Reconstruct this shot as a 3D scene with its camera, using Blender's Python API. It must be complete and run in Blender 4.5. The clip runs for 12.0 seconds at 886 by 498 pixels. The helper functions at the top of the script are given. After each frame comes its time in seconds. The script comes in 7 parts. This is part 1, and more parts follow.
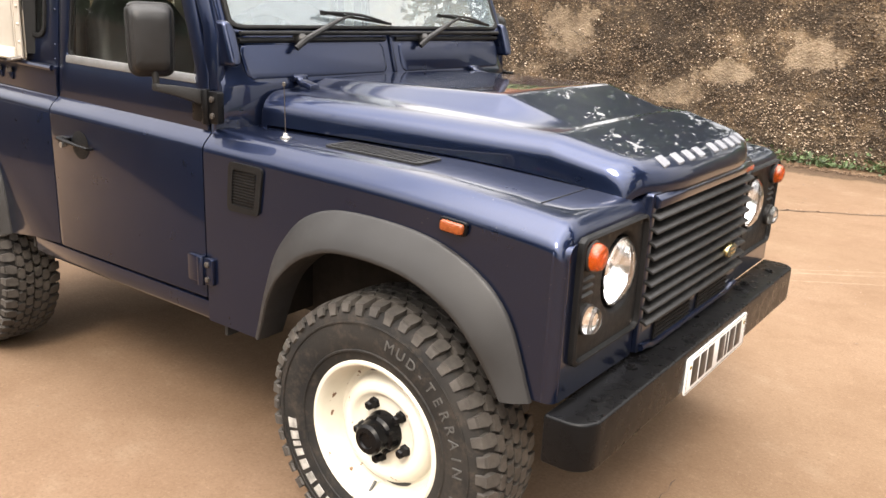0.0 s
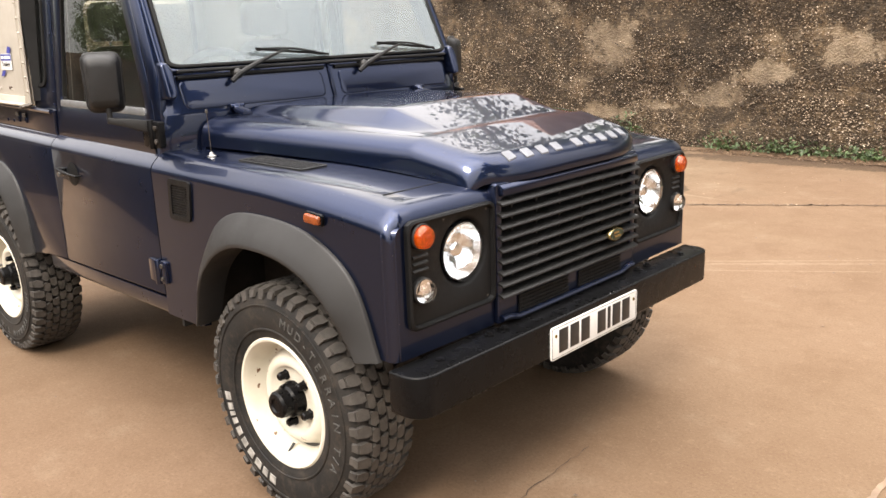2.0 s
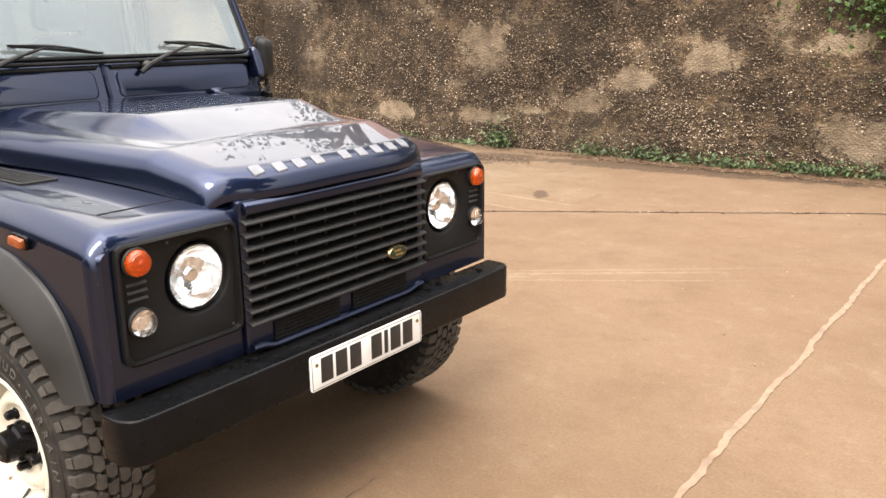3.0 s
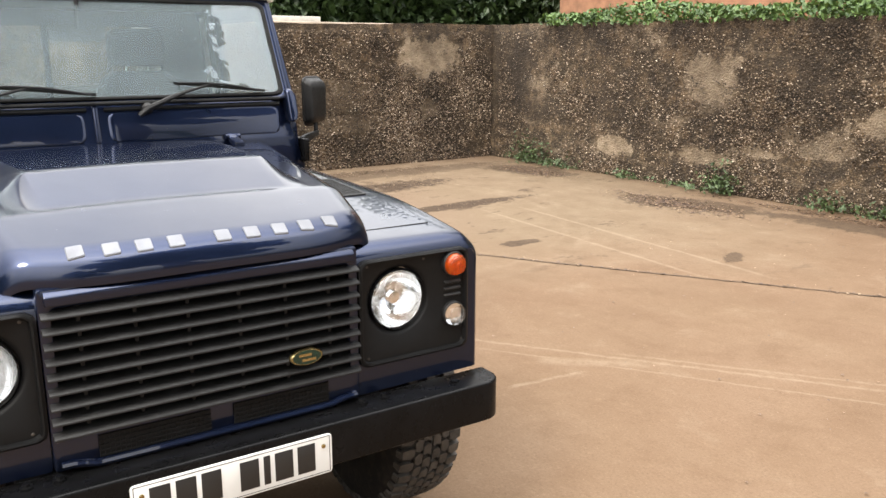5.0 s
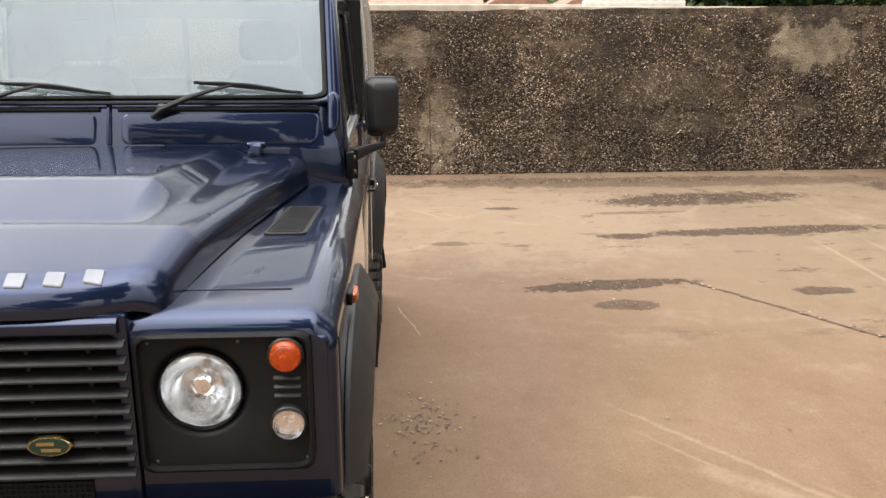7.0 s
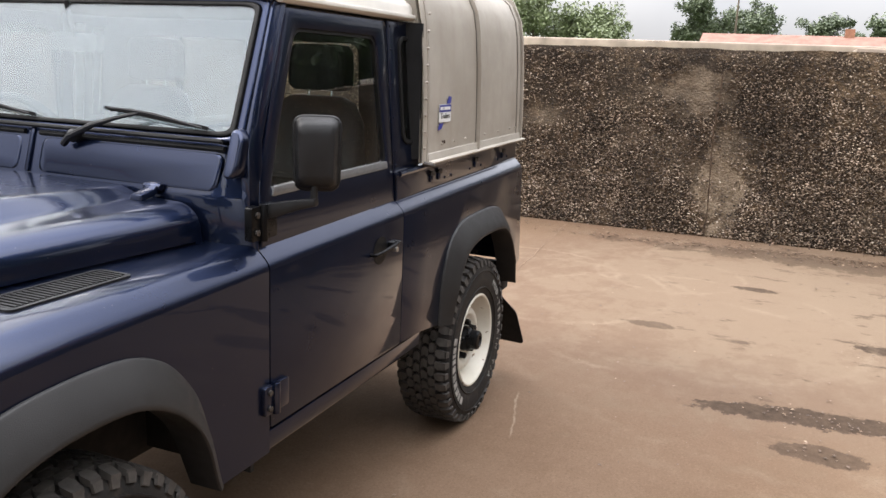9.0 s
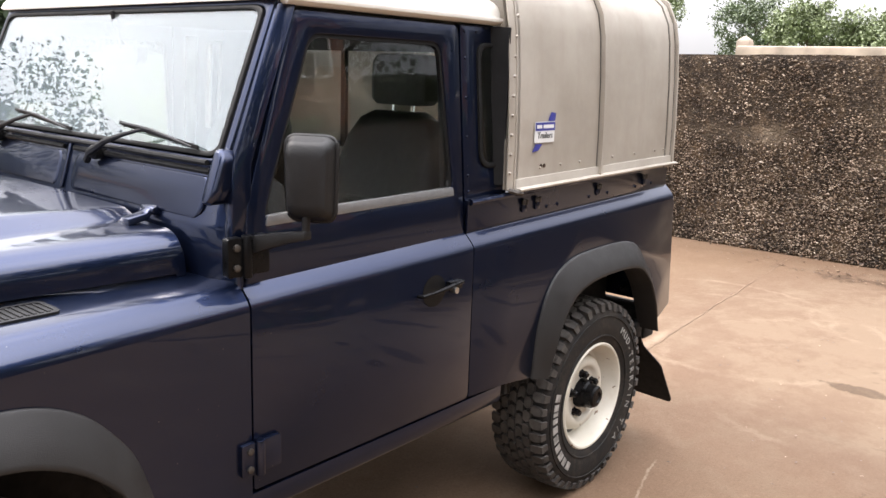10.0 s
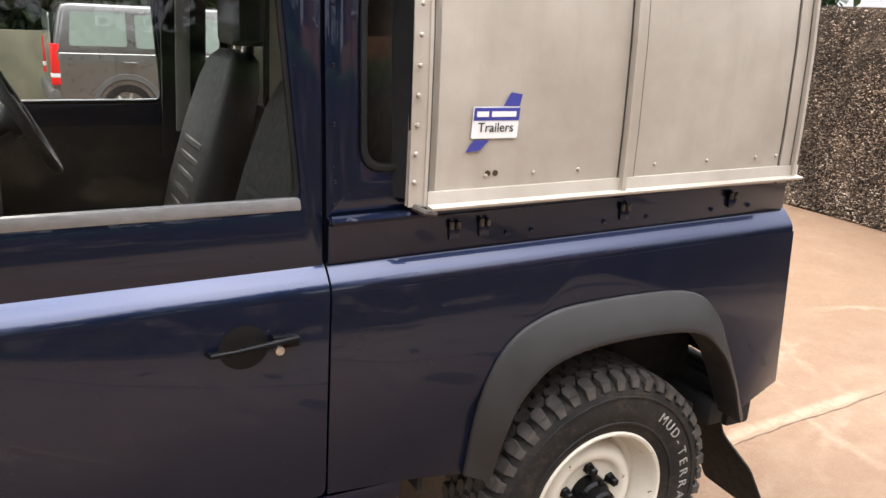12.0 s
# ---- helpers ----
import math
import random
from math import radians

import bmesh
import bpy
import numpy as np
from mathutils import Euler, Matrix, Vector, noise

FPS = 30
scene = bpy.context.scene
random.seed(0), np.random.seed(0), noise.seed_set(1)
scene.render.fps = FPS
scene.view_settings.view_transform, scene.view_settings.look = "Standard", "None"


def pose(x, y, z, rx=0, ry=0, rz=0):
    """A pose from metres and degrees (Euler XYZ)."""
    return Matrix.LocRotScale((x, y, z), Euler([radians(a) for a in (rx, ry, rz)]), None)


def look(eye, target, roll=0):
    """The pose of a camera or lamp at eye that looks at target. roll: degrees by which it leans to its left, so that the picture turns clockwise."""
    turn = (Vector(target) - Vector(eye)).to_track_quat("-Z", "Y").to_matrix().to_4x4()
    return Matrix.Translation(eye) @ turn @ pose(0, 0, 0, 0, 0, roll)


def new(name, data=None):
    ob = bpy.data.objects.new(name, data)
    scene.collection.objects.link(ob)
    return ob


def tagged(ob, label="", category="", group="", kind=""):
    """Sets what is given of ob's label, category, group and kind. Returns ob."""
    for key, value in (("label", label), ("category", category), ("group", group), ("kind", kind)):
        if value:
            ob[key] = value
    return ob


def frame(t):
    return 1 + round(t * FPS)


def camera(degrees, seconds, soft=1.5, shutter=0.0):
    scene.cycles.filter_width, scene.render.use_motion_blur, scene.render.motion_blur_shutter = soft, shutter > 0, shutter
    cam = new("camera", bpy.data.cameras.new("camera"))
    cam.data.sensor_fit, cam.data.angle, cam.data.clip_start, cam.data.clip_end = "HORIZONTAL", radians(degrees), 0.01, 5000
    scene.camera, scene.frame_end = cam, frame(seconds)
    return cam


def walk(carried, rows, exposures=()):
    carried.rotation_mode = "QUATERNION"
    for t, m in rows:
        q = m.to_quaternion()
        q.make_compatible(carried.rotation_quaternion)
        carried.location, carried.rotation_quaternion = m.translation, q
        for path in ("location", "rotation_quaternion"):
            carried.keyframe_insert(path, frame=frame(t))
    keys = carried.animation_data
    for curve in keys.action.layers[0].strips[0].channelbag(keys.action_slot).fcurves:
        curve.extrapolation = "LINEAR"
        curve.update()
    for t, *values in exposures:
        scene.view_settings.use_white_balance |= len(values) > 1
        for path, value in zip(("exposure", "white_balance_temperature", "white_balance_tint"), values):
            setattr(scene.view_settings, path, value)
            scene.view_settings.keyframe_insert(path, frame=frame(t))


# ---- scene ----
cam = camera(56.2, 12.0)
PATH = [
    (0, (1.33, -2.383, 1.539), (0.2, -0.833, 0.972), 2.6),
    (0.5, (1.513, -2.276, 1.526), (0.255, -0.81, 1.009), -0.4),
    (1, (1.662, -2.394, 1.539), (0.304, -1.006, 1.06), -0.4),
    (1.5, (1.828, -2.413, 1.565), (0.43, -1.067, 1.083), -0.3),
    (2, (2.089, -2.261, 1.55), (0.756, -0.862, 1.034), -2.0),
    (2.5, (2.241, -2.048, 1.547), (1.066, -0.518, 1.019), -1.0),
    (2.7, (2.255, -1.959, 1.545), (1.114, -0.403, 1.018), -0.6),
    (4.3, (2.541, -1.074, 1.608), (1.099, 0.227, 1.133), 1.4),
    (4.5, (2.533, -0.956, 1.609), (1.059, 0.307, 1.124), 1.6),
    (5, (2.502, -0.618, 1.616), (0.88, 0.456, 1.15), 0.1),
    (5.5, (2.472, -0.231, 1.631), (0.714, 0.602, 1.166), -0.3),
    (6, (2.363, 0.189, 1.589), (0.609, 0.991, 1.057), 2.3),
    (6.5, (2.305, 0.569, 1.625), (0.476, 1.169, 1.082), 1.9),
    (7, (2.175, 0.952, 1.647), (0.241, 1.065, 1.148), 0.0),
    (7.2, (2.097, 1.084, 1.641), (0.159, 1.083, 1.148), 0.9),
    (8.8, (1.29, 2.029, 1.632), (-0.535, 1.331, 1.205), 2.2),
    (9, (1.157, 2.107, 1.656), (-0.65, 1.367, 1.222), 2.5),
    (9.5, (0.814, 2.302, 1.652), (-0.867, 1.306, 1.225), 1.4),
    (10, (0.463, 2.396, 1.664), (-1.036, 1.142, 1.241), 2.0),
    (10.5, (0.095, 2.402, 1.667), (-1.316, 1.061, 1.21), 2.0),
    (11, (-0.275, 2.457, 1.672), (-1.52, 0.956, 1.23), -1.0),
    (11.5, (-0.635, 2.491, 1.694), (-1.696, 0.869, 1.199), 0.5),
    (12, (-0.951, 2.398, 1.723), (-1.878, 0.722, 1.147), 3.7),
]
# the clip's camera drifts a little in exposure and white balance
EXPOSURES = [(0, 0.11, 7300, 13), (0.5, 0.11, 7300, 13), (1, -0.09, 7300, 13), (1.5, -0.14, 7300, 13), (2, -0.16, 7300, 13), (2.7, -0.15, 7300, 13), (5, -0.28, 7000, 10), (5.5, -0.47, 7000, 10), (6.2, -0.27, 7000, 10), (7.2, -0.48, 6900, 11), (9, -0.53, 6600, 13), (9.5, -0.29, 6700, 14), (10, -0.14, 6700, 15), (11, -0.14, 6900, 15), (12, 0.14, 6800, 15)]
walk(cam, [(t, look(eye, target, roll)) for t, eye, target, roll in PATH], EXPOSURES)

# ---- world, sun, exposure ----
world = bpy.data.worlds.new("world")
scene.world = world
world.use_nodes = True
wn, wl = world.node_tree.nodes, world.node_tree.links
sky = wn.new("ShaderNodeTexSky")
sky.sky_type, sky.sun_disc = "NISHITA", False
SUN_ELEV, SUN_ROT = radians(47.7), radians(153.4)
sky.sun_elevation, sky.sun_rotation = SUN_ELEV, SUN_ROT
coord = wn.new("ShaderNodeTexCoord")
cloud = wn.new("ShaderNodeTexNoise")
cloud.inputs["Scale"].default_value, cloud.inputs["Detail"].default_value = 2.2, 6
ramp = wn.new("ShaderNodeValToRGB")
ramp.color_ramp.elements[0].position, ramp.color_ramp.elements[0].color = 0.35, (8.2, 8.8, 9.8, 1)
ramp.color_ramp.elements[1].position, ramp.color_ramp.elements[1].color = 0.65, (13.0, 13.1, 13.3, 1)
mixer = wn.new("ShaderNodeMix")
mixer.data_type = "RGBA"
mixer.inputs["Factor"].default_value = 0.85
wl.new(coord.outputs["Generated"], cloud.inputs["Vector"])
wl.new(cloud.outputs["Fac"], ramp.inputs["Fac"])
wl.new(sky.outputs["Color"], mixer.inputs["A"])
wl.new(ramp.outputs["Color"], mixer.inputs["B"])
# an overcast sky is brighter overhead, and round the veiled sun
SUN_DIR = Vector((0.30, -0.60, 0.74)).normalized()
dot = wn.new("ShaderNodeVectorMath")
dot.operation = "DOT_PRODUCT"
dot.inputs[1].default_value = SUN_DIR
wl.new(coord.outputs["Generated"], dot.inputs[0])
glow = wn.new("ShaderNodeMapRange")
glow.interpolation_type = "SMOOTHSTEP"
glow.inputs["From Min"].default_value, glow.inputs["From Max"].default_value = -0.15, 1.0
glow.inputs["To Min"].default_value, glow.inputs["To Max"].default_value = 1.55, 1.95
wl.new(dot.outputs["Value"], glow.inputs["Value"])
split = wn.new("ShaderNodeSeparateXYZ")
wl.new(coord.outputs["Generated"], split.inputs[0])
lift = wn.new("ShaderNodeValToRGB")
lift.color_ramp.interpolation = "EASE"
for n, (place, value) in enumerate(((0.0, 0.56), (0.14, 0.92), (0.38, 1.9), (0.60, 2.5), (0.78, 4.4), (1.0, 6.0))):
    stop = lift.color_ramp.elements[n] if n < 2 else lift.color_ramp.elements.new(place)
    stop.position, stop.color = place, (value, value, value, 1)
wl.new(split.outputs["Z"], lift.inputs["Fac"])
gain = wn.new("ShaderNodeMath")
gain.operation = "MULTIPLY"
wl.new(glow.outputs["Result"], gain.inputs[0])
wl.new(lift.outputs["Color"], gain.inputs[1])
lit = wn.new("ShaderNodeVectorMath")
lit.operation = "SCALE"
wl.new(mixer.outputs["Result"], lit.inputs[0])
wl.new(gain.outputs[0], lit.inputs["Scale"])
wl.new(lit.outputs["Vector"], wn["Background"].inputs["Color"])
wn["Background"].inputs["Strength"].default_value = 0.1
sun = new("sun", bpy.data.lights.new("sun", "SUN"))
sun.data.energy, sun.data.angle, sun.data.color = 3.9, radians(17), (1.0, 0.95, 0.87)
sun.matrix_world = look(SUN_DIR * 30, (0, 0, 0))


# ---- materials ----
class Nodes:
    """A principled material and short ways to wire it."""

    def __init__(self, name):
        self.m = bpy.data.materials.new(name)
        self.m.use_nodes = True
        self.n, self.l = self.m.node_tree.nodes, self.m.node_tree.links
        self.b = self.n["Principled BSDF"]
        self.co = self.n.new("ShaderNodeTexCoord").outputs["Object"]

    def put(self, socket, value):
        if isinstance(value, bpy.types.NodeSocket):
            self.l.new(value, socket)
        else:
            socket.default_value = value
        return self

    def noise(self, scale, detail=4, rough=0.55, co=None, stretch=None):
        co = co or self.co
        if stretch:
            mp = self.n.new("ShaderNodeMapping")
            mp.inputs["Scale"].default_value = stretch
            self.l.new(co, mp.inputs["Vector"])
            co = mp.outputs["Vector"]
        t = self.n.new("ShaderNodeTexNoise")
        t.inputs["Scale"].default_value, t.inputs["Detail"].default_value, t.inputs["Roughness"].default_value = scale, detail, rough
        self.l.new(co, t.inputs["Vector"])
        return t.outputs["Fac"]

    def voronoi(self, scale, out="Distance", feature="F1"):
        t = self.n.new("ShaderNodeTexVoronoi")
        t.feature = feature
        t.inputs["Scale"].default_value = scale
        self.l.new(self.co, t.inputs["Vector"])
        return t.outputs[out]

    def ramp(self, fac, *stops):
        node = self.n.new("ShaderNodeValToRGB")
        r = node.color_ramp
        while len(r.elements) < len(stops):
            r.elements.new(0.5)
        for e, (p, c) in zip(r.elements, stops):
            e.position, e.color = p, (c, c, c, 1) if isinstance(c, (int, float)) else (*c, 1)
        self.l.new(fac, node.inputs["Fac"])
        return node.outputs["Color"]

    def mix(self, fac, a, b, kind="MIX"):
        x = self.n.new("ShaderNodeMix")
        x.data_type, x.blend_type = "RGBA", kind
        for key, v in (("Factor", fac), ("A", a), ("B", b)):
            s = x.inputs[key] if key == "Factor" else [i for i in x.inputs if i.name == key and i.type == "RGBA"][0]
            if isinstance(v, tuple) and len(v) == 3:
                v = (*v, 1)
            self.put(s, v)
        return [o for o in x.outputs if o.type == "RGBA"][0]

    def math(self, op, a, b=0.0, c=0.0):
        x = self.n.new("ShaderNodeMath")
        x.operation = op
        for i, v in enumerate((a, b, c)):
            self.put(x.inputs[i], v)
        return x.outputs[0]

    def xyz(self):
        s = self.n.new("ShaderNodeSeparateXYZ")
        self.l.new(self.co, s.inputs[0])
        return s.outputs

    def bump(self, height, strength=0.3, distance=0.01, normal=None):
        x = self.n.new("ShaderNodeBump")
        x.inputs["Strength"].default_value, x.inputs["Distance"].default_value = strength, distance
        self.put(x.inputs["Height"], height)
        if normal:
            self.put(x.inputs["Normal"], normal)
        return x.outputs["Normal"]

    def set(self, **kw):
        for k, v in kw.items():
            s = self.b.inputs[k.replace("_", " ")]
            if isinstance(v, tuple) and len(v) == 3 and s.type == "RGBA":
                v = (*v, 1)
            self.put(s, v)
        return self


def plain(name, c, rough=0.5, metal=0.0, var=0.25, scale=12.0, bump=0.15, grain=160.0, **kw):
    """A surface with blotches at one scale and fine grain at another."""
    k = Nodes(name)
    lo, hi = tuple(v * (1 - var) for v in c), tuple(min(1, v * (1 + var)) for v in c)
    col = k.ramp(k.noise(scale), (0.3, lo), (0.7, hi))
    r = k.ramp(k.noise(scale * 3), (0.3, max(0, rough - 0.08)), (0.7, min(1, rough + 0.08)))
    k.set(Base_Color=col, Roughness=r, Metallic=metal, **kw)
    if bump:
        k.set(Normal=k.bump(k.noise(grain, 3), bump, 0.002))
    return k.m


def paint_material():
    """Metallic navy under a clear coat, with thin dust and a few stone chips."""
    k = Nodes("navy_paint")
    dust = k.ramp(k.noise(3.0, 6), (0.45, 0.0), (0.8, 1.0))
    col = k.ramp(k.noise(900, 1), (0.3, (0.0075, 0.0128, 0.0345)), (0.7, (0.0125, 0.0205, 0.051)))
    col = k.mix(k.math("MULTIPLY", dust, 0.04), col, (0.08, 0.07, 0.065))
    chip = k.ramp(k.noise(120, 1), (0.80, 0.0), (0.81, 1.0))
    col = k.mix(k.math("MULTIPLY", chip, 0.3), col, (0.25, 0.24, 0.23))
    # the lacquer gleams most at a shallow angle
    facing = k.n.new("ShaderNodeLayerWeight")
    gloss = k.ramp(facing.outputs["Facing"], (0.12, 0.74), (0.20, 0.60), (0.30, 0.38), (0.52, 0.38), (0.61, 0.55), (0.69, 1.0))
    k.set(Base_Color=col, Metallic=0.85, Roughness=k.ramp(k.noise(9, 5), (0.3, 0.27), (0.7, 0.34)), Coat_Weight=gloss, Coat_IOR=1.55, Specular_IOR_Level=0.15,
          Coat_Roughness=k.ramp(k.noise(14, 5), (0.35, 0.006), (0.75, 0.03)))
    n = k.bump(k.noise(3.0, 2), 0.02, 0.02)
    k.set(Normal=n, Coat_Normal=n)
    return k.m


def glass_material(name, tint, rough=0.0, ior=1.45):
    k = Nodes(name)
    k.set(Base_Color=tint, Transmission_Weight=1.0, Roughness=rough, IOR=ior)
    return k.m


PAINT = paint_material()
BLACK = plain("black_bumper_paint", (0.0035, 0.0035, 0.0038), 0.30, var=0.3, scale=8, bump=0.05, grain=90, Specular_IOR_Level=0.13)
DULL = plain("dull_dark_steel", (0.07, 0.062, 0.055), 0.5, 0.7, var=0.4, scale=60)
PLASTIC = plain("black_grained_plastic", (0.010, 0.0098, 0.0098), 0.45, var=0.25, scale=14, bump=0.35, grain=420, Specular_IOR_Level=0.28)
ARCH = plain("grey_arch_plastic", (0.0145, 0.0137, 0.0132), 0.48, var=0.22, scale=6, bump=0.3, grain=500, Specular_IOR_Level=0.35)
LAMPBLACK = plain("matt_black_lamp_panel", (0.0045, 0.0045, 0.0047), 0.5, var=0.25, scale=14, bump=0.25, grain=420, Specular_IOR_Level=0.18)
RUBBER = plain("rubber_seal", (0.006, 0.006, 0.006), 0.6, var=0.3, Specular_IOR_Level=0.2)
UNDER = plain("underbody_black", (0.007, 0.0065, 0.006), 0.8, var=0.5, scale=9, bump=0.5, grain=60)


def dusty_skyveil_glass():
    """A windscreen with a thin film of dust and old wiper smears, tinted to paint the sky's veil."""
    k = Nodes("windscreen_dust_and_sky_veil")
    k.set(Base_Color=(0.84, 0.92, 0.89), Transmission_Weight=1.0, Roughness=0.0, IOR=1.55)
    film = k.n.new("ShaderNodeBsdfDiffuse")
    # blue-grey puts the sky's reflected veil into the film's colour
    film.inputs["Color"].default_value = (0.42, 0.50, 0.55, 1)
    add = k.n.new("ShaderNodeMixShader")
    smear = k.ramp(k.noise(2.2, 6, 0.6, stretch=(1, 0.6, 2.2)), (0.3, 0.075), (0.7, 0.12))
    k.l.new(smear, add.inputs["Fac"])
    k.l.new(k.b.outputs[0], add.inputs[1])
    k.l.new(film.outputs[0], add.inputs[2])
    k.l.new(add.outputs[0], k.n["Material Output"].inputs["Surface"])
    return k.m


SCREEN = dusty_skyveil_glass()
GLASS = glass_material("window_glass", (0.88, 0.91, 0.895), ior=1.32)
LENS = glass_material("lamp_lens", (0.97, 0.98, 1.0), 0.05)
BOWL = plain("lamp_bowl_silver", (0.86, 0.86, 0.85), 0.14, 1.0, var=0.05, bump=0.3, grain=120)
CHROME = plain("chrome", (0.85, 0.85, 0.84), 0.09, 1.0, var=0.05, bump=0)
SATIN = plain("satin_aluminium_strip", (0.20, 0.20, 0.198), 0.45, 0.7, var=0.10, scale=30)
STEEL = plain("zinc_steel", (0.45, 0.44, 0.42), 0.38, 1.0, var=0.3, scale=60)
RUST = plain("rusty_bolt", (0.055, 0.03, 0.018), 0.8, 0.3, var=0.5, scale=80)
WHITE = plain("white_plate", (0.62, 0.62, 0.60), 0.35, var=0.06, bump=0)
INK = plain("black_ink", (0.012, 0.012, 0.012), 0.4, var=0.1, bump=0)
SILVER = plain("silver_lettering", (0.15, 0.155, 0.17), 0.55, 0.3, var=0.15, Specular_IOR_Level=0.3)
ROOFWHITE = plain("cream_roof_paint", (0.62, 0.59, 0.53), 0.42, var=0.10, scale=5, bump=0.15)
AMBER = plain("amber_lens", (0.50, 0.080, 0.004), 0.08, var=0.12, scale=90, bump=0.6, grain=260, Transmission_Weight=0.7)
ORANGE = plain("orange_lens", (0.21, 0.047, 0.011), 0.22, var=0.25, scale=120, bump=0.5, grain=500, Transmission_Weight=0.15)
CLOTH = plain("black_seat_cloth", (0.0095, 0.0095, 0.0095), 0.5, var=0.25, scale=18, bump=0.5, grain=900)
TRIM = plain("dark_cab_trim", (0.010, 0.010, 0.0105), 0.65, var=0.2)
PALE = plain("pale_strap", (0.42, 0.40, 0.36), 0.7, var=0.15)
HEAD = plain("grey_headlining", (0.16, 0.16, 0.155), 0.85, var=0.1)
GREEN = plain("green_enamel", (0.004, 0.018, 0.011), 0.3, var=0.1, bump=0)
GOLD = plain("gold_metal", (0.42, 0.34, 0.17), 0.25, 1.0, var=0.1, bump=0)
BLUEINK = plain("blue_ink", (0.030, 0.036, 0.21), 0.45, var=0.1, bump=0)
MIRROR = plain("mirror_silver", (0.9, 0.9, 0.9), 0.02, 1.0, var=0.02, bump=0)


def aluminium_material():
    k = Nodes("weathered_aluminium")
    blot = k.noise(3.2, 7, 0.6)
    col = k.ramp(blot, (0.3, (0.315, 0.280, 0.233)), (0.5, (0.365, 0.330, 0.278)), (0.72, (0.42, 0.383, 0.33)))
    streak = k.noise(5, 5, 0.6, stretch=(3, 3, 0.35))
    col = k.mix(k.ramp(streak, (0.5, 0.0), (0.75, 0.35)), col, (0.285, 0.245, 0.197))
    k.set(Base_Color=col, Metallic=0.35, Roughness=k.ramp(k.noise(10, 6), (0.3, 0.42), (0.7, 0.62)))
    k.set(Normal=k.bump(k.noise(4, 3), 0.25, 0.02, k.bump(k.noise(250, 3), 0.12, 0.002)))
    return k.m


def rim_material():
    k = Nodes("cream_wheel_paint")
    col = k.ramp(k.noise(7, 5), (0.3, (0.46, 0.43, 0.35)), (0.7, (0.58, 0.55, 0.475)))
    chip = k.ramp(k.noise(26, 3, 0.5), (0.675, 0.0), (0.70, 1.0))
    col = k.mix(chip, col, (0.10, 0.045, 0.02))
    dirt = k.ramp(k.noise(14, 6, 0.7), (0.5, 0.0), (0.8, 0.5))
    col = k.mix(dirt, col, (0.42, 0.33, 0.22))
    k.set(Base_Color=col, Roughness=0.42, Normal=k.bump(k.noise(90, 3), 0.15, 0.002))
    return k.m


def tyre_material():
    k = Nodes("tyre_rubber")
    col = k.ramp(k.noise(5, 6, 0.65), (0.35, (0.006, 0.006, 0.006)), (0.65, (0.017, 0.015, 0.013)))
    dust = k.ramp(k.noise(30, 5, 0.7), (0.5, 0.0), (0.75, 0.5))
    col = k.mix(dust, col, (0.060, 0.046, 0.034))
    k.set(Base_Color=col, Roughness=0.72, Specular_IOR_Level=0.25, Normal=k.bump(k.noise(120, 4), 0.3, 0.003))
    return k.m


ALUM, RIM, TYRE = aluminium_material(), rim_material(), tyre_material()
TREAD = plain("worn_tread_rubber", (0.040, 0.035, 0.030), 0.68, var=0.45, scale=22, bump=0.4, grain=140)


# ---- mesh helpers ----
def smooth01(v):
    v = max(0.0, min(1.0, v))
    return v * v * (3 - 2 * v)


def box(bm, x0, x1, y0, y1, z0, z1):
    v = [bm.verts.new((x, y, z)) for x in (x0, x1) for y in (y0, y1) for z in (z0, z1)]
    return [bm.faces.new([v[i] for i in f]) for f in ((0, 1, 3, 2), (4, 6, 7, 5), (0, 4, 5, 1), (2, 3, 7, 6), (0, 2, 6, 4), (1, 5, 7, 3))]


def loft(bm, rings, closed=True, caps=True):
    vs = [[bm.verts.new(p) for p in r] for r in rings]
    n = len(vs[0])
    for a, b in zip(vs, vs[1:]):
        for i in range(n if closed else n - 1):
            bm.faces.new((a[i], a[(i + 1) % n], b[(i + 1) % n], b[i]))
    if caps and closed:
        bm.faces.new(vs[0])
        bm.faces.new(list(reversed(vs[-1])))
    return vs


def prism(bm, pts, axis, a, b):
    """Extrudes a flat outline from a to b along an axis."""
    at = {"x": lambda p, c: (c, p[0], p[1]), "y": lambda p, c: (p[0], c, p[1]), "z": lambda p, c: (p[0], p[1], c)}[axis]
    loft(bm, [[at(p, a) for p in pts], [at(p, b) for p in pts]])


def rounded(pts, r, n=6):
    """An outline with each corner rounded by r (a number or one a corner)."""
    out, m = [], len(pts)
    rs = r if isinstance(r, (list, tuple)) else [r] * m
    for i in range(m):
        p, a, b = Vector(pts[i]), Vector(pts[i - 1]), Vector(pts[(i + 1) % m])
        u, v = (a - p), (b - p)
        k = min(rs[i], u.length * 0.49, v.length * 0.49)
        p0, p2 = p + u.normalized() * k, p + v.normalized() * k
        for j in range(n + 1):
            t = j / n
            out.append(tuple((1 - t) ** 2 * p0 + 2 * t * (1 - t) * p + t * t * p2))
    return out


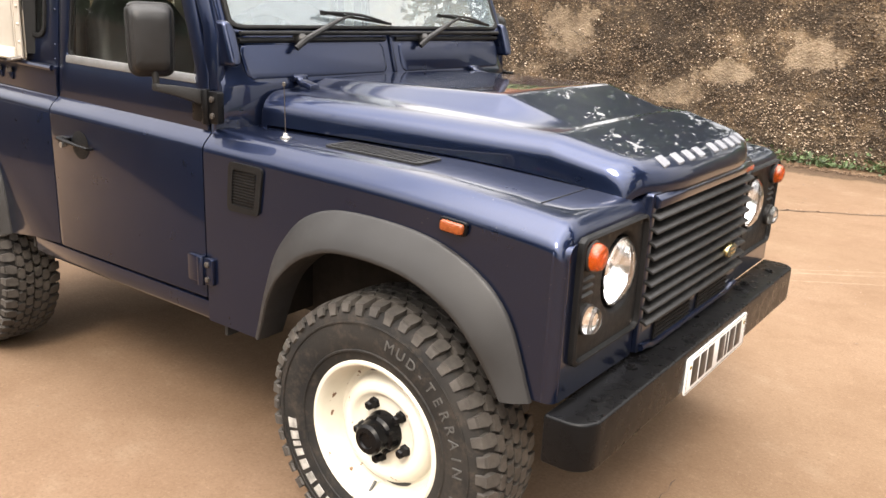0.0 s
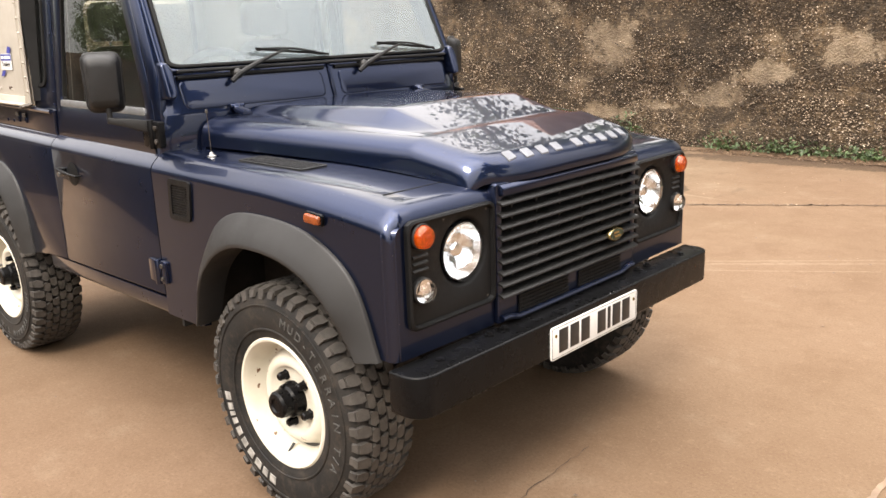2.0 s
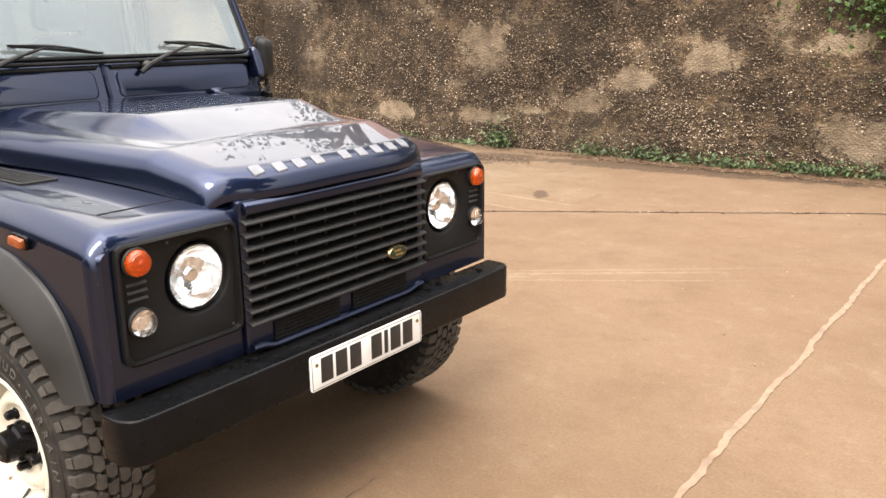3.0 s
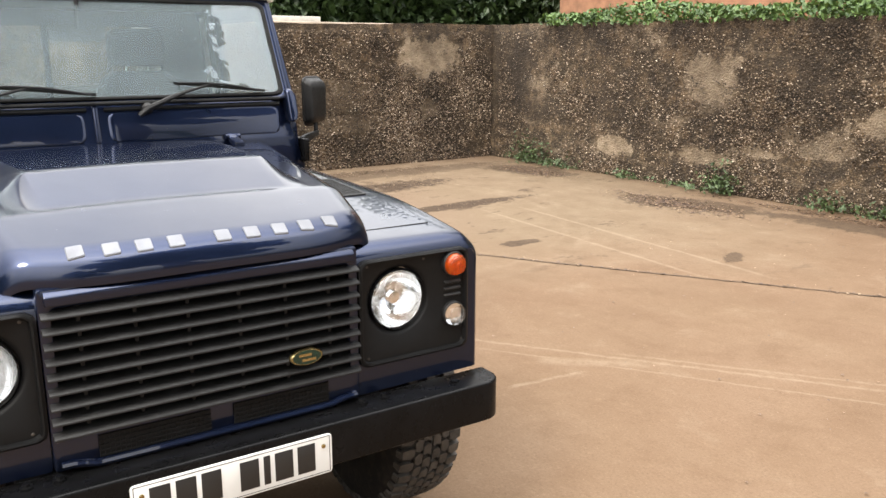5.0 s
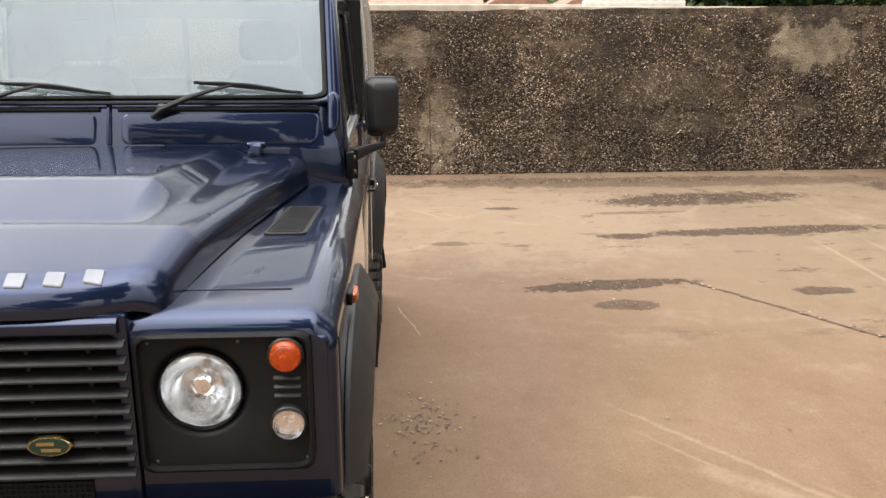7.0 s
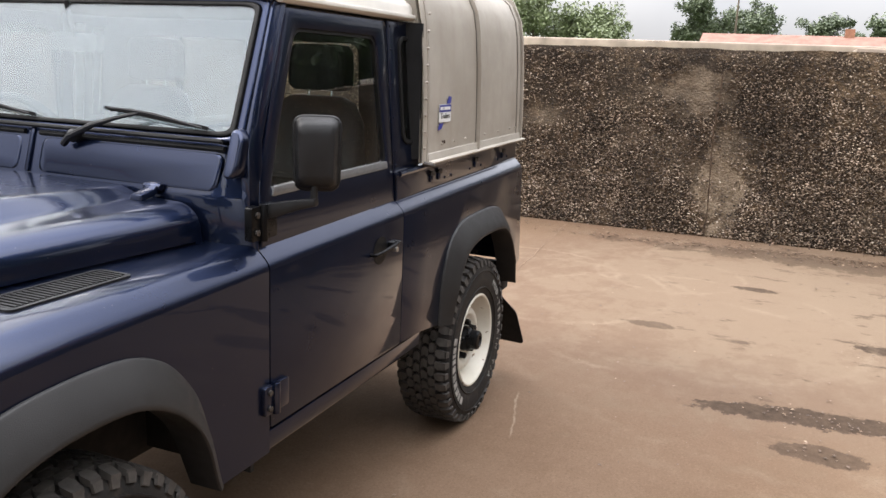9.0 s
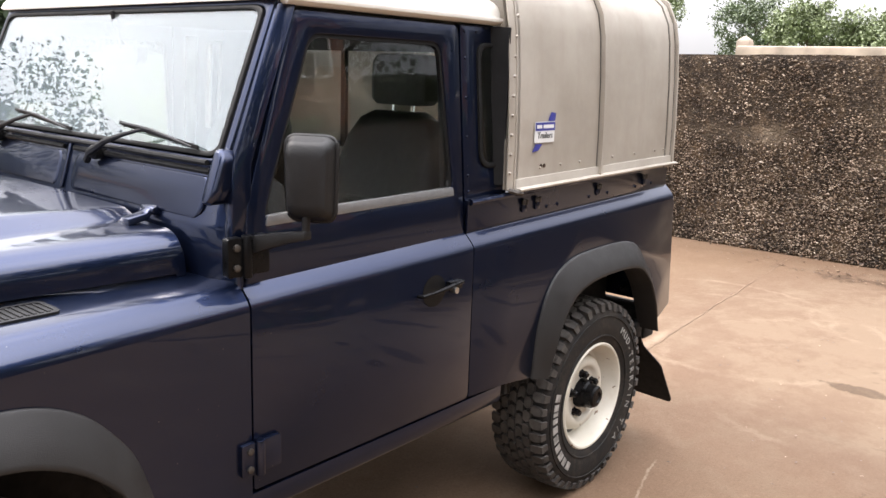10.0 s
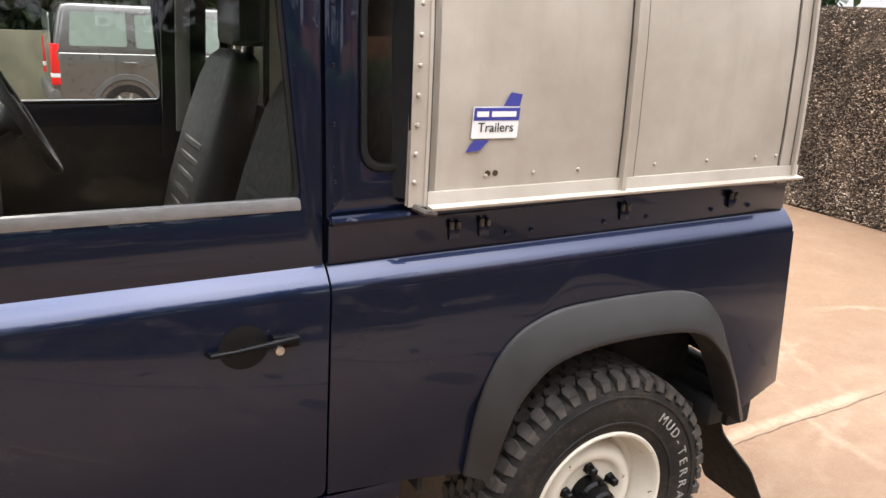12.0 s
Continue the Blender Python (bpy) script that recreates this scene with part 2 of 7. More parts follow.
def spline(pts, n):
    """n + 1 points on a smooth curve through pts."""
    ps = [Vector(p) for p in pts]
    ps = [2 * ps[0] - ps[1]] + ps + [2 * ps[-1] - ps[-2]]
    out = []
    for i in range(n + 1):
        f = i / n * (len(pts) - 1)
        k = min(int(f), len(pts) - 2)
        t = f - k
        a, b, c, d = ps[k:k + 4]
        out.append(0.5 * (2 * b + (c - a) * t + (2 * a - 5 * b + 4 * c - d) * t * t + (3 * b - a - 3 * c + d) * t ** 3))
    return out


def tube(bm, path, r, n=10, caps=True):
    ps = [Vector(p) for p in path]
    rings, up = [], Vector((0, 0, 1))
    for i, p in enumerate(ps):
        d = (ps[min(i + 1, len(ps) - 1)] - ps[max(i - 1, 0)]).normalized()
        u = d.cross(up if abs(d.z) < 0.9 else Vector((1, 0, 0))).normalized()
        w = d.cross(u)
        q = r[i] if isinstance(r, (list, tuple)) else r
        rings.append([p + (u * math.cos(a) + w * math.sin(a)) * q for a in [2 * math.pi * j / n for j in range(n)]])
    loft(bm, rings, True, caps)


def lathe(bm, prof, n=32, centre=(0, 0, 0), axis="y", caps=True):
    """Turns a profile of (radius, along) round an axis."""
    rings = []
    for r, a in prof:
        ring = []
        for j in range(n):
            c, s = r * math.cos(2 * math.pi * j / n), r * math.sin(2 * math.pi * j / n)
            p = {"y": (c, a, s), "x": (a, c, s), "z": (c, s, a)}[axis]
            ring.append(Vector(centre) + Vector(p))
        rings.append(ring)
    loft(bm, rings, True, caps)


def ring_plate(bm, outer, inner, front, back):
    """A plate with an opening: two outlines with as many points each, and two maps from the flat into space."""
    loft(bm, [[front(p) for p in outer], [front(p) for p in inner], [back(p) for p in inner], [back(p) for p in outer], [front(p) for p in outer]], True, False)
    bmesh.ops.remove_doubles(bm, verts=bm.verts, dist=1e-5)


def finish(bm, bevel=0.0, segments=2, angle=0.5):
    bmesh.ops.remove_doubles(bm, verts=bm.verts, dist=1e-5)
    bmesh.ops.recalc_face_normals(bm, faces=bm.faces)
    if bevel:
        edges = [e for e in bm.edges if len(e.link_faces) == 2 and e.calc_face_angle(0) > angle]
        bmesh.ops.bevel(bm, geom=edges, offset=bevel, segments=segments, profile=0.5, affect="EDGES", clamp_overlap=True)
    return bm


def mesh_of(name, bm, material, sharp=32):
    me = bpy.data.meshes.new(name)
    bm.to_mesh(me)
    bm.free()
    me.materials.append(material)
    me.polygons.foreach_set("use_smooth", [True] * len(me.polygons))
    me.set_sharp_from_angle(angle=radians(sharp))
    return me


def part(name, bm, material, parent, label="", bevel=0.0, segments=2, sharp=32):
    ob = new(name, mesh_of(name, finish(bm, bevel, segments), material, sharp))
    ob.parent = parent
    return tagged(ob, label)


def thing(name, label, category, at=(0, 0, 0), group="", kind=""):
    ob = new(name)
    ob.empty_display_size = 0.2
    ob.location = at
    return tagged(ob, label, category, group, kind)


def solid(name, bm, material, label, category="", kind="", group="", bevel=0.0, sharp=32):
    ob = new(name, mesh_of(name, finish(bm, bevel), material, sharp))
    return tagged(ob, label, category, group, kind)


def B():
    return bmesh.new()


# ---- the yard ----
def ground_height(x, y):
    return -0.45 * smooth01((-y - 2.6) / 7.0)


def concrete_material():
    k = Nodes("tan_concrete")
    x, y, z = k.xyz()
    big = k.noise(0.55, 6, 0.6)
    col = k.ramp(big, (0.28, (0.152, 0.096, 0.058)), (0.5, (0.181, 0.119, 0.074)), (0.72, (0.204, 0.140, 0.091)))
    # pinker and paler slabs
    pink = k.ramp(k.noise(0.30, 3), (0.4, 0.0), (0.62, 1.0))
    col = k.mix(k.math("MULTIPLY", pink, 0.30), col, (0.180, 0.106, 0.069))
    mid = k.noise(2.6, 9, 0.68)
    col = k.mix(k.ramp(mid, (0.34, 0.5), (0.50, 0.0)), col, (0.132, 0.080, 0.046))
    col = k.mix(k.ramp(mid, (0.56, 0.0), (0.70, 0.5)), col, (0.244, 0.178, 0.122))
    patchy = k.noise(15, 8, 0.72)
    col = k.mix(k.ramp(patchy, (0.32, 0.38), (0.47, 0.0)), col, (0.132, 0.080, 0.045))
    col = k.mix(k.ramp(patchy, (0.56, 0.0), (0.72, 0.32)), col, (0.288, 0.200, 0.128))
    fine = k.noise(75, 5, 0.8)
    col = k.mix(k.ramp(fine, (0.32, 0.65), (0.47, 0.0)), col, (0.100, 0.062, 0.038))
    col = k.mix(k.ramp(fine, (0.55, 0.0), (0.70, 0.55)), col, (0.276, 0.200, 0.140))
    # a scatter of dark specks
    grit = k.ramp(k.voronoi(60), (0.06, 1.0), (0.10, 0.0))
    col = k.mix(k.math("MULTIPLY", grit, k.ramp(k.noise(5, 4), (0.46, 0.0), (0.60, 0.85))), col, (0.050, 0.032, 0.021))
    # the slab towards the corner is paler and greyer
    dx, dy = k.math("MULTIPLY_ADD", x, 0.22, 1.2), k.math("MULTIPLY_ADD", y, 0.24, -1.15)
    slab = k.math("ADD", k.math("SQRT", k.math("ADD", k.math("MULTIPLY", dx, dx), k.math("MULTIPLY", dy, dy))), k.math("MULTIPLY_ADD", k.noise(0.9, 7, 0.65), 0.8, -0.4))
    col = k.mix(k.ramp(slab, (0.45, 0.55), (1.05, 0.0)), col, k.ramp(mid, (0.3, (0.140, 0.106, 0.068)), (0.7, (0.222, 0.176, 0.120))))
    # a blotched, chalky area behind the pickup
    dx, dy = k.math("MULTIPLY_ADD", x, 0.34, 1.87), k.math("MULTIPLY_ADD", y, 0.36, -0.72)
    chalk = k.math("ADD", k.math("SQRT", k.math("ADD", k.math("MULTIPLY", dx, dx), k.math("MULTIPLY", dy, dy))), k.math("MULTIPLY_ADD", k.noise(2.6, 9, 0.75), 2.4, -1.2))
    dusk = k.math("SQRT", k.math("ADD", k.math("MULTIPLY", dx, dx), k.math("MULTIPLY", dy, dy)))
    col = k.mix(k.ramp(dusk, (0.7, 0.5), (1.5, 0.0)), col, (0.140, 0.088, 0.060))
    col = k.mix(k.ramp(chalk, (0.40, 0.4), (0.62, 0.2), (0.95, 0.0)), col, (0.290, 0.224, 0.156))
    # damp and silty stains, each an uneven oval
    wob = k.math("ADD", k.math("SUBTRACT", k.noise(2.3, 9, 0.75), 0.5), k.math("MULTIPLY", k.math("SUBTRACT", k.noise(10, 7, 0.75), 0.5), 0.95))
    stain = 0.0
    for cx, cy, ax, ay, turn, deep in ((-4.70, 4.3, 0.16, 1.15, 4, 0.80), (-4.55, 2.9, 0.10, 0.26, 0, 0.8), (-6.15, 4.1, 0.34, 1.15, 8, 0.8),
                                       (-3.16, 2.4, 0.12, 0.62, 8, 0.85), (-2.73, 2.4, 0.10, 0.22, 0, 0.6), (-5.76, 2.0, 0.07, 0.2, 0, 0.7),
                                       (-4.37, 1.4, 0.08, 0.2, 0, 0.5), (-2.95, 3.8, 0.10, 0.22, 0, 0.7), (-7.2, 3.8, 0.35, 3.4, 0, 0.5),
                                       (-3.4, 6.5, 0.9, 0.35, 20, 0.6), (-6.4, 6.7, 0.8, 0.4, 15, 0.6), (-1.0, 6.9, 2.2, 0.25, 6, 0.6),
                                       (-5.5, 3.3, 0.06, 0.5, 3, 0.45), (-1.6, 4.9, 0.09, 0.2, 30, 0.6)):
        c, s = math.cos(radians(turn)), math.sin(radians(turn))
        u = k.math("MULTIPLY_ADD", x, c / ax, k.math("MULTIPLY_ADD", y, s / ax, -(cx * c + cy * s) / ax))
        v = k.math("MULTIPLY_ADD", x, -s / ay, k.math("MULTIPLY_ADD", y, c / ay, (cx * s - cy * c) / ay))
        d = k.math("SQRT", k.math("ADD", k.math("MULTIPLY", u, u), k.math("MULTIPLY", v, v)))
        d = k.math("MULTIPLY_ADD", wob, 1.7, d)
        m = k.math("MULTIPLY", k.ramp(d, (0.84, 1.0), (1.04, 0.0)), min(1.0, deep * 1.3))
        stain = k.math("MAXIMUM", m, stain)
    spill = k.math("MULTIPLY", k.ramp(k.noise(2.4, 9, 0.74, stretch=(1.6, 0.7, 1)), (0.585, 0.0), (0.625, 0.8)), k.ramp(slab, (0.6, 1.0), (1.1, 0.0)))
    stain = k.math("MAXIMUM", stain, spill)
    col = k.mix(k.math("MULTIPLY", stain, 0.92), col, k.ramp(patchy, (0.35, (0.034, 0.022, 0.014)), (0.62, (0.080, 0.053, 0.034))))
    # pale arcs left by turning tyres, then straight wheel tracks and scrapes
    scuff = 0.0
    for cx, cy, r, w, deep in ((-5.4, 0.10, 0.86, 0.045, 0.9), (-5.0, 0.50, 0.95, 0.045, 0.9), (-4.85, 2.65, 2.70, 0.07, 0.45), (-4.85, 2.65, 2.50, 0.05, 0.4),
                               (-5.9, 1.3, 0.60, 0.04, 0.8), (-6.6, 2.6, 1.6, 0.05, 0.6), (-4.6, 1.5, 1.25, 0.04, 0.6)):
        dx, dy = k.math("SUBTRACT", x, cx), k.math("SUBTRACT", y, cy)
        d = k.math("SQRT", k.math("ADD", k.math("MULTIPLY", dx, dx), k.math("MULTIPLY", dy, dy)))
        d = k.math("ABSOLUTE", k.math("MULTIPLY_ADD", wob, 0.20, k.math("SUBTRACT", d, r)))
        scuff = k.math("MAXIMUM", k.math("MULTIPLY", k.ramp(k.math("DIVIDE", d, w), (0.2, 1.0), (1.0, 0.0)), deep), scuff)
    scuff = k.math("MULTIPLY", scuff, k.ramp(k.noise(1.5, 5, 0.7), (0.42, 0.0), (0.62, 0.5)))
    scuff = k.math("MULTIPLY", scuff, k.ramp(x, (-4.3, 1.0), (-3.8, 0.0)))
    for x0, y0, x1, y1, w, deep in ((-4.5, 4.43, -1.2, 4.22, 0.030, 0.42), (-4.4, 4.86, -0.9, 4.62, 0.030, 0.42), (-1.35, 1.88, 0.75, 3.42, 0.022, 0.40), (-1.1, 1.92, 0.9, 3.30, 0.014, 0.35), (-0.6, 2.50, 1.0, 3.72, 0.018, 0.32),
                                    (-2.80, 0.95, -2.22, 1.09, 0.008, 0.95), (-3.5, 0.22, -4.7, 0.14, 0.050, 0.75), (-0.72, 2.10, -0.30, 2.62, 0.070, 0.35), (-0.5, 1.75, -0.45, 2.25, 0.020, 0.4)):
        long = math.hypot(x1 - x0, y1 - y0)
        ux, uy = (x1 - x0) / long, (y1 - y0) / long
        along = k.math("MULTIPLY_ADD", x, ux / long, k.math("MULTIPLY_ADD", y, uy / long, -(x0 * ux + y0 * uy) / long))
        off = k.math("MULTIPLY_ADD", x, -uy, k.math("MULTIPLY_ADD", y, ux, x0 * uy - y0 * ux))
        off = k.math("ABSOLUTE", k.math("MULTIPLY_ADD", wob, 0.05, off))
        ends = k.ramp(along, (0.0, 0.0), (0.10, 1.0), (0.85, 1.0), (1.0, 0.0))
        m = k.math("MULTIPLY", k.math("MULTIPLY", k.ramp(k.math("DIVIDE", off, w), (0.3, 1.0), (1.0, 0.0)), ends), deep)
        scuff = k.math("MAXIMUM", k.math("MULTIPLY", m, k.ramp(patchy, (0.36, 0.35), (0.54, 1.0))), scuff)
    col = k.mix(scuff, col, (0.30, 0.23, 0.163))
    col = k.mix(1.0, col, (0.71, 0.705, 0.70), "MULTIPLY")
    k.set(Base_Color=col, Roughness=0.9, Specular_IOR_Level=0.15)
    k.set(Normal=k.bump(k.noise(160, 4, 0.7), 0.4, 0.003, k.bump(mid, 0.3, 0.02)))
    return k.m


# where the pebbles have come away: wall, centre along it and up, half width, half height, strength
BARE = (("west", 6.06, 1.50, 0.60, 0.30, 1.0), ("west", 6.07, 0.77, 0.22, 0.14, 0.8), ("west", 4.6, 0.62, 1.2, 0.14, 0.45), ("west", 1.50, 0.6, 0.26, 0.60, 0.9), ("west", 1.20, 1.50, 0.40, 0.28, 0.8),
        ("west", 0.95, 0.8, 0.35, 0.30, 0.5), ("west", 0.6, 1.0, 0.30, 0.16, 0.7), ("west", -0.6, 1.15, 0.6, 0.12, 0.5), ("west", 4.3, 1.0, 1.0, 0.30, 0.45),
        ("north", -3.95, 1.27, 0.40, 0.36, 0.9), ("north", -5.40, 0.40, 0.34, 0.13, 1.0), ("north", -3.95, 0.385, 0.46, 0.11, 1.0), ("north", -3.20, 0.50, 0.35, 0.08, 0.8),
        ("north", -1.92, 0.91, 0.34, 0.13, 0.8), ("north", -1.0, 1.2, 0.40, 0.22, 0.8), ("north", -2.5, 0.65, 0.35, 0.16, 0.6), ("north", 0.3, 1.35, 0.5, 0.12, 0.9), ("north", 0.9, 0.42, 0.8, 0.22, 0.8), ("north", 2.2, 0.9, 0.5, 0.3, 0.7))
# dark stains and painted corner darkness, as ovals in the same way
DARK_OVALS = (("west", 7.05, 1.15, 0.34, 0.85, 0.9), ("west", 6.5, 0.55, 0.5, 0.28, 0.6), ("west", 3.6, 1.5, 0.9, 0.2, 0.5), ("north", -7.45, 1.35, 0.55, 0.75, 0.9), ("north", -6.6, 0.85, 0.75, 0.28, 0.75), ("north", -2.6, 1.2, 0.5, 0.4, 0.5))


def wall_material():
    k = Nodes("pebbled_concrete_wall")
    x, y, z = k.xyz()
    peb = k.voronoi(46, "Distance")
    sep = k.n.new("ShaderNodeSeparateColor")
    k.l.new(k.voronoi(46, "Color"), sep.inputs[0])
    tone = sep.outputs[0]
    rough = k.noise(13, 8, 0.75)
    matrix = k.ramp(rough, (0.30, (0.016, 0.0105, 0.006)), (0.5, (0.056, 0.039, 0.023)), (0.60, (0.115, 0.083, 0.052)), (0.75, (0.23, 0.17, 0.11)))
    stone = k.ramp(tone, (0.0, (0.028, 0.019, 0.012)), (0.4, (0.075, 0.052, 0.034)), (0.68, (0.19, 0.14, 0.095)), (0.86, (0.40, 0.32, 0.24)), (1.0, (0.62, 0.54, 0.44)))
    show = k.math("MULTIPLY", k.ramp(peb, (0.22, 1.0), (0.40, 0.0)), k.ramp(k.noise(1.4, 8, 0.75), (0.36, 0.25), (0.56, 1.0)))
    col = k.mix(show, matrix, stone)
    layer = k.noise(2.2, 7, 0.7, stretch=(0.45, 0.45, 5.0))
    col = k.mix(k.ramp(layer, (0.54, 0.0), (0.66, 0.55)), col, (0.185, 0.145, 0.105))
    # hand-sized blotches of lime and grime
    blot = k.noise(4.2, 9, 0.74)
    col = k.mix(k.ramp(blot, (0.52, 0.0), (0.62, 0.7)), col, (0.215, 0.155, 0.098))
    col = k.mix(k.ramp(blot, (0.37, 0.75), (0.48, 0.0)), col, (0.026, 0.018, 0.010))
    # thin pale render where the pebbles have come away: clouds, and known patches with ragged edges
    cloudy = k.math("SUBTRACT", k.noise(1.0, 9, 0.72, stretch=(1, 1, 1.4)), 0.5)
    bare = k.ramp(cloudy, (0.075, 0.0), (0.15, 0.8))
    rag = k.math("ADD", k.math("MULTIPLY", k.math("SUBTRACT", k.noise(3.4, 9, 0.72), 0.5), 3.6), k.math("MULTIPLY", k.math("SUBTRACT", rough, 0.5), 1.6))
    for side, cu, cz, au, az, deep in BARE:
        u = y if side == "west" else x
        du, dz = k.math("MULTIPLY_ADD", u, 1 / au, -cu / au), k.math("MULTIPLY_ADD", z, 1 / az, -cz / az)
        d = k.math("SQRT", k.math("ADD", k.math("MULTIPLY", du, du), k.math("MULTIPLY", dz, dz)))
        on = k.math("GREATER_THAN", x, -7.5) if side == "north" else k.math("LESS_THAN", y, 7.05)
        d = k.math("ADD", d, rag)
        bare = k.math("MAXIMUM", bare, k.math("MULTIPLY", on, k.math("MULTIPLY", k.ramp(d, (0.80, 1.0), (1.0, 0.0)), deep)))
    pale = k.ramp(k.noise(6, 8, 0.7), (0.32, (0.19, 0.148, 0.108)), (0.5, (0.30, 0.245, 0.185)), (0.7, (0.40, 0.335, 0.265)))
    col = k.mix(k.math("MULTIPLY", bare, 0.85), col, pale)
    # soot and algae in broad clouds and runs
    dark = k.ramp(k.noise(0.55, 9, 0.72, stretch=(1.3, 1.3, 0.7)), (0.45, 0.0), (0.60, 0.7))
    runs = k.ramp(k.noise(1.6, 6, 0.7, stretch=(2.0, 2.0, 0.25)), (0.5, 0.0), (0.68, 0.4))
    dark = k.math("MAXIMUM", dark, runs)
    keep = k.math("SUBTRACT", 1.0, k.math("MAXIMUM", k.math("MULTIPLY", bare, 0.75), k.math("MULTIPLY", show, 0.35)))
    col = k.mix(k.math("MULTIPLY", dark, keep), col, (0.024, 0.017, 0.0095))
    # dark ovals; the pair beside the corner paints its darkness into the wall
    for side, cu, cz, au, az, deep in DARK_OVALS:
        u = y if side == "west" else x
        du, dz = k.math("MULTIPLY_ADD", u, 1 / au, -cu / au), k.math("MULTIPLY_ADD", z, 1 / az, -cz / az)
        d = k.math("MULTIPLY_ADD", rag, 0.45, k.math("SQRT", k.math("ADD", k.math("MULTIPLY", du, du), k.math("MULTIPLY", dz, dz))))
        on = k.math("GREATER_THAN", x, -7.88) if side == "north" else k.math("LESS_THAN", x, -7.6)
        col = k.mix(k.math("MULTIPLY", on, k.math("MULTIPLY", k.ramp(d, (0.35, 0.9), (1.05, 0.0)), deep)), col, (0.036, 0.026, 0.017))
    moss = k.ramp(k.noise(1.9, 7, 0.7), (0.60, 0.0), (0.78, 0.30))
    col = k.mix(moss, col, (0.045, 0.036, 0.014))
    tone_big = k.ramp(k.noise(0.9, 7, 0.7), (0.36, (0.50, 0.45, 0.385)), (0.5, (0.86, 0.79, 0.70)), (0.62, (1.22, 1.16, 1.06)))
    col = k.mix(1.0, col, tone_big, "MULTIPLY")
    k.set(Base_Color=col, Roughness=0.92)
    k.set(Normal=k.bump(k.math("SUBTRACT", 0.5, peb), 0.8, 0.02, k.bump(rough, 0.9, 0.04)))
    return k.m


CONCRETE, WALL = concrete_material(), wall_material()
COPING = plain("pale_coping_stone", (0.27, 0.215, 0.165), 0.85, var=0.3, scale=4, bump=0.5, grain=40)
RENDER = plain("green_grey_render", (0.15, 0.14, 0.095), 0.9, var=0.25, scale=2.5, bump=0.5, grain=50)
CRACK = plain("dim_crack_dirt", (0.14, 0.092, 0.058), 0.95, var=0.5, scale=6, bump=0.5, grain=60)
SOIL = plain("dark_joint_dirt", (0.062, 0.038, 0.022), 0.95, var=0.5, scale=20, bump=0.6, grain=80)
PALEJOINT = plain("pale_joint_filler", (0.165, 0.112, 0.074), 0.9, var=0.25, scale=9, bump=0.5, grain=60)
BANK = plain("rough_grass_bank", (0.07, 0.095, 0.03), 0.95, var=0.5, scale=3, bump=0.8, grain=30)
BRICKRED = plain("orange_brick", (0.25, 0.118, 0.068), 0.85, var=0.3, scale=5, bump=0.4, grain=60)
ROOFTILE = plain("red_brown_roof_tile", (0.21, 0.105, 0.075), 0.85, var=0.3, scale=2, bump=0.4, grain=20)
BARK = plain("tree_bark", (0.11, 0.085, 0.06), 0.95, var=0.4, scale=6, bump=0.6, grain=30)


def leaf_material(name, a, b, stops=None, patched=False):
    k = Nodes(name)
    isl = k.n.new("ShaderNodeNewGeometry").outputs["Random Per Island"]
    col = k.ramp(isl, *stops) if stops else k.mix(isl, a, b)
    if patched:
        # broad sooty and limy areas, as on the wall behind
        col = k.mix(1.0, col, k.ramp(k.noise(0.9, 7, 0.7), (0.36, (0.50, 0.46, 0.40)), (0.5, (0.88, 0.83, 0.76)), (0.62, (1.30, 1.26, 1.18))), "MULTIPLY")
        col = k.mix(1.0, col, k.ramp(k.noise(3.4, 8, 0.72), (0.38, (0.55, 0.52, 0.48)), (0.55, (1.05, 1.03, 1.0))), "MULTIPLY")
    k.set(Base_Color=col, Roughness=0.8 if patched else 0.55, Subsurface_Weight=0.0)
    return k.m


LEAF = leaf_material("green_leaves", (0.024, 0.042, 0.014), (0.062, 0.098, 0.030))
LEAFLIGHT = leaf_material("light_green_leaves", (0.050, 0.078, 0.022), (0.105, 0.15, 0.045))
# leaf colours for the far trees, paled so that distance haze is painted in
HAZY = leaf_material("hazed_light_leaves", (0.10, 0.125, 0.055), (0.20, 0.235, 0.115))
HAZYDARK = leaf_material("hazed_green_leaves", (0.06, 0.08, 0.042), (0.13, 0.16, 0.085))
LEAFDARK = leaf_material("dark_green_leaves", (0.012, 0.026, 0.008), (0.035, 0.060, 0.016))
IVY = leaf_material("ivy_leaves", (0.026, 0.058, 0.012), (0.085, 0.15, 0.03))
PEBBLE = leaf_material("wall_pebbles", None, None, ((0.0, (0.018, 0.013, 0.0095)), (0.28, (0.062, 0.045, 0.033)), (0.56, (0.145, 0.109, 0.081)), (0.82, (0.31, 0.25, 0.20)), (0.97, (0.46, 0.40, 0.34)), (1.0, (0.66, 0.61, 0.55))), True)

rng = random.Random(7)


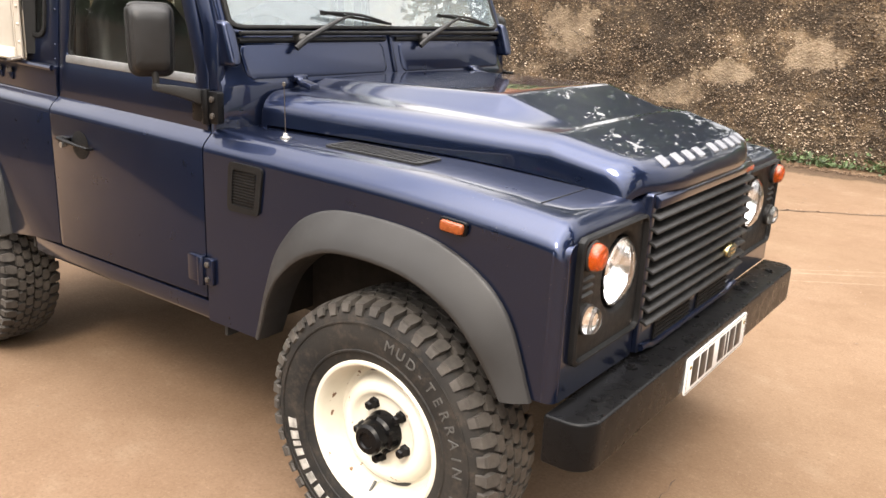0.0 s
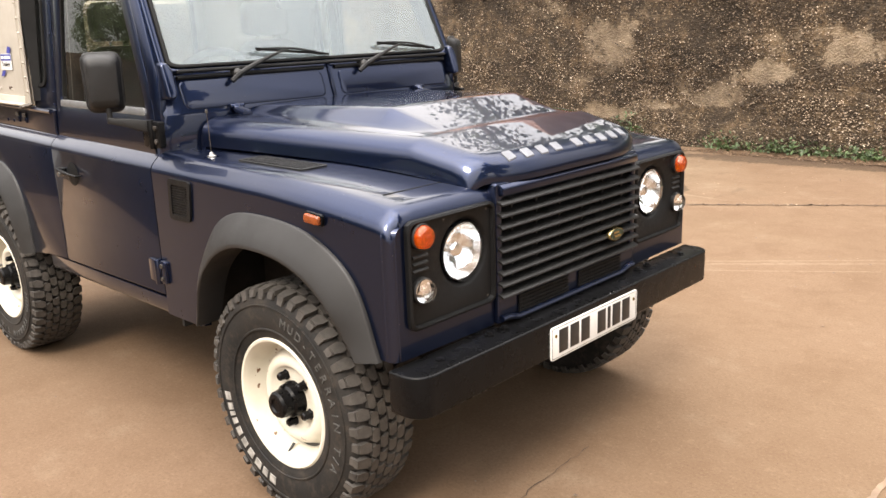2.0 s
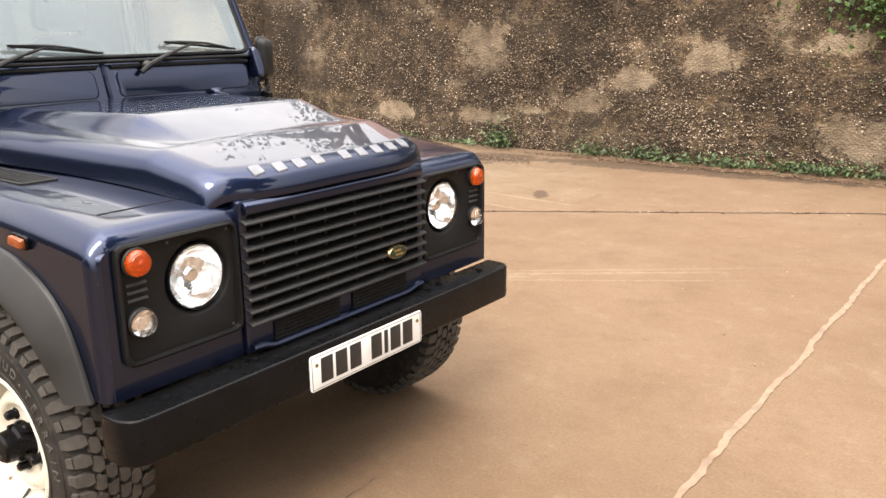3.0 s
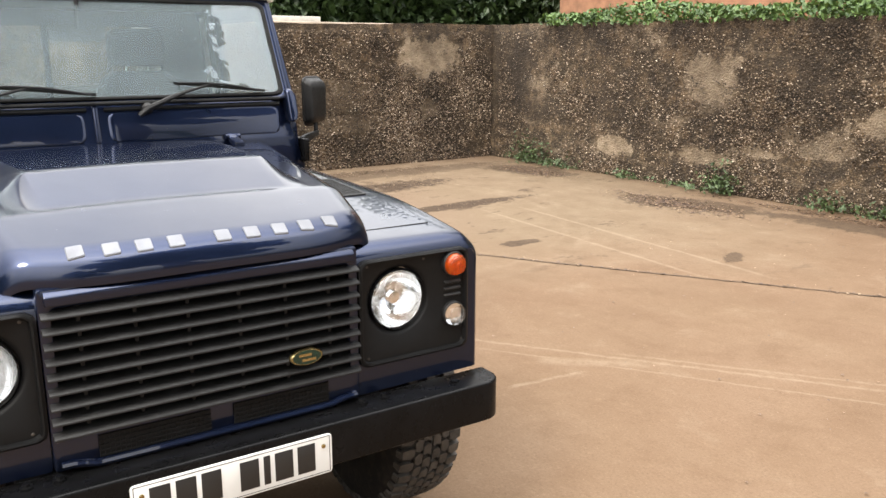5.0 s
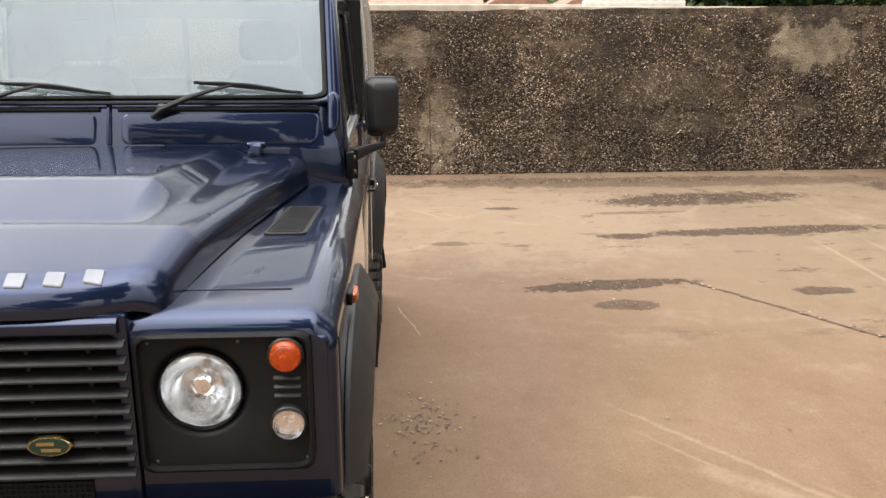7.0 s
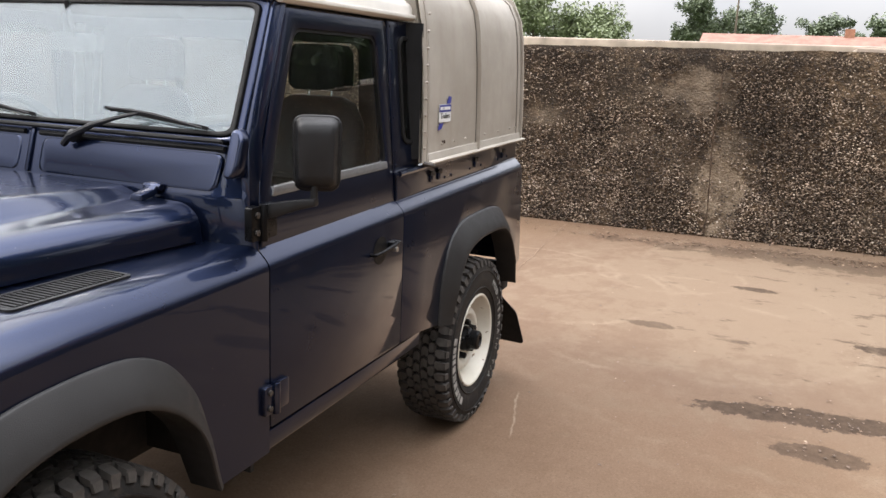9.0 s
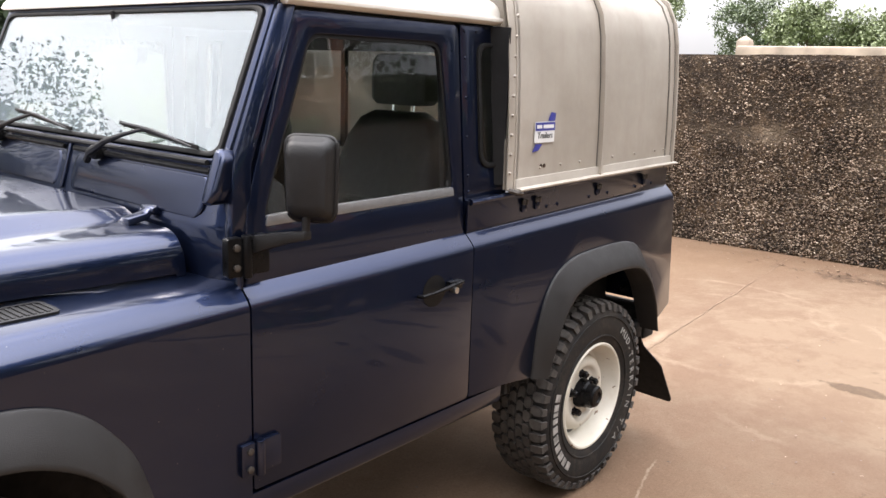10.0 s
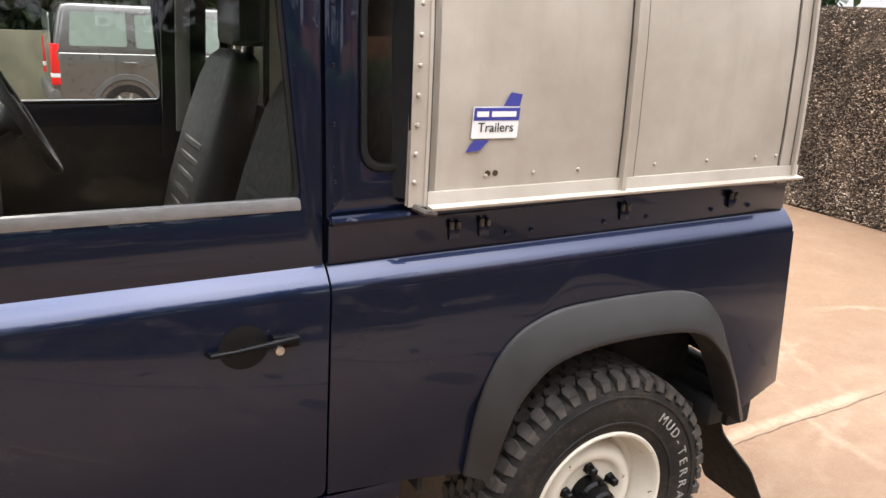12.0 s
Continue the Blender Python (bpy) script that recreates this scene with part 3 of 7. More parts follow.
def leaves(name, spots, size, material, label, category="", kind="", parent=None, flat=0.0):
    """Many small folded leaves, one mesh."""
    co, fa = [], []
    for p in spots:
        s = size * rng.uniform(0.6, 1.4)
        e = Euler((rng.uniform(-1.2, 1.2) * (1 - flat), rng.uniform(-1.2, 1.2) * (1 - flat), rng.uniform(0, 6.28))).to_matrix()
        b = len(co)
        for q in ((-0.5, 0, 0), (0, -0.32, 0.12), (0.55, 0, 0.02), (0, 0.32, 0.12)):
            co.append(tuple(Vector(p) + e @ (Vector(q) * s)))
        fa += [(b, b + 1, b + 2), (b, b + 2, b + 3)]
    me = bpy.data.meshes.new(name)
    me.from_pydata(co, [], fa)
    me.materials.append(material)
    ob = new(name, me)
    ob.parent = parent
    return tagged(ob, label, category, "", kind)


def build_yard():
    # ground: one sheet, finer near the parking place
    bm = B()
    xs = [-900, -60, -20] + [-10 + i for i in range(0, 19)] + [14, 40, 900]
    ys = [-900, -60, -20, -14, -11] + [-9 + 0.5 * i for i in range(0, 16)] + [0, 2, 4, 6, 8, 20, 60, 900]
    grid = [[bm.verts.new((x, y, ground_height(x, y))) for y in ys] for x in xs]
    for i in range(len(xs) - 1):
        for j in range(len(ys) - 1):
            bm.faces.new((grid[i][j], grid[i + 1][j], grid[i + 1][j + 1], grid[i][j + 1]))
    solid("ground", bm, CONCRETE, "tan concrete yard with stains, cracks and leaf litter", "ground", "structure")

    # two retaining walls that meet in a corner
    def wall(name, a, b, top_a, top_b, label):
        bm = B()
        a, b = Vector((*a, 0)), Vector((*b, 0))
        d = (b - a).normalized()
        nrm = Vector((d.y, -d.x, 0))
        n = 90
        rings = []
        for i in range(n + 1):
            p = a.lerp(b, i / n)
            z = top_a + (top_b - top_a) * i / n + 0.02 * noise.noise(p * 0.9) + 0.012 * noise.noise(p * 5)
            ring = []
            for h in [j / 14 for j in range(15)]:
                off = -0.012 + 0.018 * noise.noise(Vector((p.x * 1.3, p.y * 1.3, h * 3))) + 0.008 * noise.noise(Vector((p.x * 6, p.y * 6, h * 14)))
                ring.append(p + nrm * off + Vector((0, 0, -0.5 + (z + 0.5) * h)))
            ring.append(p - nrm * 0.35 + Vector((0, 0, z)))
            ring.append(p - nrm * 0.35 + Vector((0, 0, -0.5)))
            rings.append(ring)
        loft(bm, rings)
        return solid(name, bm, WALL, label, "wall", "structure", sharp=60)

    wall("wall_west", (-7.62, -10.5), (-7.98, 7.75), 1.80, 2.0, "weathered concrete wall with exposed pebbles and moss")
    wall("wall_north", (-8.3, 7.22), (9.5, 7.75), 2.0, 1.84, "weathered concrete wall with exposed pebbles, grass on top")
    bm = B()
    box(bm, -7.3, 14, -14.6, -14.3, -1.2, 0.74)
    solid("wall_south", bm, RENDER, "plain mossy grey rendered boundary wall", "wall", "structure", bevel=0.02)

    # higher ground behind the walls
    bm = B()
    box(bm, -800, -8.22, -800, 800, -1, 1.76)
    solid("bank_west", bm, BANK, "rough grass bank behind the wall", "ground", "structure")
    bm = B()
    box(bm, -8.2, 800, 8.0, 800, -1, 1.80)
    solid("bank_north", bm, BANK, "rough grass bank behind the wall", "ground", "structure")

    # joints between the slabs
    def joint(name, a, b, w, mat, label, wobble=0.02, gaps=0.0):
        bm = B()
        a, b = Vector((*a, 0)), Vector((*b, 0))
        n = int((b - a).length / 0.03)
        side = Vector((-(b - a).normalized().y, (b - a).normalized().x, 0))
        row = []
        for i in range(n + 1):
            p = a.lerp(b, i / n)
            p += side * wobble * (noise.noise(p * 2.1) + 0.45 * noise.noise(p * 9.0) + 0.25 * noise.noise(p * 27.0))
            p.z = ground_height(p.x, p.y) + 0.004
            h = w * (0.55 + 0.7 * abs(noise.noise(p * 4.3)) + 0.5 * rng.random())
            if gaps and noise.noise(p * 1.7 + Vector((9, 2, 0))) < gaps - 0.5:
                h *= 0.15
            row.append([p + side * h, p - side * h])
        loft(bm, row, False, False)
        solid(name, bm, mat, label, "joint", "structure")

    joint("trim_joint_diagonal", (-3.28, 2.92), (4.6, 8.0), 0.012, SOIL, "dark dirt-filled joint between concrete slabs", 0.03)
    joint("trim_joint_front", (1.40, -3.0), (1.46, 6.05), 0.016, PALEJOINT, "pale filled joint between concrete slabs", 0.02)
    joint("trim_joint_rear", (-2.9, 0.32), (-7.75, -0.06), 0.0035, CRACK, "thin dirty joint between concrete slabs", 0.015, 0.4)
    joint("trim_crack", (0.53, -0.42), (0.50, 0.15), 0.0022, SOIL, "thin crack in the concrete", 0.05, 0.3)

    west = lambda p, d: (-7.62 - 0.36 * (p[0] + 10.5) / 18.25 + d, p[0], p[1])
    north = lambda p, d: (p[0], 7.22 + 0.53 * (p[0] + 8.3) / 17.8 - d, p[1])

    # exposed pebbles that stand out of both walls
    def pebbles(name, place, nr, u0, u1, tries, seed, thin, label):
        gone = [b[1:] for b in BARE if b[0] == name[:len(b[0])]] + [(cu, cz, au * 0.8, az * 0.8, 0.5 * k) for w, cu, cz, au, az, k in DARK_OVALS if w == name[:len(w)]]
        pick = np.random.default_rng(seed)
        us, zs, luck = pick.uniform(u0, u1, tries), pick.uniform(0.01, 1.88, tries), pick.random(tries)
        bits = []
        for u, z, q in zip(us.tolist(), zs.tolist(), luck.tolist()):
            worn = noise.noise(Vector((u * 0.8, z * 1.3, seed))) + 0.5 * noise.noise(Vector((u * 3.1, z * 3.7, seed + 5)))
            for cu, cz, au, az, k in gone:
                d = math.hypot((u - cu) / au, (z - cz) / az) + 0.45 * worn + 0.9 * noise.noise(Vector((u * 5.3, z * 6.1, 2)))
                if d < 1.0:
                    worn -= 1.0 * k * k * min(1.0, (1.0 - d) * 3)
            if q < 0.80 - thin(u, z) + 0.62 * worn:
                bits.append((u, z))
        n = len(bits)
        base = np.array([place(p, 0.014) for p in bits])
        size = pick.choice((0.0045, 0.0055, 0.0065, 0.0075, 0.009, 0.0115), n)[:, None]
        nr = np.array(nr)
        s1, s2 = np.array((nr[1], -nr[0], 0.0)), np.array((0.0, 0.0, 1.0))
        tilt, wide, flat = pick.uniform(-0.7, 0.7, n)[:, None], pick.uniform(0.9, 1.6, n)[:, None], pick.uniform(0.5, 0.95, n)[:, None]
        e1, e2 = s1 * np.cos(tilt) + s2 * np.sin(tilt), s2 * np.cos(tilt) - s1 * np.sin(tilt)
        co = np.empty((n, 6, 3))
        co[:, 0] = base + nr * size * 0.75
        for j in range(5):
            a = j * 1.2566
            k = pick.uniform(0.8, 1.15, n)[:, None]
            co[:, j + 1] = base + (e1 * math.cos(a) * wide + e2 * math.sin(a) * flat) * size * k - nr * 0.008
        first = np.arange(n)[:, None, None] * 6
        fan = np.array([(0, 1 + j, 1 + (j + 1) % 5) for j in range(5)])[None]
        me = bpy.data.meshes.new(name)
        me.from_pydata(co.reshape(-1, 3), [], (first + fan).reshape(-1, 3))
        me.materials.append(PEBBLE)
        tagged(new(name, me), label, "pebbles", "", "stuff")

    pebbles("west_wall_pebbles", west, (1.0, 0.0, 0.0), -3.0, 7.2, 125000, 4, lambda u, z: 0.40 * smooth01((z - 0.75) / 0.9) + 0.15 * smooth01((u - 1.5) / 4), "brown and cream pebbles set in the west wall")
    pebbles("north_wall_pebbles", north, (0.0, -1.0, 0.0), -7.8, 3.2, 90000, 14, lambda u, z: 0.34 + 0.22 * smooth01((z - 0.75) / 0.9), "brown and cream pebbles set in the north wall")

    bm = B()
    row = []
    for i in range(40):
        z = 0.03 + i * 0.042
        y0 = 1.38 + 0.05 * noise.noise(Vector((2, z * 1.5, 0))) + 0.012 * noise.noise(Vector((5, z * 12, 0)))
        h = 0.004 + 0.006 * rng.random()
        row.append([west((y0 - h, z), 0.022), west((y0 + h, z), 0.022)])
    loft(bm, row, False, False)
    solid("trim_wall_crack", bm, SOIL, "dark crack running down the concrete wall", "crack", "structure")

    # pale coping rail with posts on the bank behind the west wall
    bm = B()
    box(bm, -9.35, -9.05, -1.35, 4.6, 1.6, 2.04)
    rail = solid("coping_rail", bm, COPING, "pale weathered stone coping on a low wall", "low wall", bevel=0.03)
    for py in (-1.3,):
        bm = B()
        loft(bm, [[(-9.2 + dx * w, py + dy * w, z) for dx, dy in ((-1, -1), (1, -1), (1, 1), (-1, 1))] for z, w in ((1.6, 0.075), (2.08, 0.075), (2.11, 0.065), (2.15, 0.015))])
        part("post", bm, COPING, rail, bevel=0.01)
    bm = B()
    box(bm, -9.1, -8.2, 2.6, 7.4, 1.6, 1.99)
    solid("concrete_kerb", bm, COPING, "pale concrete slab along the wall top", "kerb", "structure", bevel=0.02)
    bm = B()
    box(bm, -8.9, -8.7, 3.4, 4.7, 1.98, 2.08)
    solid("timber_plank", bm, PALE, "pale timber plank lying on the wall top", "plank", bevel=0.01)


build_yard()


# ---- the pickup ----
# x ahead, y to its left, z up; the front axle stands over the origin
HALF, REAR_AXLE, HUB = 0.84, -2.36, 0.395


def waist(x):
    return 1.150 - 0.025 * (x + 0.65)


def bonnet_edge(x):
    return 0.468 + 0.19 * max(0.0, min(1.0, (0.48 - x) / 1.12))


FRONT_OUT = [(-0.464, 0.570), (-0.402, 0.785), (-0.350, 0.880), (-0.258, 0.968), (-0.12, 1.010), (0.12, 1.004), (0.28, 0.953), (0.395, 0.852), (0.473, 0.655)]
FRONT_IN = [(-0.414, 0.575), (-0.350, 0.735), (-0.290, 0.815), (-0.205, 0.876), (-0.09, 0.910), (0.09, 0.906), (0.22, 0.866), (0.325, 0.787), (0.412, 0.655)]
REAR_OUT = [(-1.910, 0.590), (-1.938, 0.780), (-1.998, 0.915), (-2.10, 0.985), (-2.25, 1.010), (-2.57, 1.004), (-2.705, 0.925), (-2.79, 0.775), (-2.885, 0.575)]
REAR_IN = [(-1.966, 0.585), (-2.005, 0.745), (-2.065, 0.835), (-2.15, 0.888), (-2.32, 0.912), (-2.575, 0.900), (-2.692, 0.824), (-2.765, 0.715), (-2.835, 0.570)]


def arch_mid(o, i, n=28):
    return [tuple((a + b) / 2) for a, b in zip(spline(o, n), spline(i, n))]


# the shoulder of the flank: in from the side, down from the waist
SHOULDER = ((0.0, 0.065), (0.0015, 0.055), (0.005, 0.047), (0.011, 0.0385), (0.021, 0.028), (0.032, 0.0175), (0.042, 0.0085), (0.050, 0.0035), (0.060, 0.0))


def shoulder(bm, x0, x1, s, y_in, stations=12, lip=0.0):
    """The rounded waist: from the flank up and inwards to y_in."""
    rings = []
    for i in range(stations + 1):
        x = x0 + (x1 - x0) * i / stations
        z = waist(x)
        ring = [(HALF - d, z - h) for d, h in SHOULDER] + [(y_in, z + 0.002 + lip), (y_in, z - 0.03), (HALF - 0.03, z - 0.065)]
        rings.append([(x, s * y, zz) for y, zz in ring])
    loft(bm, rings)


def build_front_wing(car, s):
    bm = B()
    nose, rad = 0.525, 0.046

    def drop(x):
        k = max(0.0, x - (nose - rad))
        return rad - math.sqrt(max(0.0, rad * rad - k * k)) + 0.038 * max(0.0, (x + 0.04) / 0.565) ** 1.7

    arch = arch_mid(FRONT_OUT, FRONT_IN)
    xs = [-0.693 + 0.0455 * i for i in range(25)] + [0.44, 0.46, 0.475, 0.49, 0.50, 0.51, 0.518, 0.523, 0.525]
    xs = sorted(set(x for x in xs if x <= nose))
    def foot(x):
        for (xa, za), (xb, zb) in zip(arch, arch[1:]):
            if xa <= x < xb:
                return za + (zb - za) * (x - xa) / (xb - xa)
        return 0.55 if x < 0 else 0.66
    cols = sorted(set(xs) | {round(p[0], 4) for p in arch} | {-0.43, -0.42, 0.46, 0.47})
    skin = []
    for x in cols:
        z0, z1 = foot(x), waist(x) - 0.065 - drop(x)
        x = min(x, 0.5235)
        col = [(x, s * HALF, z0 + (z1 - z0) * j / 8) for j in range(9)]
        skin.append(col + [(x, s * (HALF - 0.03), z1), (x, s * (HALF - 0.03), z0)])
    loft(bm, skin)
    rings = []
    for x in xs:
        z, d = waist(x), drop(x)
        e = bonnet_edge(x) - 0.03 - 0.045 * smooth01((x - 0.40) / 0.06)
        ring = [(HALF - d, z - h) for d, h in SHOULDER] + [
                (HALF - 0.11, z + 0.002), (e + 0.05, z + 0.003), (e, z), (e, z - 0.012), (HALF - 0.05, z - 0.014), (HALF - 0.02, z - 0.06)]
        rings.append([(x, s * y, zz - d) for y, zz in ring])
    loft(bm, rings, True, False)
    # front face of the wing, round the lamp panel
    outer = rounded([(0.402, 0.655), (0.843, 0.66), (0.843, waist(nose) - 0.082), (0.402, waist(nose) - 0.082)], [0.01, 0.004, 0.03, 0.01])
    inner = rounded([(0.410, 0.745), (0.765, 0.745), (0.765, 1.047), (0.410, 1.047)], 0.03)
    ring_plate(bm, [(s * a, b) for a, b in outer], [(s * a, b) for a, b in inner], lambda p: (nose + 0.001, *p), lambda p: (nose - 0.03, *p))
    for v in bm.verts:
        if abs(v.co.y) > 0.80 and v.co.x > 0.495:
            k = min(1.0, (v.co.x - 0.495) / 0.030)
            v.co.y -= s * 0.026 * (1 - math.sqrt(max(0.0, 1 - k * k)))
        v.co.y -= s * 0.014 * smooth01((v.co.x - 0.05) / 0.48) * smooth01((abs(v.co.y) - 0.5) / 0.3)
    wing = part("front_wing", bm, PAINT, car, bevel=0.0, sharp=40)
    bm = B()
    loft(bm, [[(0.395 + 0.0022 * a, s * y, waist(0.395) + 0.003 - 0.038 * (0.4361 / 0.565) ** 1.7 + h) for a, h in ((0, -0.004), (1, -0.004), (1, 0.0012), (0, 0.0012))] for y in (0.47, 0.60, 0.72)])
    part("wing_seam", bm, INK, wing)
    # louvred air vent on the flank
    bm = B()
    vent = rounded([(-0.582, 0.930), (-0.446, 0.932), (-0.426, 1.075), (-0.570, 1.077)], 0.020)
    small = rounded([(-0.562, 0.950), (-0.464, 0.950), (-0.448, 1.056), (-0.552, 1.056)], 0.010)
    ring_plate(bm, vent, small, lambda p: (p[0], s * (HALF + 0.008), p[1]), lambda p: (p[0], s * (HALF - 0.01), p[1]))
    for i in range(11):
        z = 0.957 + i * 0.0088
        loft(bm, [[(x, s * (HALF + 0.005), z), (x, s * (HALF + 0.006), z + 0.003), (x, s * (HALF - 0.006), z + 0.007), (x, s * (HALF - 0.007), z + 0.004)] for x in (-0.565, -0.462)])
    box(bm, -0.57, -0.46, s * (HALF + 0.0005), s * (HALF + 0.002), 0.95, 1.055)
    if s < 0:
        part("side_vent", bm, LAMPBLACK, wing, "black louvred plastic vent")
    else:
        bm.free()
    # flush mesh vent on the wing top
    bm = B()
    zt = waist(-0.1) + 0.006
    def slope(p, h):
        return (p[0], s * p[1], waist(p[0]) + 0.003 + h - 0.038 * max(0.0, (p[0] + 0.04) / 0.565) ** 1.7)
    out = rounded([(-0.30, 0.735), (-0.30, 0.630), (0.02, 0.600), (0.02, 0.715)], 0.02)
    inn = rounded([(-0.29, 0.725), (-0.29, 0.640), (0.01, 0.610), (0.01, 0.705)], 0.015)
    ring_plate(bm, out, inn, lambda p: slope(p, 0.004), lambda p: slope(p, -0.002))
    loft(bm, [[slope(p, 0.0015) for p in inn], [slope(p, -0.004) for p in inn]])
    for i in range(22):
        x = -0.282 + i * 0.0136
        y0, y1 = 0.645 - (x + 0.29) * 0.1, 0.720 - (x + 0.29) * 0.065
        loft(bm, [[slope((x + a, y), h) for a, h in ((0, 0.001), (0.006, 0.001), (0.006, 0.0045), (0, 0.0045))] for y in (y0, y1)])
    part("wing_top_vent", bm, PLASTIC, wing, "black mesh vent set in the wing top")
    bm = B()
    body = rounded([(0.192, 1.020), (0.272, 1.016), (0.275, 1.052), (0.194, 1.057)], 0.013)
    loft(bm, [[(p[0], s * (HALF - 0.006), p[1]) for p in body], [(p[0], s * (HALF + 0.006), p[1]) for p in body]])
    rep = part("side_repeater", bm, BLACK, wing, bevel=0.003)
    bm = B()
    lens = rounded([(0.199, 1.025), (0.266, 1.021), (0.269, 1.047), (0.201, 1.051)], 0.009)
    cx, cz = sum(p[0] for p in lens) / len(lens), sum(p[1] for p in lens) / len(lens)
    loft(bm, [[(cx + (p[0] - cx) * k, s * (HALF + h), cz + (p[1] - cz) * k) for p in lens] for k, h in ((1, 0.0), (1, 0.012), (0.86, 0.017), (0.5, 0.019))])
    ob = part("repeater_lens", bm, ORANGE, car, "amber side repeater lens")
    return wing


def build_arch(car, s, outer, inner, front):
    bm = B()
    n = 40
    a, b = spline(outer, n), spline(inner, n)
    rings = []
    for i, (p, q) in enumerate(zip(a, b)):
        m = p.lerp(q, 0.5)
        tap = 0.008 * smooth01((p.x - 0.18) / 0.34) if front else 0.0
        hh = HALF - tap
        e = min(1.0, 0.72 + 0.28 * smooth01(min(i, n - i) / 5))
        prof = [(p, hh - 0.004), (p, hh + 0.006), (p.lerp(q, 0.03), hh + 0.009), (p.lerp(q, 0.08), hh + 0.012), (m, hh + 0.014 + 0.028 * e), (p.lerp(q, 0.86), hh + 0.014 + 0.042 * e), (p.lerp(q, 0.94), hh + 0.014 + 0.045 * e),
                (p.lerp(q, 0.99), hh + 0.014 + 0.043 * e), (p.lerp(q, 1.01), hh + 0.014 + 0.036 * e), (p.lerp(q, 1.02), hh), (p.lerp(q, 1.02), hh - 0.05), (p.lerp(q, 0.9), hh - 0.05), (p.lerp(q, 0.9), hh - 0.004)]
        rings.append([(c.x, s * y, c.y) for c, y in prof])
    loft(bm, rings)
    part("wheel_arch_trim", bm, ARCH, car, "dark grey moulded plastic wheel arch", sharp=50)


def even(pts, n):
    """A closed outline laid out again in n equal steps."""
    ps = [Vector(p) for p in pts] + [Vector(pts[0])]
    run = [0.0]
    for a, b in zip(ps, ps[1:]):
        run.append(run[-1] + (b - a).length)
    out, k = [], 0
    for i in range(n):
        d = run[-1] * i / n
        while run[k + 1] < d:
            k += 1
        f = (d - run[k]) / max(1e-9, run[k + 1] - run[k])
        out.append(tuple(ps[k].lerp(ps[k + 1], f)))
    return out


def build_lamps(car, s):
    # black lamp panel with a bowl for the headlamp
    bm = B()
    cy, cz, x0 = 0.535, 0.920, 0.533
    outer = even(rounded([(0.404, 0.738), (0.772, 0.738), (0.772, 1.050), (0.404, 1.050)], 0.026, 8), 72)
    n = len(outer)
    ang = [math.atan2(p[1] - cz, p[0] - cy) for p in outer]
    def circ(r, x):
        return [(x, s * (cy + r * math.cos(t)), cz + r * math.sin(t)) for t in ang]
    def shrink(k, x):
        m = ((0.404 + 0.772) / 2, (0.738 + 1.050) / 2)
        return [(x, s * (m[0] + (p[0] - m[0]) * k), m[1] + (p[1] - m[1]) * k) for p in outer]
    loft(bm, [shrink(1.0, x0 - 0.025), shrink(1.0, x0 + 0.006), shrink(0.965, x0 + 0.010), shrink(0.945, x0 + 0.009), shrink(0.925, x0 - 0.003), circ(0.107, x0 - 0.003), circ(0.101, x0 - 0.007), circ(0.094, x0 - 0.014), circ(0.091, x0 - 0.05)], True, False)
    panel = part("lamp_panel", bm, LAMPBLACK, car, "black plastic headlamp surround", sharp=40)
    for i in range(3):
        bm = B()
        z = 0.902 + i * 0.020
        loft(bm, [[(x0 + a, s * y, z + b) for a, b in ((-0.010, 0), (0.004, 0.001), (0.004, 0.006), (-0.010, 0.014))] for y in (0.69, 0.748)])
        part("louvre", bm, PLASTIC, panel, bevel=0.002)
    for y, z in ((0.435, 0.76), (0.755, 0.76), (0.435, 1.03), (0.62, 1.03)):
        bm = B()
        lathe(bm, [(0.006, x0 - 0.010), (0.006, x0 - 0.004), (0.003, x0 - 0.002)], 10, (0, s * y, z), "x")
        part("screw", bm, DULL, panel)
    # headlamp: bowl, lens with a moulded pattern, bulb shield
    head = thing("headlamp", "", "")
    head.parent = car
    bm = B()
    lathe(bm, [(0.0905, x0 - 0.030), (0.0905, x0 - 0.008), (0.0885, x0 - 0.004), (0.0855, x0 - 0.006), (0.0855, x0 - 0.03)], 40, (0, s * cy, cz), "x", False)
    part("rim_ring", bm, BLACK, head)
    bm = B()
    lathe(bm, [(0.086, x0 - 0.010), (0.082, x0 - 0.030), (0.066, x0 - 0.06), (0.04, x0 - 0.08), (0.012, x0 - 0.088), (0.001, x0 - 0.089)], 40, (0, s * cy, cz), "x", False)
    part("reflector", bm, BOWL, head, "bright mirrored lamp bowl")
    bm = B()
    lathe(bm, [(0.012, x0 - 0.088), (0.013, x0 - 0.05), (0.022, x0 - 0.045), (0.024, x0 - 0.036), (0.018, x0 - 0.030), (0.001, x0 - 0.028)], 20, (0, s * cy, cz), "x", False)
    part("bulb_shield", bm, BOWL, head)
    bm = B()
    prof = [(0.0855 * math.cos(t), x0 - 0.008 + 0.030 * math.sin(t)) for t in [i / 8 * math.pi / 2 for i in range(8)]] + [(0.002, x0 + 0.022)]
    back = [(r * 0.97, x - 0.005) for r, x in reversed(prof)]
    lathe(bm, prof + back, 40, (0, s * cy, cz), "x", False)
    lens = part("lens", bm, LENS, head, "clear domed headlamp glass")
    lens.visible_shadow = False
    # amber indicator above, clear side lamp below
    for name, z, mat, lab in (("indicator", 1.003, AMBER, "round amber indicator lens"), ("side_lamp", 0.849, LENS, "round clear side lamp lens")):
        lamp = thing(name, "", "")
        lamp.parent = car
        y = 0.719
        bm = B()
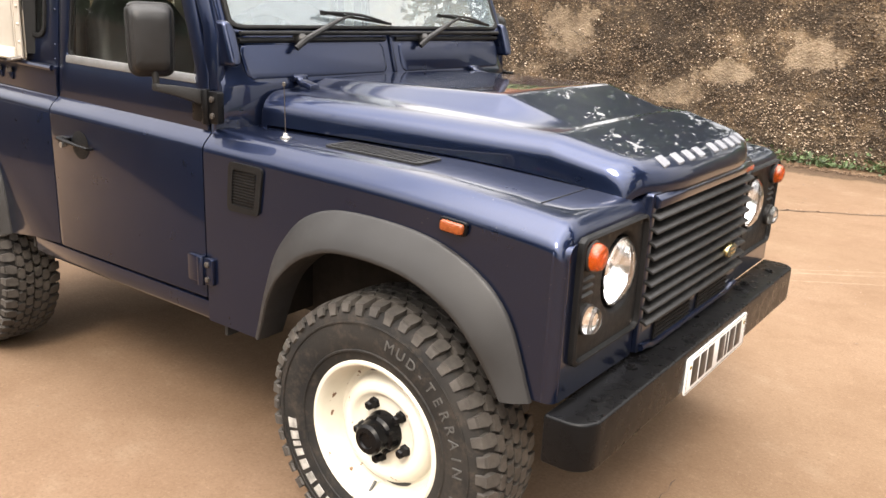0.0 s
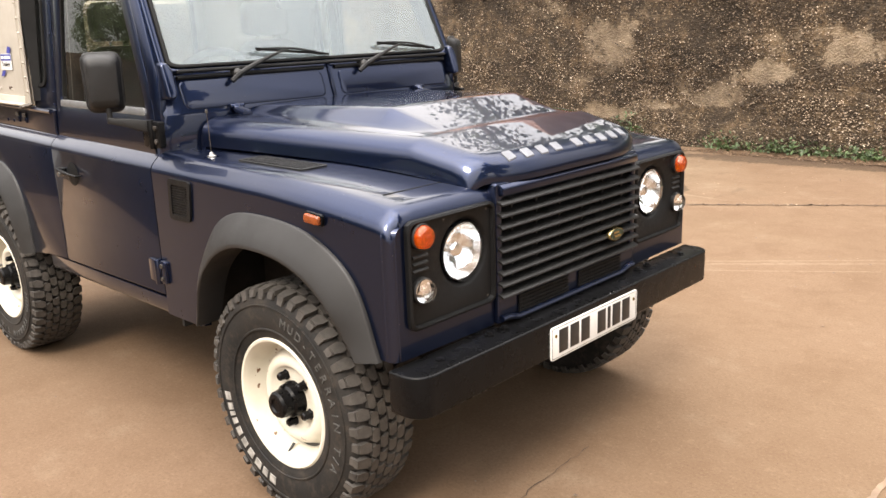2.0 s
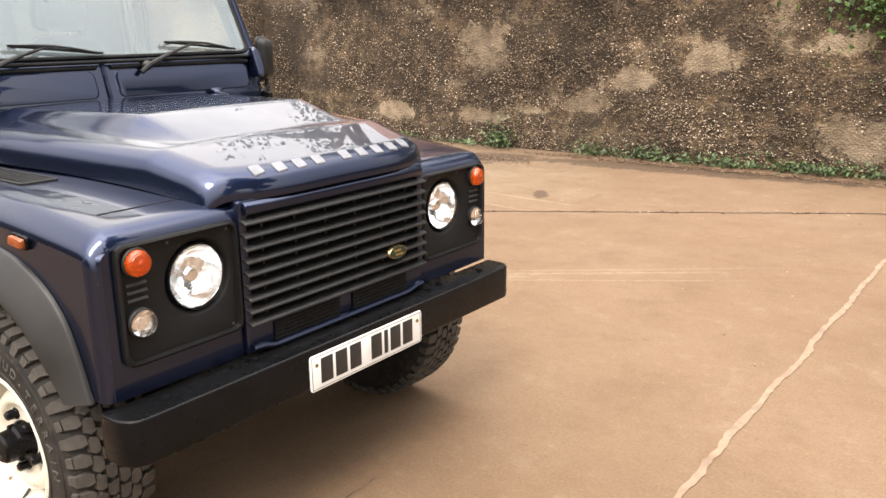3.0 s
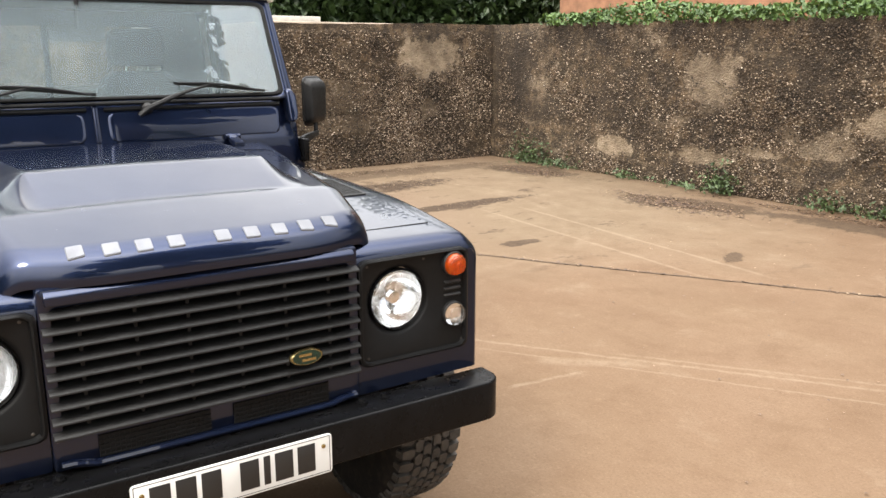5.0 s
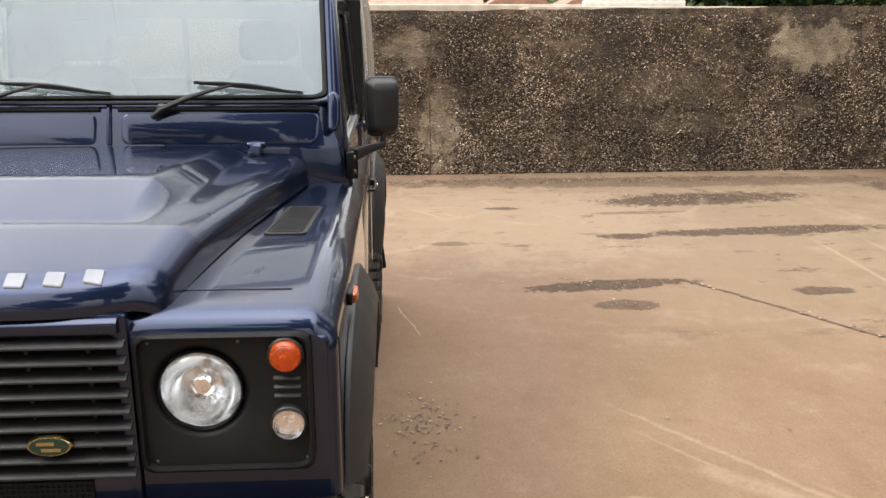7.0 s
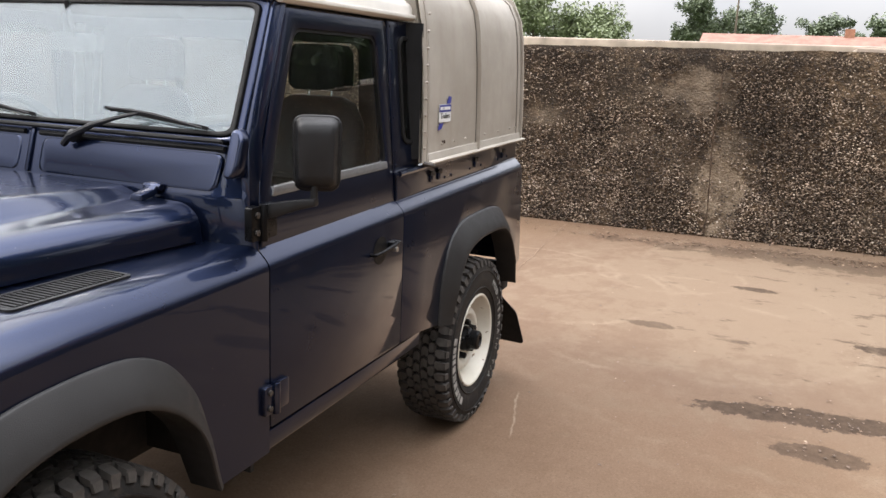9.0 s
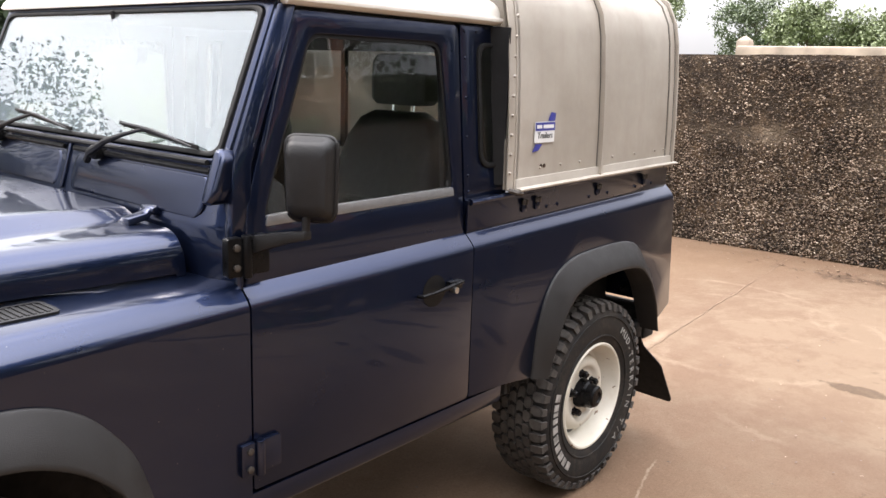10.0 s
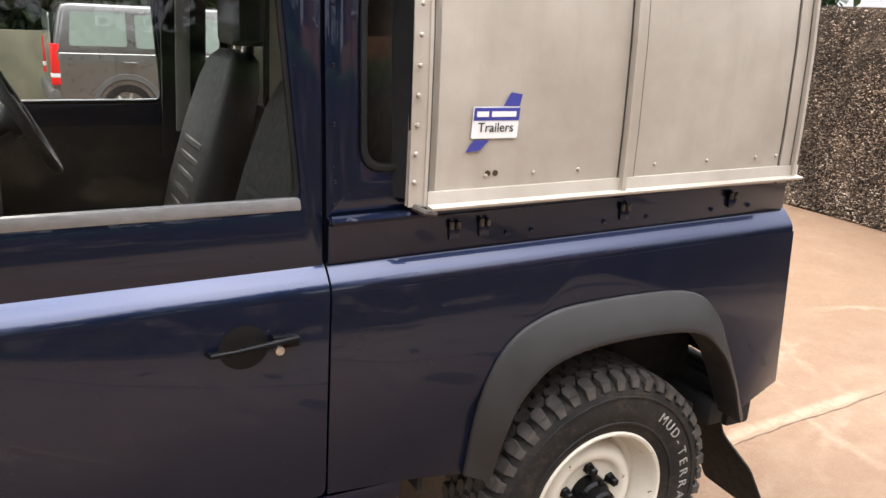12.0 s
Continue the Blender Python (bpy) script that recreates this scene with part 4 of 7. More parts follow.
        lathe(bm, [(0.038, x0 - 0.012), (0.038, x0 + 0.009), (0.035, x0 + 0.012), (0.033, x0 + 0.012), (0.033, x0 + 0.003), (0.001, x0 + 0.003)], 28, (0, s * y, z), "x")
        part("lamp_base", bm, PLASTIC, lamp)
        bm = B()
        lathe(bm, [(0.031, x0 + 0.004), (0.026, x0 + 0.005), (0.016, x0 + 0.004), (0.001, x0 + 0.0035)], 28, (0, s * y, z), "x")
        part("lamp_bowl", bm, BOWL, lamp)
        bm = B()
        prof = [(0.033, x0 + 0.006), (0.0332, x0 + 0.016), (0.032, x0 + 0.024), (0.029, x0 + 0.030), (0.0265, x0 + 0.0305), (0.025, x0 + 0.033), (0.017, x0 + 0.0355), (0.010, x0 + 0.036), (0.009, x0 + 0.038), (0.001, x0 + 0.039)]
        lathe(bm, prof, 28, (0, s * y, z), "x")
        ob = part("lens", bm, mat, lamp, lab)
        ob.visible_shadow = False


def bonnet_front(y):
    return 0.485 + 0.075 * (1 - min(1.0, abs(y) / 0.47) ** 4)


FOOT, BROW = 0.262, 0.035


def centre_width(x):
    return 0.318 + 0.07 * max(0.0, min(1.0, (FOOT - x) / 0.9))


def bonnet_z(x, y):
    """The height of the bonnet's skin."""
    a = abs(y)
    edge = bonnet_edge(x)
    e = bonnet_front(y) - x
    z = 1.268 - 0.040 * (x + 0.635)
    # nose that falls away from the foot of the ramp
    z -= 0.190 * max(0.0, x - FOOT - 0.02)
    q = max(0.0, 1 - e / 0.062)
    z -= 0.046 * (1 - math.sqrt(max(0.0, 1 - q * q)))
    z -= 0.010 * (a / edge) ** 2
    # raised centre: a ramp that faces forward, then a flat top that dies away to the rear
    rise = 0.058 * max(0.0, min(1.0, (FOOT - x) / (FOOT - BROW))) * (1 - 0.60 * max(0.0, (BROW - x) / 0.66))
    z += rise * max(0.0, min(1.0, (centre_width(x) + 0.072 - a) / 0.072))
    # the rounded outer edge
    k = min(1.0, max(0.0, a - (edge - 0.075)) / 0.075)
    return z - 0.062 * (1 - math.sqrt(max(0.0, 1 - k * k)))


def build_bonnet(car):
    bm = B()
    x0 = -0.635
    stations = [(x0 + (BROW - 0.006 - x0) * i / 20, 0) for i in range(21)] + [(BROW + 0.004, 0)] + [(BROW + 0.004 + (FOOT - 0.004 - BROW - 0.004) * i / 14, 0) for i in range(1, 15)]
    stations += [(FOOT + 0.003, 0), (FOOT + 0.016, 0), (FOOT + 0.026, 0)]
    s0 = FOOT + 0.026
    stations += [(s0, (i / 26) ** 0.75) for i in range(1, 27)]
    rows = []
    for xs, f in stations:
        row = []
        half = []
        e, w = bonnet_edge(xs + (0.485 - xs) * f), centre_width(xs)
        w = min(w, e - 0.13)
        for j in range(13):
            half.append((w - 0.004) * j / 13)
        half += [w - 0.004, w + 0.003] + [w + 0.003 + 0.066 * j / 5 for j in range(1, 6)] + [w + 0.076]
        for j in range(1, 19):
            q = j / 18
            half.append(w + 0.076 + (e - w - 0.076) * (1 - (1 - q) ** 1.5))
        for y in [-v for v in reversed(half[1:])] + half:
            x = xs + (bonnet_front(y) - xs) * f
            row.append((x, y, bonnet_z(x, y)))
        t = (xs + (0.485 - xs) * f - x0) / (0.485 - x0)
        base = waist(row[0][0]) + 0.010 - 0.045 * t ** 4
        l, r = row[0], row[-1]
        rows.append([(l[0], l[1] - 0.003, min(base, l[2] - 0.01))] + row + [(r[0], r[1] + 0.003, min(base, r[2] - 0.01))])
    loft(bm, rows, False, False)
    # turned-down front lip and rear edge
    last = rows[-1]
    loft(bm, [last, [(p[0] + 0.002, p[1], p[2] - 0.010) for p in last], [(p[0], p[1], p[2] - 0.026) for p in last], [(p[0] - 0.018, p[1], p[2] - 0.028) for p in last]], False, False)
    first = rows[0]
    loft(bm, [first, [(p[0] - 0.005, p[1], p[2] - 0.012) for p in first], [(p[0] + 0.02, p[1], p[2] - 0.03) for p in first]], False, False)
    bonnet = part("bonnet", bm, PAINT, car, "glossy navy bonnet with a raised centre", sharp=30)
    # the maker's name across the nose, as plain raised bars
    for y in (-0.305, -0.228, -0.155, -0.080, 0.035, 0.110, 0.185, 0.260, 0.335):
        bm = B()
        out = rounded([(-0.019, -0.016), (0.019, -0.016), (0.019, 0.016), (-0.019, 0.016)], 0.004, 3)
        cx = bonnet_front(y) - 0.033
        rings = []
        for up, k in ((-0.002, 1.0), (0.003, 1.0), (0.0045, 0.92)):
            rings.append([(cx - p[1] * k + up * 0.25, y + p[0] * k, bonnet_z(cx - p[1] * k, y + p[0] * k) + up) for p in out])
        loft(bm, rings)
        part("letter_bar", bm, SILVER, bonnet, "silver raised bar")
    return bonnet


def build_front(car):
    # painted grille surround and lower valance
    bm = B()
    outer = rounded([(-0.40, 0.655), (0.40, 0.655), (0.40, 1.098), (-0.40, 1.098)], 0.012, 4)
    inner = rounded([(-0.372, 0.742), (0.372, 0.742), (0.372, 1.050), (-0.372, 1.050)], 0.012, 4)
    ring_plate(bm, outer, inner, lambda p: (0.540, *p), lambda p: (0.49, *p))
    part("grille_surround", bm, PAINT, car, "navy painted panel round the grille", bevel=0.006)
    bm = B()
    loft(bm, [[(0.505, y, 1.097), (0.545, y, 1.092), (0.556, y, 1.082), (0.556, y, 1.060), (0.535, y, 1.055)] for y in (-0.385, -0.2, 0, 0.2, 0.385)])
    part("grille_cap", bm, PAINT, car, bevel=0.003)
    bm = B()
    box(bm, 0.46, 0.475, -0.375, 0.375, 0.72, 1.06)
    part("radiator_panel", bm, UNDER, car)
    grille = thing("grille", "", "")
    grille.parent = car
    n = 9
    for i in range(n):
        zc = 0.752 + i * (1.042 - 0.752) / (n - 1)
        bm = B()
        loft(bm, [[(0.516, y, zc + 0.010), (0.553, y, zc - 0.001), (0.561, y, zc - 0.006), (0.562, y, zc - 0.011), (0.556, y, zc - 0.013), (0.548, y, zc - 0.008), (0.516, y, zc + 0.003)] for y in (-0.396, 0.396)])
        part("slat", bm, PLASTIC, grille, bevel=0.0015)
    for y in (-0.315, -0.19, -0.065, 0.065, 0.19, 0.315):
        bm = B()
        box(bm, 0.505, 0.532, y - 0.004, y + 0.004, 0.742, 1.052)
        part("upright", bm, PLASTIC, grille)
    for y in (-0.389, 0.389):
        bm = B()
        box(bm, 0.495, 0.524, y - 0.010, y + 0.010, 0.738, 1.056)
        part("end_bar", bm, PLASTIC, grille, bevel=0.003)
    # slotted blanking panel behind the upper slats
    for i in range(3, n - 1):
        zc = 0.752 + (i + 0.5) * (1.042 - 0.752) / (n - 1)
        for a, b in ((-0.302, -0.195), (-0.185, -0.070), (-0.060, 0.060), (0.070, 0.185), (0.195, 0.302)):
            bm = B()
            box(bm, 0.506, 0.512, a, b, zc - 0.0105, zc - 0.0065)
            box(bm, 0.506, 0.510, a, b, zc + 0.0045, zc + 0.007)
            part("inner_slat", bm, DULL, grille)
    # oval green and gold emblem, without its name
    badge = thing("emblem", "", "")
    badge.parent = car
    bm = B()
    oval = lambda k, x: [(x, 0.229 + 0.047 * k * math.cos(2 * math.pi * j / 32), 0.822 + 0.0225 * k * math.sin(2 * math.pi * j / 32)) for j in range(32)]
    loft(bm, [oval(1.0, 0.556), oval(1.0, 0.566), oval(0.93, 0.570)])
    part("emblem_edge", bm, GOLD, badge)
    bm = B()
    loft(bm, [oval(0.86, 0.5695), oval(0.86, 0.5715)])
    part("emblem_face", bm, GREEN, badge)
    for dy, dz, w in ((-0.006, 0.007, 0.024), (0.004, -0.007, 0.026)):
        bm = B()
        box(bm, 0.571, 0.5725, 0.229 + dy - w / 1.3, 0.229 + dy + w / 1.3, 0.822 + dz - 0.0036, 0.822 + dz + 0.0036)
        part("emblem_bar", bm, GOLD, badge)
    # mesh inlets in the valance
    for a, b in ((-0.30, -0.03), (0.03, 0.30)):
        bm = B()
        box(bm, 0.541, 0.543, a, b, 0.672, 0.728)
        for i in range(int((b - a) / 0.012)):
            box(bm, 0.543, 0.546, a + i * 0.012, a + i * 0.012 + 0.004, 0.672, 0.728)
        for i in range(5):
            box(bm, 0.5435, 0.547, a, b, 0.673 + i * 0.0125, 0.677 + i * 0.0125)
        part("mesh_inlet", bm, LAMPBLACK, car)
    bm = B()
    tube(bm, [(0.545, y, 0.660 + 0.012 * smooth01((abs(y) - 0.30) / 0.06)) for y in [-0.385 + 0.77 * i / 30 for i in range(31)]], 0.010, 8)
    part("valance_lip", bm, PAINT, car)
    # bumper
    bumper = thing("front_bumper", "", "")
    bumper.parent = car
    bm = B()
    arc = [(0.634 - 0.062 * (1 - math.cos(a)), 0.783 + 0.062 * math.sin(a)) for a in [math.pi * j / 12 for j in range(7)]]
    plan = [(x, -y) for x, y in reversed(arc)] + arc + [(0.515, 0.845), (0.515, -0.845)]
    prism(bm, plan, "z", 0.522, 0.646)
    part("bumper_beam", bm, BLACK, bumper, "black painted steel bumper", bevel=0.007, segments=3)
    for y in (-0.43, 0.43):
        bm = B()
        box(bm, 0.44, 0.53, y - 0.05, y + 0.05, 0.54, 0.645)
        part("bracket", bm, UNDER, bumper, bevel=0.008)
        for dy in (-0.025, 0.025):
            bm = B()
            lathe(bm, [(0.017, 0.645), (0.017, 0.652), (0.010, 0.653), (0.009, 0.659), (0.001, 0.660)], 6, (0.560, y + dy * 1.4, 0), "z")
            part("bolt", bm, BLACK, bumper)
    for y in (-0.70, 0.70):
        bm = B()
        lathe(bm, [(0.014, 0.645), (0.014, 0.651), (0.001, 0.653)], 6, (0.575, y, 0), "z")
        part("bolt", bm, BLACK, bumper)
    # number plate with its marks as plain bars
    plate = thing("number_plate", "", "")
    plate.parent = car
    bm = B()
    prism(bm, rounded([(-0.26, 0.511), (0.26, 0.511), (0.26, 0.623), (-0.26, 0.623)], 0.012), "x", 0.6340, 0.6390)
    part("plate", bm, WHITE, plate, "white number plate", bevel=0.001)
    x = 0.2105
    for w in (0.050, 0.050, 0.018, 0.050, None, 0.050, 0.050, 0.050):
        if w is None:
            x -= 0.035
            continue
        bm = B()
        box(bm, 0.6391, 0.6401, x - w, x, 0.529, 0.608)
        part("plate_bar", bm, INK, plate, bevel=0.0003)
        x -= w + 0.0125
    bm = B()
    for a, b, c, d in ((-0.254, 0.254, 0.5155, 0.5173), (-0.254, 0.254, 0.6167, 0.6185), (-0.254, -0.2522, 0.517, 0.617), (0.2522, 0.254, 0.517, 0.617)):
        box(bm, 0.6391, 0.6395, a, b, c, d)
    part("plate_border", bm, INK, plate)
    for y in (-0.235, 0.235):
        bm = B()
        lathe(bm, [(0.006, 0.6391), (0.006, 0.6415), (0.002, 0.6430)], 12, (0, y, 0.592), "x")
        part("plate_screw", bm, GOLD, plate)


def build_scuttle(car):
    # bulkhead below the windscreen, with its corner pillars
    bm = B()
    prof = [(-0.78, 0.6), (-0.665, 0.6), (-0.662, 1.16), (-0.656, 1.270), (-0.659, 1.284), (-0.692, 1.402), (-0.70, 1.425), (-0.78, 1.425)]
    rings = []
    for y in [-1, -0.97, -0.9, -0.5, 0, 0.5, 0.9, 0.97, 1]:
        ring = []
        for x, z in prof:
            w = 0.798 - 0.055 * smooth01((z - 1.16) / 0.2)
            back = 0.03 * smooth01((abs(y) - 0.9) / 0.1)
            ring.append((x - back, y * w, z))
        rings.append(ring)
    loft(bm, rings)
    bulk = part("bulkhead", bm, PAINT, car, bevel=0.008)
    # pressed scuttle flaps
    for s in (-1, 1):
        bm = B()
        f = rounded([(0.040, 1.292), (0.690, 1.292), (0.700, 1.393), (0.040, 1.393)], 0.03)
        c = (0.37, 1.345)
        at = lambda p, k, d: (-0.6595 - 0.28 * (p[1] - 1.284) + d, s * (c[0] + (p[0] - c[0]) * k), c[1] + (p[1] - c[1]) * k)
        loft(bm, [[at(p, 1.0, -0.004) for p in f], [at(p, 1.0, 0.0005) for p in f], [at(p, 0.985, 0.0030) for p in f], [at(p, 0.96, 0.0036) for p in f]])
        part("scuttle_flap", bm, PAINT, bulk, sharp=30)
        bm = B()
        tube(bm, [(-0.690, s * y, 1.406) for y in (0.03, 0.35, 0.70)], 0.008, 8)
        part("flap_seal", bm, RUBBER, bulk)
        # bonnet hinge
        bm = B()
        y = s * 0.488
        loft(bm, [[(x, y + a, z + b) for a, b in ((-0.022, 0), (0.022, 0), (0.018, 0.018), (-0.018, 0.018))] for x, z in ((-0.672, 1.284), (-0.648, 1.284), (-0.63, 1.268), (-0.58, 1.258))])
        lathe(bm, [(0.011, -0.03), (0.011, 0.03)], 12, (-0.650, y, 1.290), "y")
        part("bonnet_hinge", bm, PAINT, car, bevel=0.003)
        # windscreen hinge bracket
        bm = B()
        y = s * 0.746
        out = rounded([(-0.020, 1.334), (0.014, 1.334), (0.024, 1.360), (0.026, 1.440), (0.006, 1.466), (-0.018, 1.462)], 0.014)
        sl = lambda p: -0.668 - 0.30 * (p[1] - 1.34)
        loft(bm, [[(sl(p) - 0.03, y + p[0] * 0.9, p[1]) for p in out], [(sl(p) + 0.018, y + p[0], p[1]) for p in out], [(sl(p) + 0.028, y + p[0] * 0.7, 1.40 + (p[1] - 1.40) * 0.9) for p in out]])
        part("screen_hinge", bm, PAINT, car, bevel=0.003)
    # windscreen
    def at(p, d=0.0):
        v = p[1]
        return (-0.694 - 0.168 * v + d, p[0] * (1 - 0.022 * v), 1.425 + 0.395 * v + d * 0.3)
    outer = rounded([(-0.756, 0.0), (0.756, 0.0), (0.756, 1.02), (-0.756, 1.02)], 0.03, 8)
    inner = rounded([(-0.728, 0.035), (0.728, 0.035), (0.728, 0.955), (-0.728, 0.955)], 0.06, 8)
    inner2 = rounded([(-0.712, 0.065), (0.712, 0.065), (0.712, 0.925), (-0.712, 0.925)], 0.055, 8)
    bm = B()
    ring_plate(bm, outer, inner, lambda p: at(p, 0.004), lambda p: at(p, -0.05))
    frame_ob = part("windscreen_frame", bm, PAINT, car, bevel=0.008)
    bm = B()
    ring_plate(bm, inner, inner2, lambda p: at(p, 0.009), lambda p: at(p, -0.02))
    part("screen_seal", bm, RUBBER, frame_ob, bevel=0.004)
    bm = B()
    loft(bm, [[at(p, 0.003) for p in inner2], [at(p, -0.002) for p in inner2]])
    pane = part("windscreen_glass", bm, SCREEN, car, "clear flat windscreen glass reflecting the sky")
    pane.visible_shadow = False
    bm = B()
    tube(bm, [(-0.680, y, 1.428) for y in (-0.70, 0, 0.70)], 0.007, 8)
    part("screen_base_seal", bm, RUBBER, car)
    # wipers
    for py in (-0.456, 0.180):
        wiper = thing("wiper", "", "")
        wiper.parent = car
        bm = B()
        lathe(bm, [(0.020, -0.02), (0.020, 0.01), (0.012, 0.022), (0.001, 0.023)], 14, (-0.676, py, 1.408), "x")
        part("spindle", bm, PLASTIC, wiper)
        bm = B()
        tube(bm, [(-0.663, py - 0.032, 1.382), (-0.656, py, 1.408), (-0.655, py + 0.09, 1.446), (-0.668, py + 0.16, 1.468), (-0.680, py + 0.25, 1.490)], [0.010, 0.011, 0.009, 0.006, 0.0045], 8)
        part("arm", bm, PLASTIC, wiper)
        bm = B()
        c = Vector((-0.684, py + 0.285, 1.484))
        tube(bm, [c + Vector((0.0, -0.165, 0.012)), c + Vector((0.006, -0.08, 0.010)), c + Vector((0.008, 0, 0.004)), c + Vector((0.006, 0.08, -0.008)), c + Vector((0, 0.165, -0.024))], [0.0025, 0.004, 0.005, 0.004, 0.0025], 8)
        box(bm, c.x - 0.030, c.x - 0.006, c.y - 0.16, c.y - 0.155, c.z, c.z + 0.010)
        part("bridge", bm, PLASTIC, wiper)
        bm = B()
        loft(bm, [[c + Vector((-0.012 + a, y, -0.012 - 0.10 * y + b)) for a, b in ((0, 0), (0.006, 0), (0.006, 0.010), (0, 0.010))] for y in (-0.18, 0.18)])
        part("blade", bm, RUBBER, wiper)
    # washer jets and aerial
    bm = B()
    loft(bm, [[(x, y, z) for y in (-0.009, 0.009) for x in ((xa, xb) if y < 0 else (xb, xa))] for z, xa, xb in ((1.290, -0.68, -0.652), (1.40, -0.71, -0.684), (1.430, -0.715, -0.692))])
    part("centre_stiffener", bm, PAINT, car, bevel=0.006)
    aerial = thing("aerial", "", "")
    aerial.parent = car
    za = waist(-0.451)
    bm = B()
    lathe(bm, [(0.016, za), (0.016, za + 0.005), (0.009, za + 0.008), (0.006, za + 0.016), (0.001, za + 0.018)], 20, (-0.451, -0.735, 0), "z")
    part("aerial_base", bm, STEEL, aerial)
    bm = B()
    tube(bm, [(-0.451, -0.735, za + 0.01), (-0.454, -0.736, za + 0.155)], 0.0014, 8)
    lathe(bm, [(0.005, za + 0.150), (0.005, za + 0.160), (0.001, za + 0.162)], 10, (-0.454, -0.736, 0), "z")
    part("aerial_mast", bm, DULL, aerial)


def side_y(z):
    """How far out the upper cab side stands at a height."""
    return 0.800 - max(0.0, z - 1.165) * 0.085


def build_door(car, s):
    door = thing("door", "", "")
    door.parent = car
    bm = B()
    out = rounded([(-0.699, 0.624), (-1.547, 0.621), (-1.547, waist(-1.547) - 0.065), (-0.699, waist(-0.699) - 0.065)], [0.008, 0.02, 0.001, 0.001], 3)
    prism(bm, out, "y", s * (HALF - 0.03), s * HALF)
    skin = part("door_skin", bm, PAINT, door, "navy door panel", bevel=0.003)
    bm = B()
    shoulder(bm, -0.699, -1.547, s, side_y(1.17) - 0.02)
    part("door_waist", bm, PAINT, door, sharp=45)
    put = lambda d: (lambda p: (p[0], s * (side_y(p[1]) + d), p[1]))
    bm = B()
    outer = rounded([(-0.712, 1.135), (-1.545, 1.155), (-1.545, 1.798), (-0.905, 1.798), (-0.728, 1.33)], [0.005, 0.005, 0.03, 0.02, 0.05], 5)
    inner = rounded([(-0.775, 1.288), (-1.500, 1.296), (-1.462, 1.742), (-0.955, 1.742), (-0.806, 1.38)], [0.03, 0.035, 0.04, 0.04, 0.05], 5)
    ring_plate(bm, outer, inner, put(0.0), put(-0.03))
    part("window_frame", bm, PAINT, door, bevel=0.004)
    inn2 = rounded([(-0.787, 1.300), (-1.490, 1.308), (-1.454, 1.732), (-0.962, 1.732), (-0.818, 1.39)], [0.03, 0.03, 0.035, 0.035, 0.05], 5)
    bm = B()
    ring_plate(bm, inner, inn2, put(-0.006), put(-0.022))
    part("window_seal", bm, RUBBER, door)
    bm = B()
    seal = rounded([(-0.778, 1.276), (-1.498, 1.285), (-1.494, 1.311), (-0.786, 1.302)], 0.006, 3)
    loft(bm, [[put(0.004)(p) for p in seal], [put(-0.012)(p) for p in seal]])
    part("sill_strip", bm, SATIN, door, "grey weathered aluminium window strip", bevel=0.002)
    bm = B()
    loft(bm, [[put(-0.012)(p) for p in inn2], [put(-0.016)(p) for p in inn2]])
    pane = part("window_glass", bm, GLASS, door, "clear side window glass")
    pane.visible_shadow = False
    # recessed pull handle with lock; a flat black disc paints the recess's darkness
    handle = thing("door_handle", "", "")
    handle.parent = car
    bm = B()
    dish = [(-1.362 + 0.052 * math.cos(t), 1.016 + 0.049 * math.sin(t)) for t in [2 * math.pi * j / 24 for j in range(24)]]
    loft(bm, [[(p[0], s * (HALF + 0.0015), p[1]) for p in dish], [(-1.362 + (p[0] + 1.362) * 0.85, s * (HALF + 0.0025), 1.016 + (p[1] - 1.016) * 0.85) for p in dish]])
    part("handle_dish", bm, LAMPBLACK, handle)
    bm = B()
    tube(bm, [(-1.288, s * (HALF + 0.002), 1.012), (-1.291, s * (HALF + 0.022), 1.014), (-1.34, s * (HALF + 0.026), 1.018), (-1.41, s * (HALF + 0.026), 1.024), (-1.472, s * (HALF + 0.022), 1.030)], [0.006, 0.006, 0.006, 0.008, 0.007], 8)
    box(bm, -1.474, -1.418, s * HALF, s * (HALF + 0.020), 1.010, 1.036)
    part("handle_lever", bm, BLACK, handle, bevel=0.002)
    bm = B()
    lathe(bm, [(0.0095, s * (HALF + 0.015)), (0.0095, s * (HALF + 0.036)), (0.005, s * (HALF + 0.0365)), (0.001, s * (HALF + 0.035))], 16, (-1.428, 0, 1.012), "y")
    part("lock", bm, STEEL, handle)
    # hinges
    for zc, hgt in ((0.715, 0.085), (1.215, 0.095)):
        hinge = thing("door_hinge", "", "")
        hinge.parent = car
        y = HALF if zc < 1 else side_y(zc) + 0.004
        mat = PAINT if zc < 1 else BLACK
        for x0, x1 in ((-0.700, -0.655), (-0.775, -0.715)):
            bm = B()
            plate = rounded([(x0, zc - hgt / 2), (x1, zc - hgt / 2), (x1, zc + hgt / 2), (x0, zc + hgt / 2)], 0.008, 3)
            loft(bm, [[(p[0], s * (y - 0.012), p[1]) for p in plate], [(p[0], s * (y + 0.012), p[1]) for p in plate]])
            part("leaf", bm, mat, hinge, bevel=0.003)
        bm = B()
        lathe(bm, [(0.013, zc - hgt / 2 - 0.004), (0.013, zc + hgt / 2 + 0.004)], 14, (-0.708, s * (y + 0.012), 0), "z")
        part("pin", bm, mat, hinge, bevel=0.002)
        for dz in (-0.024, 0.024):
            bm = B()
            lathe(bm, [(0.009, s * (y + 0.012)), (0.009, s * (y + 0.018)), (0.003, s * (y + 0.020))], 10, (-0.678, 0, zc + dz), "y")
            part("screw", bm, DULL, hinge)
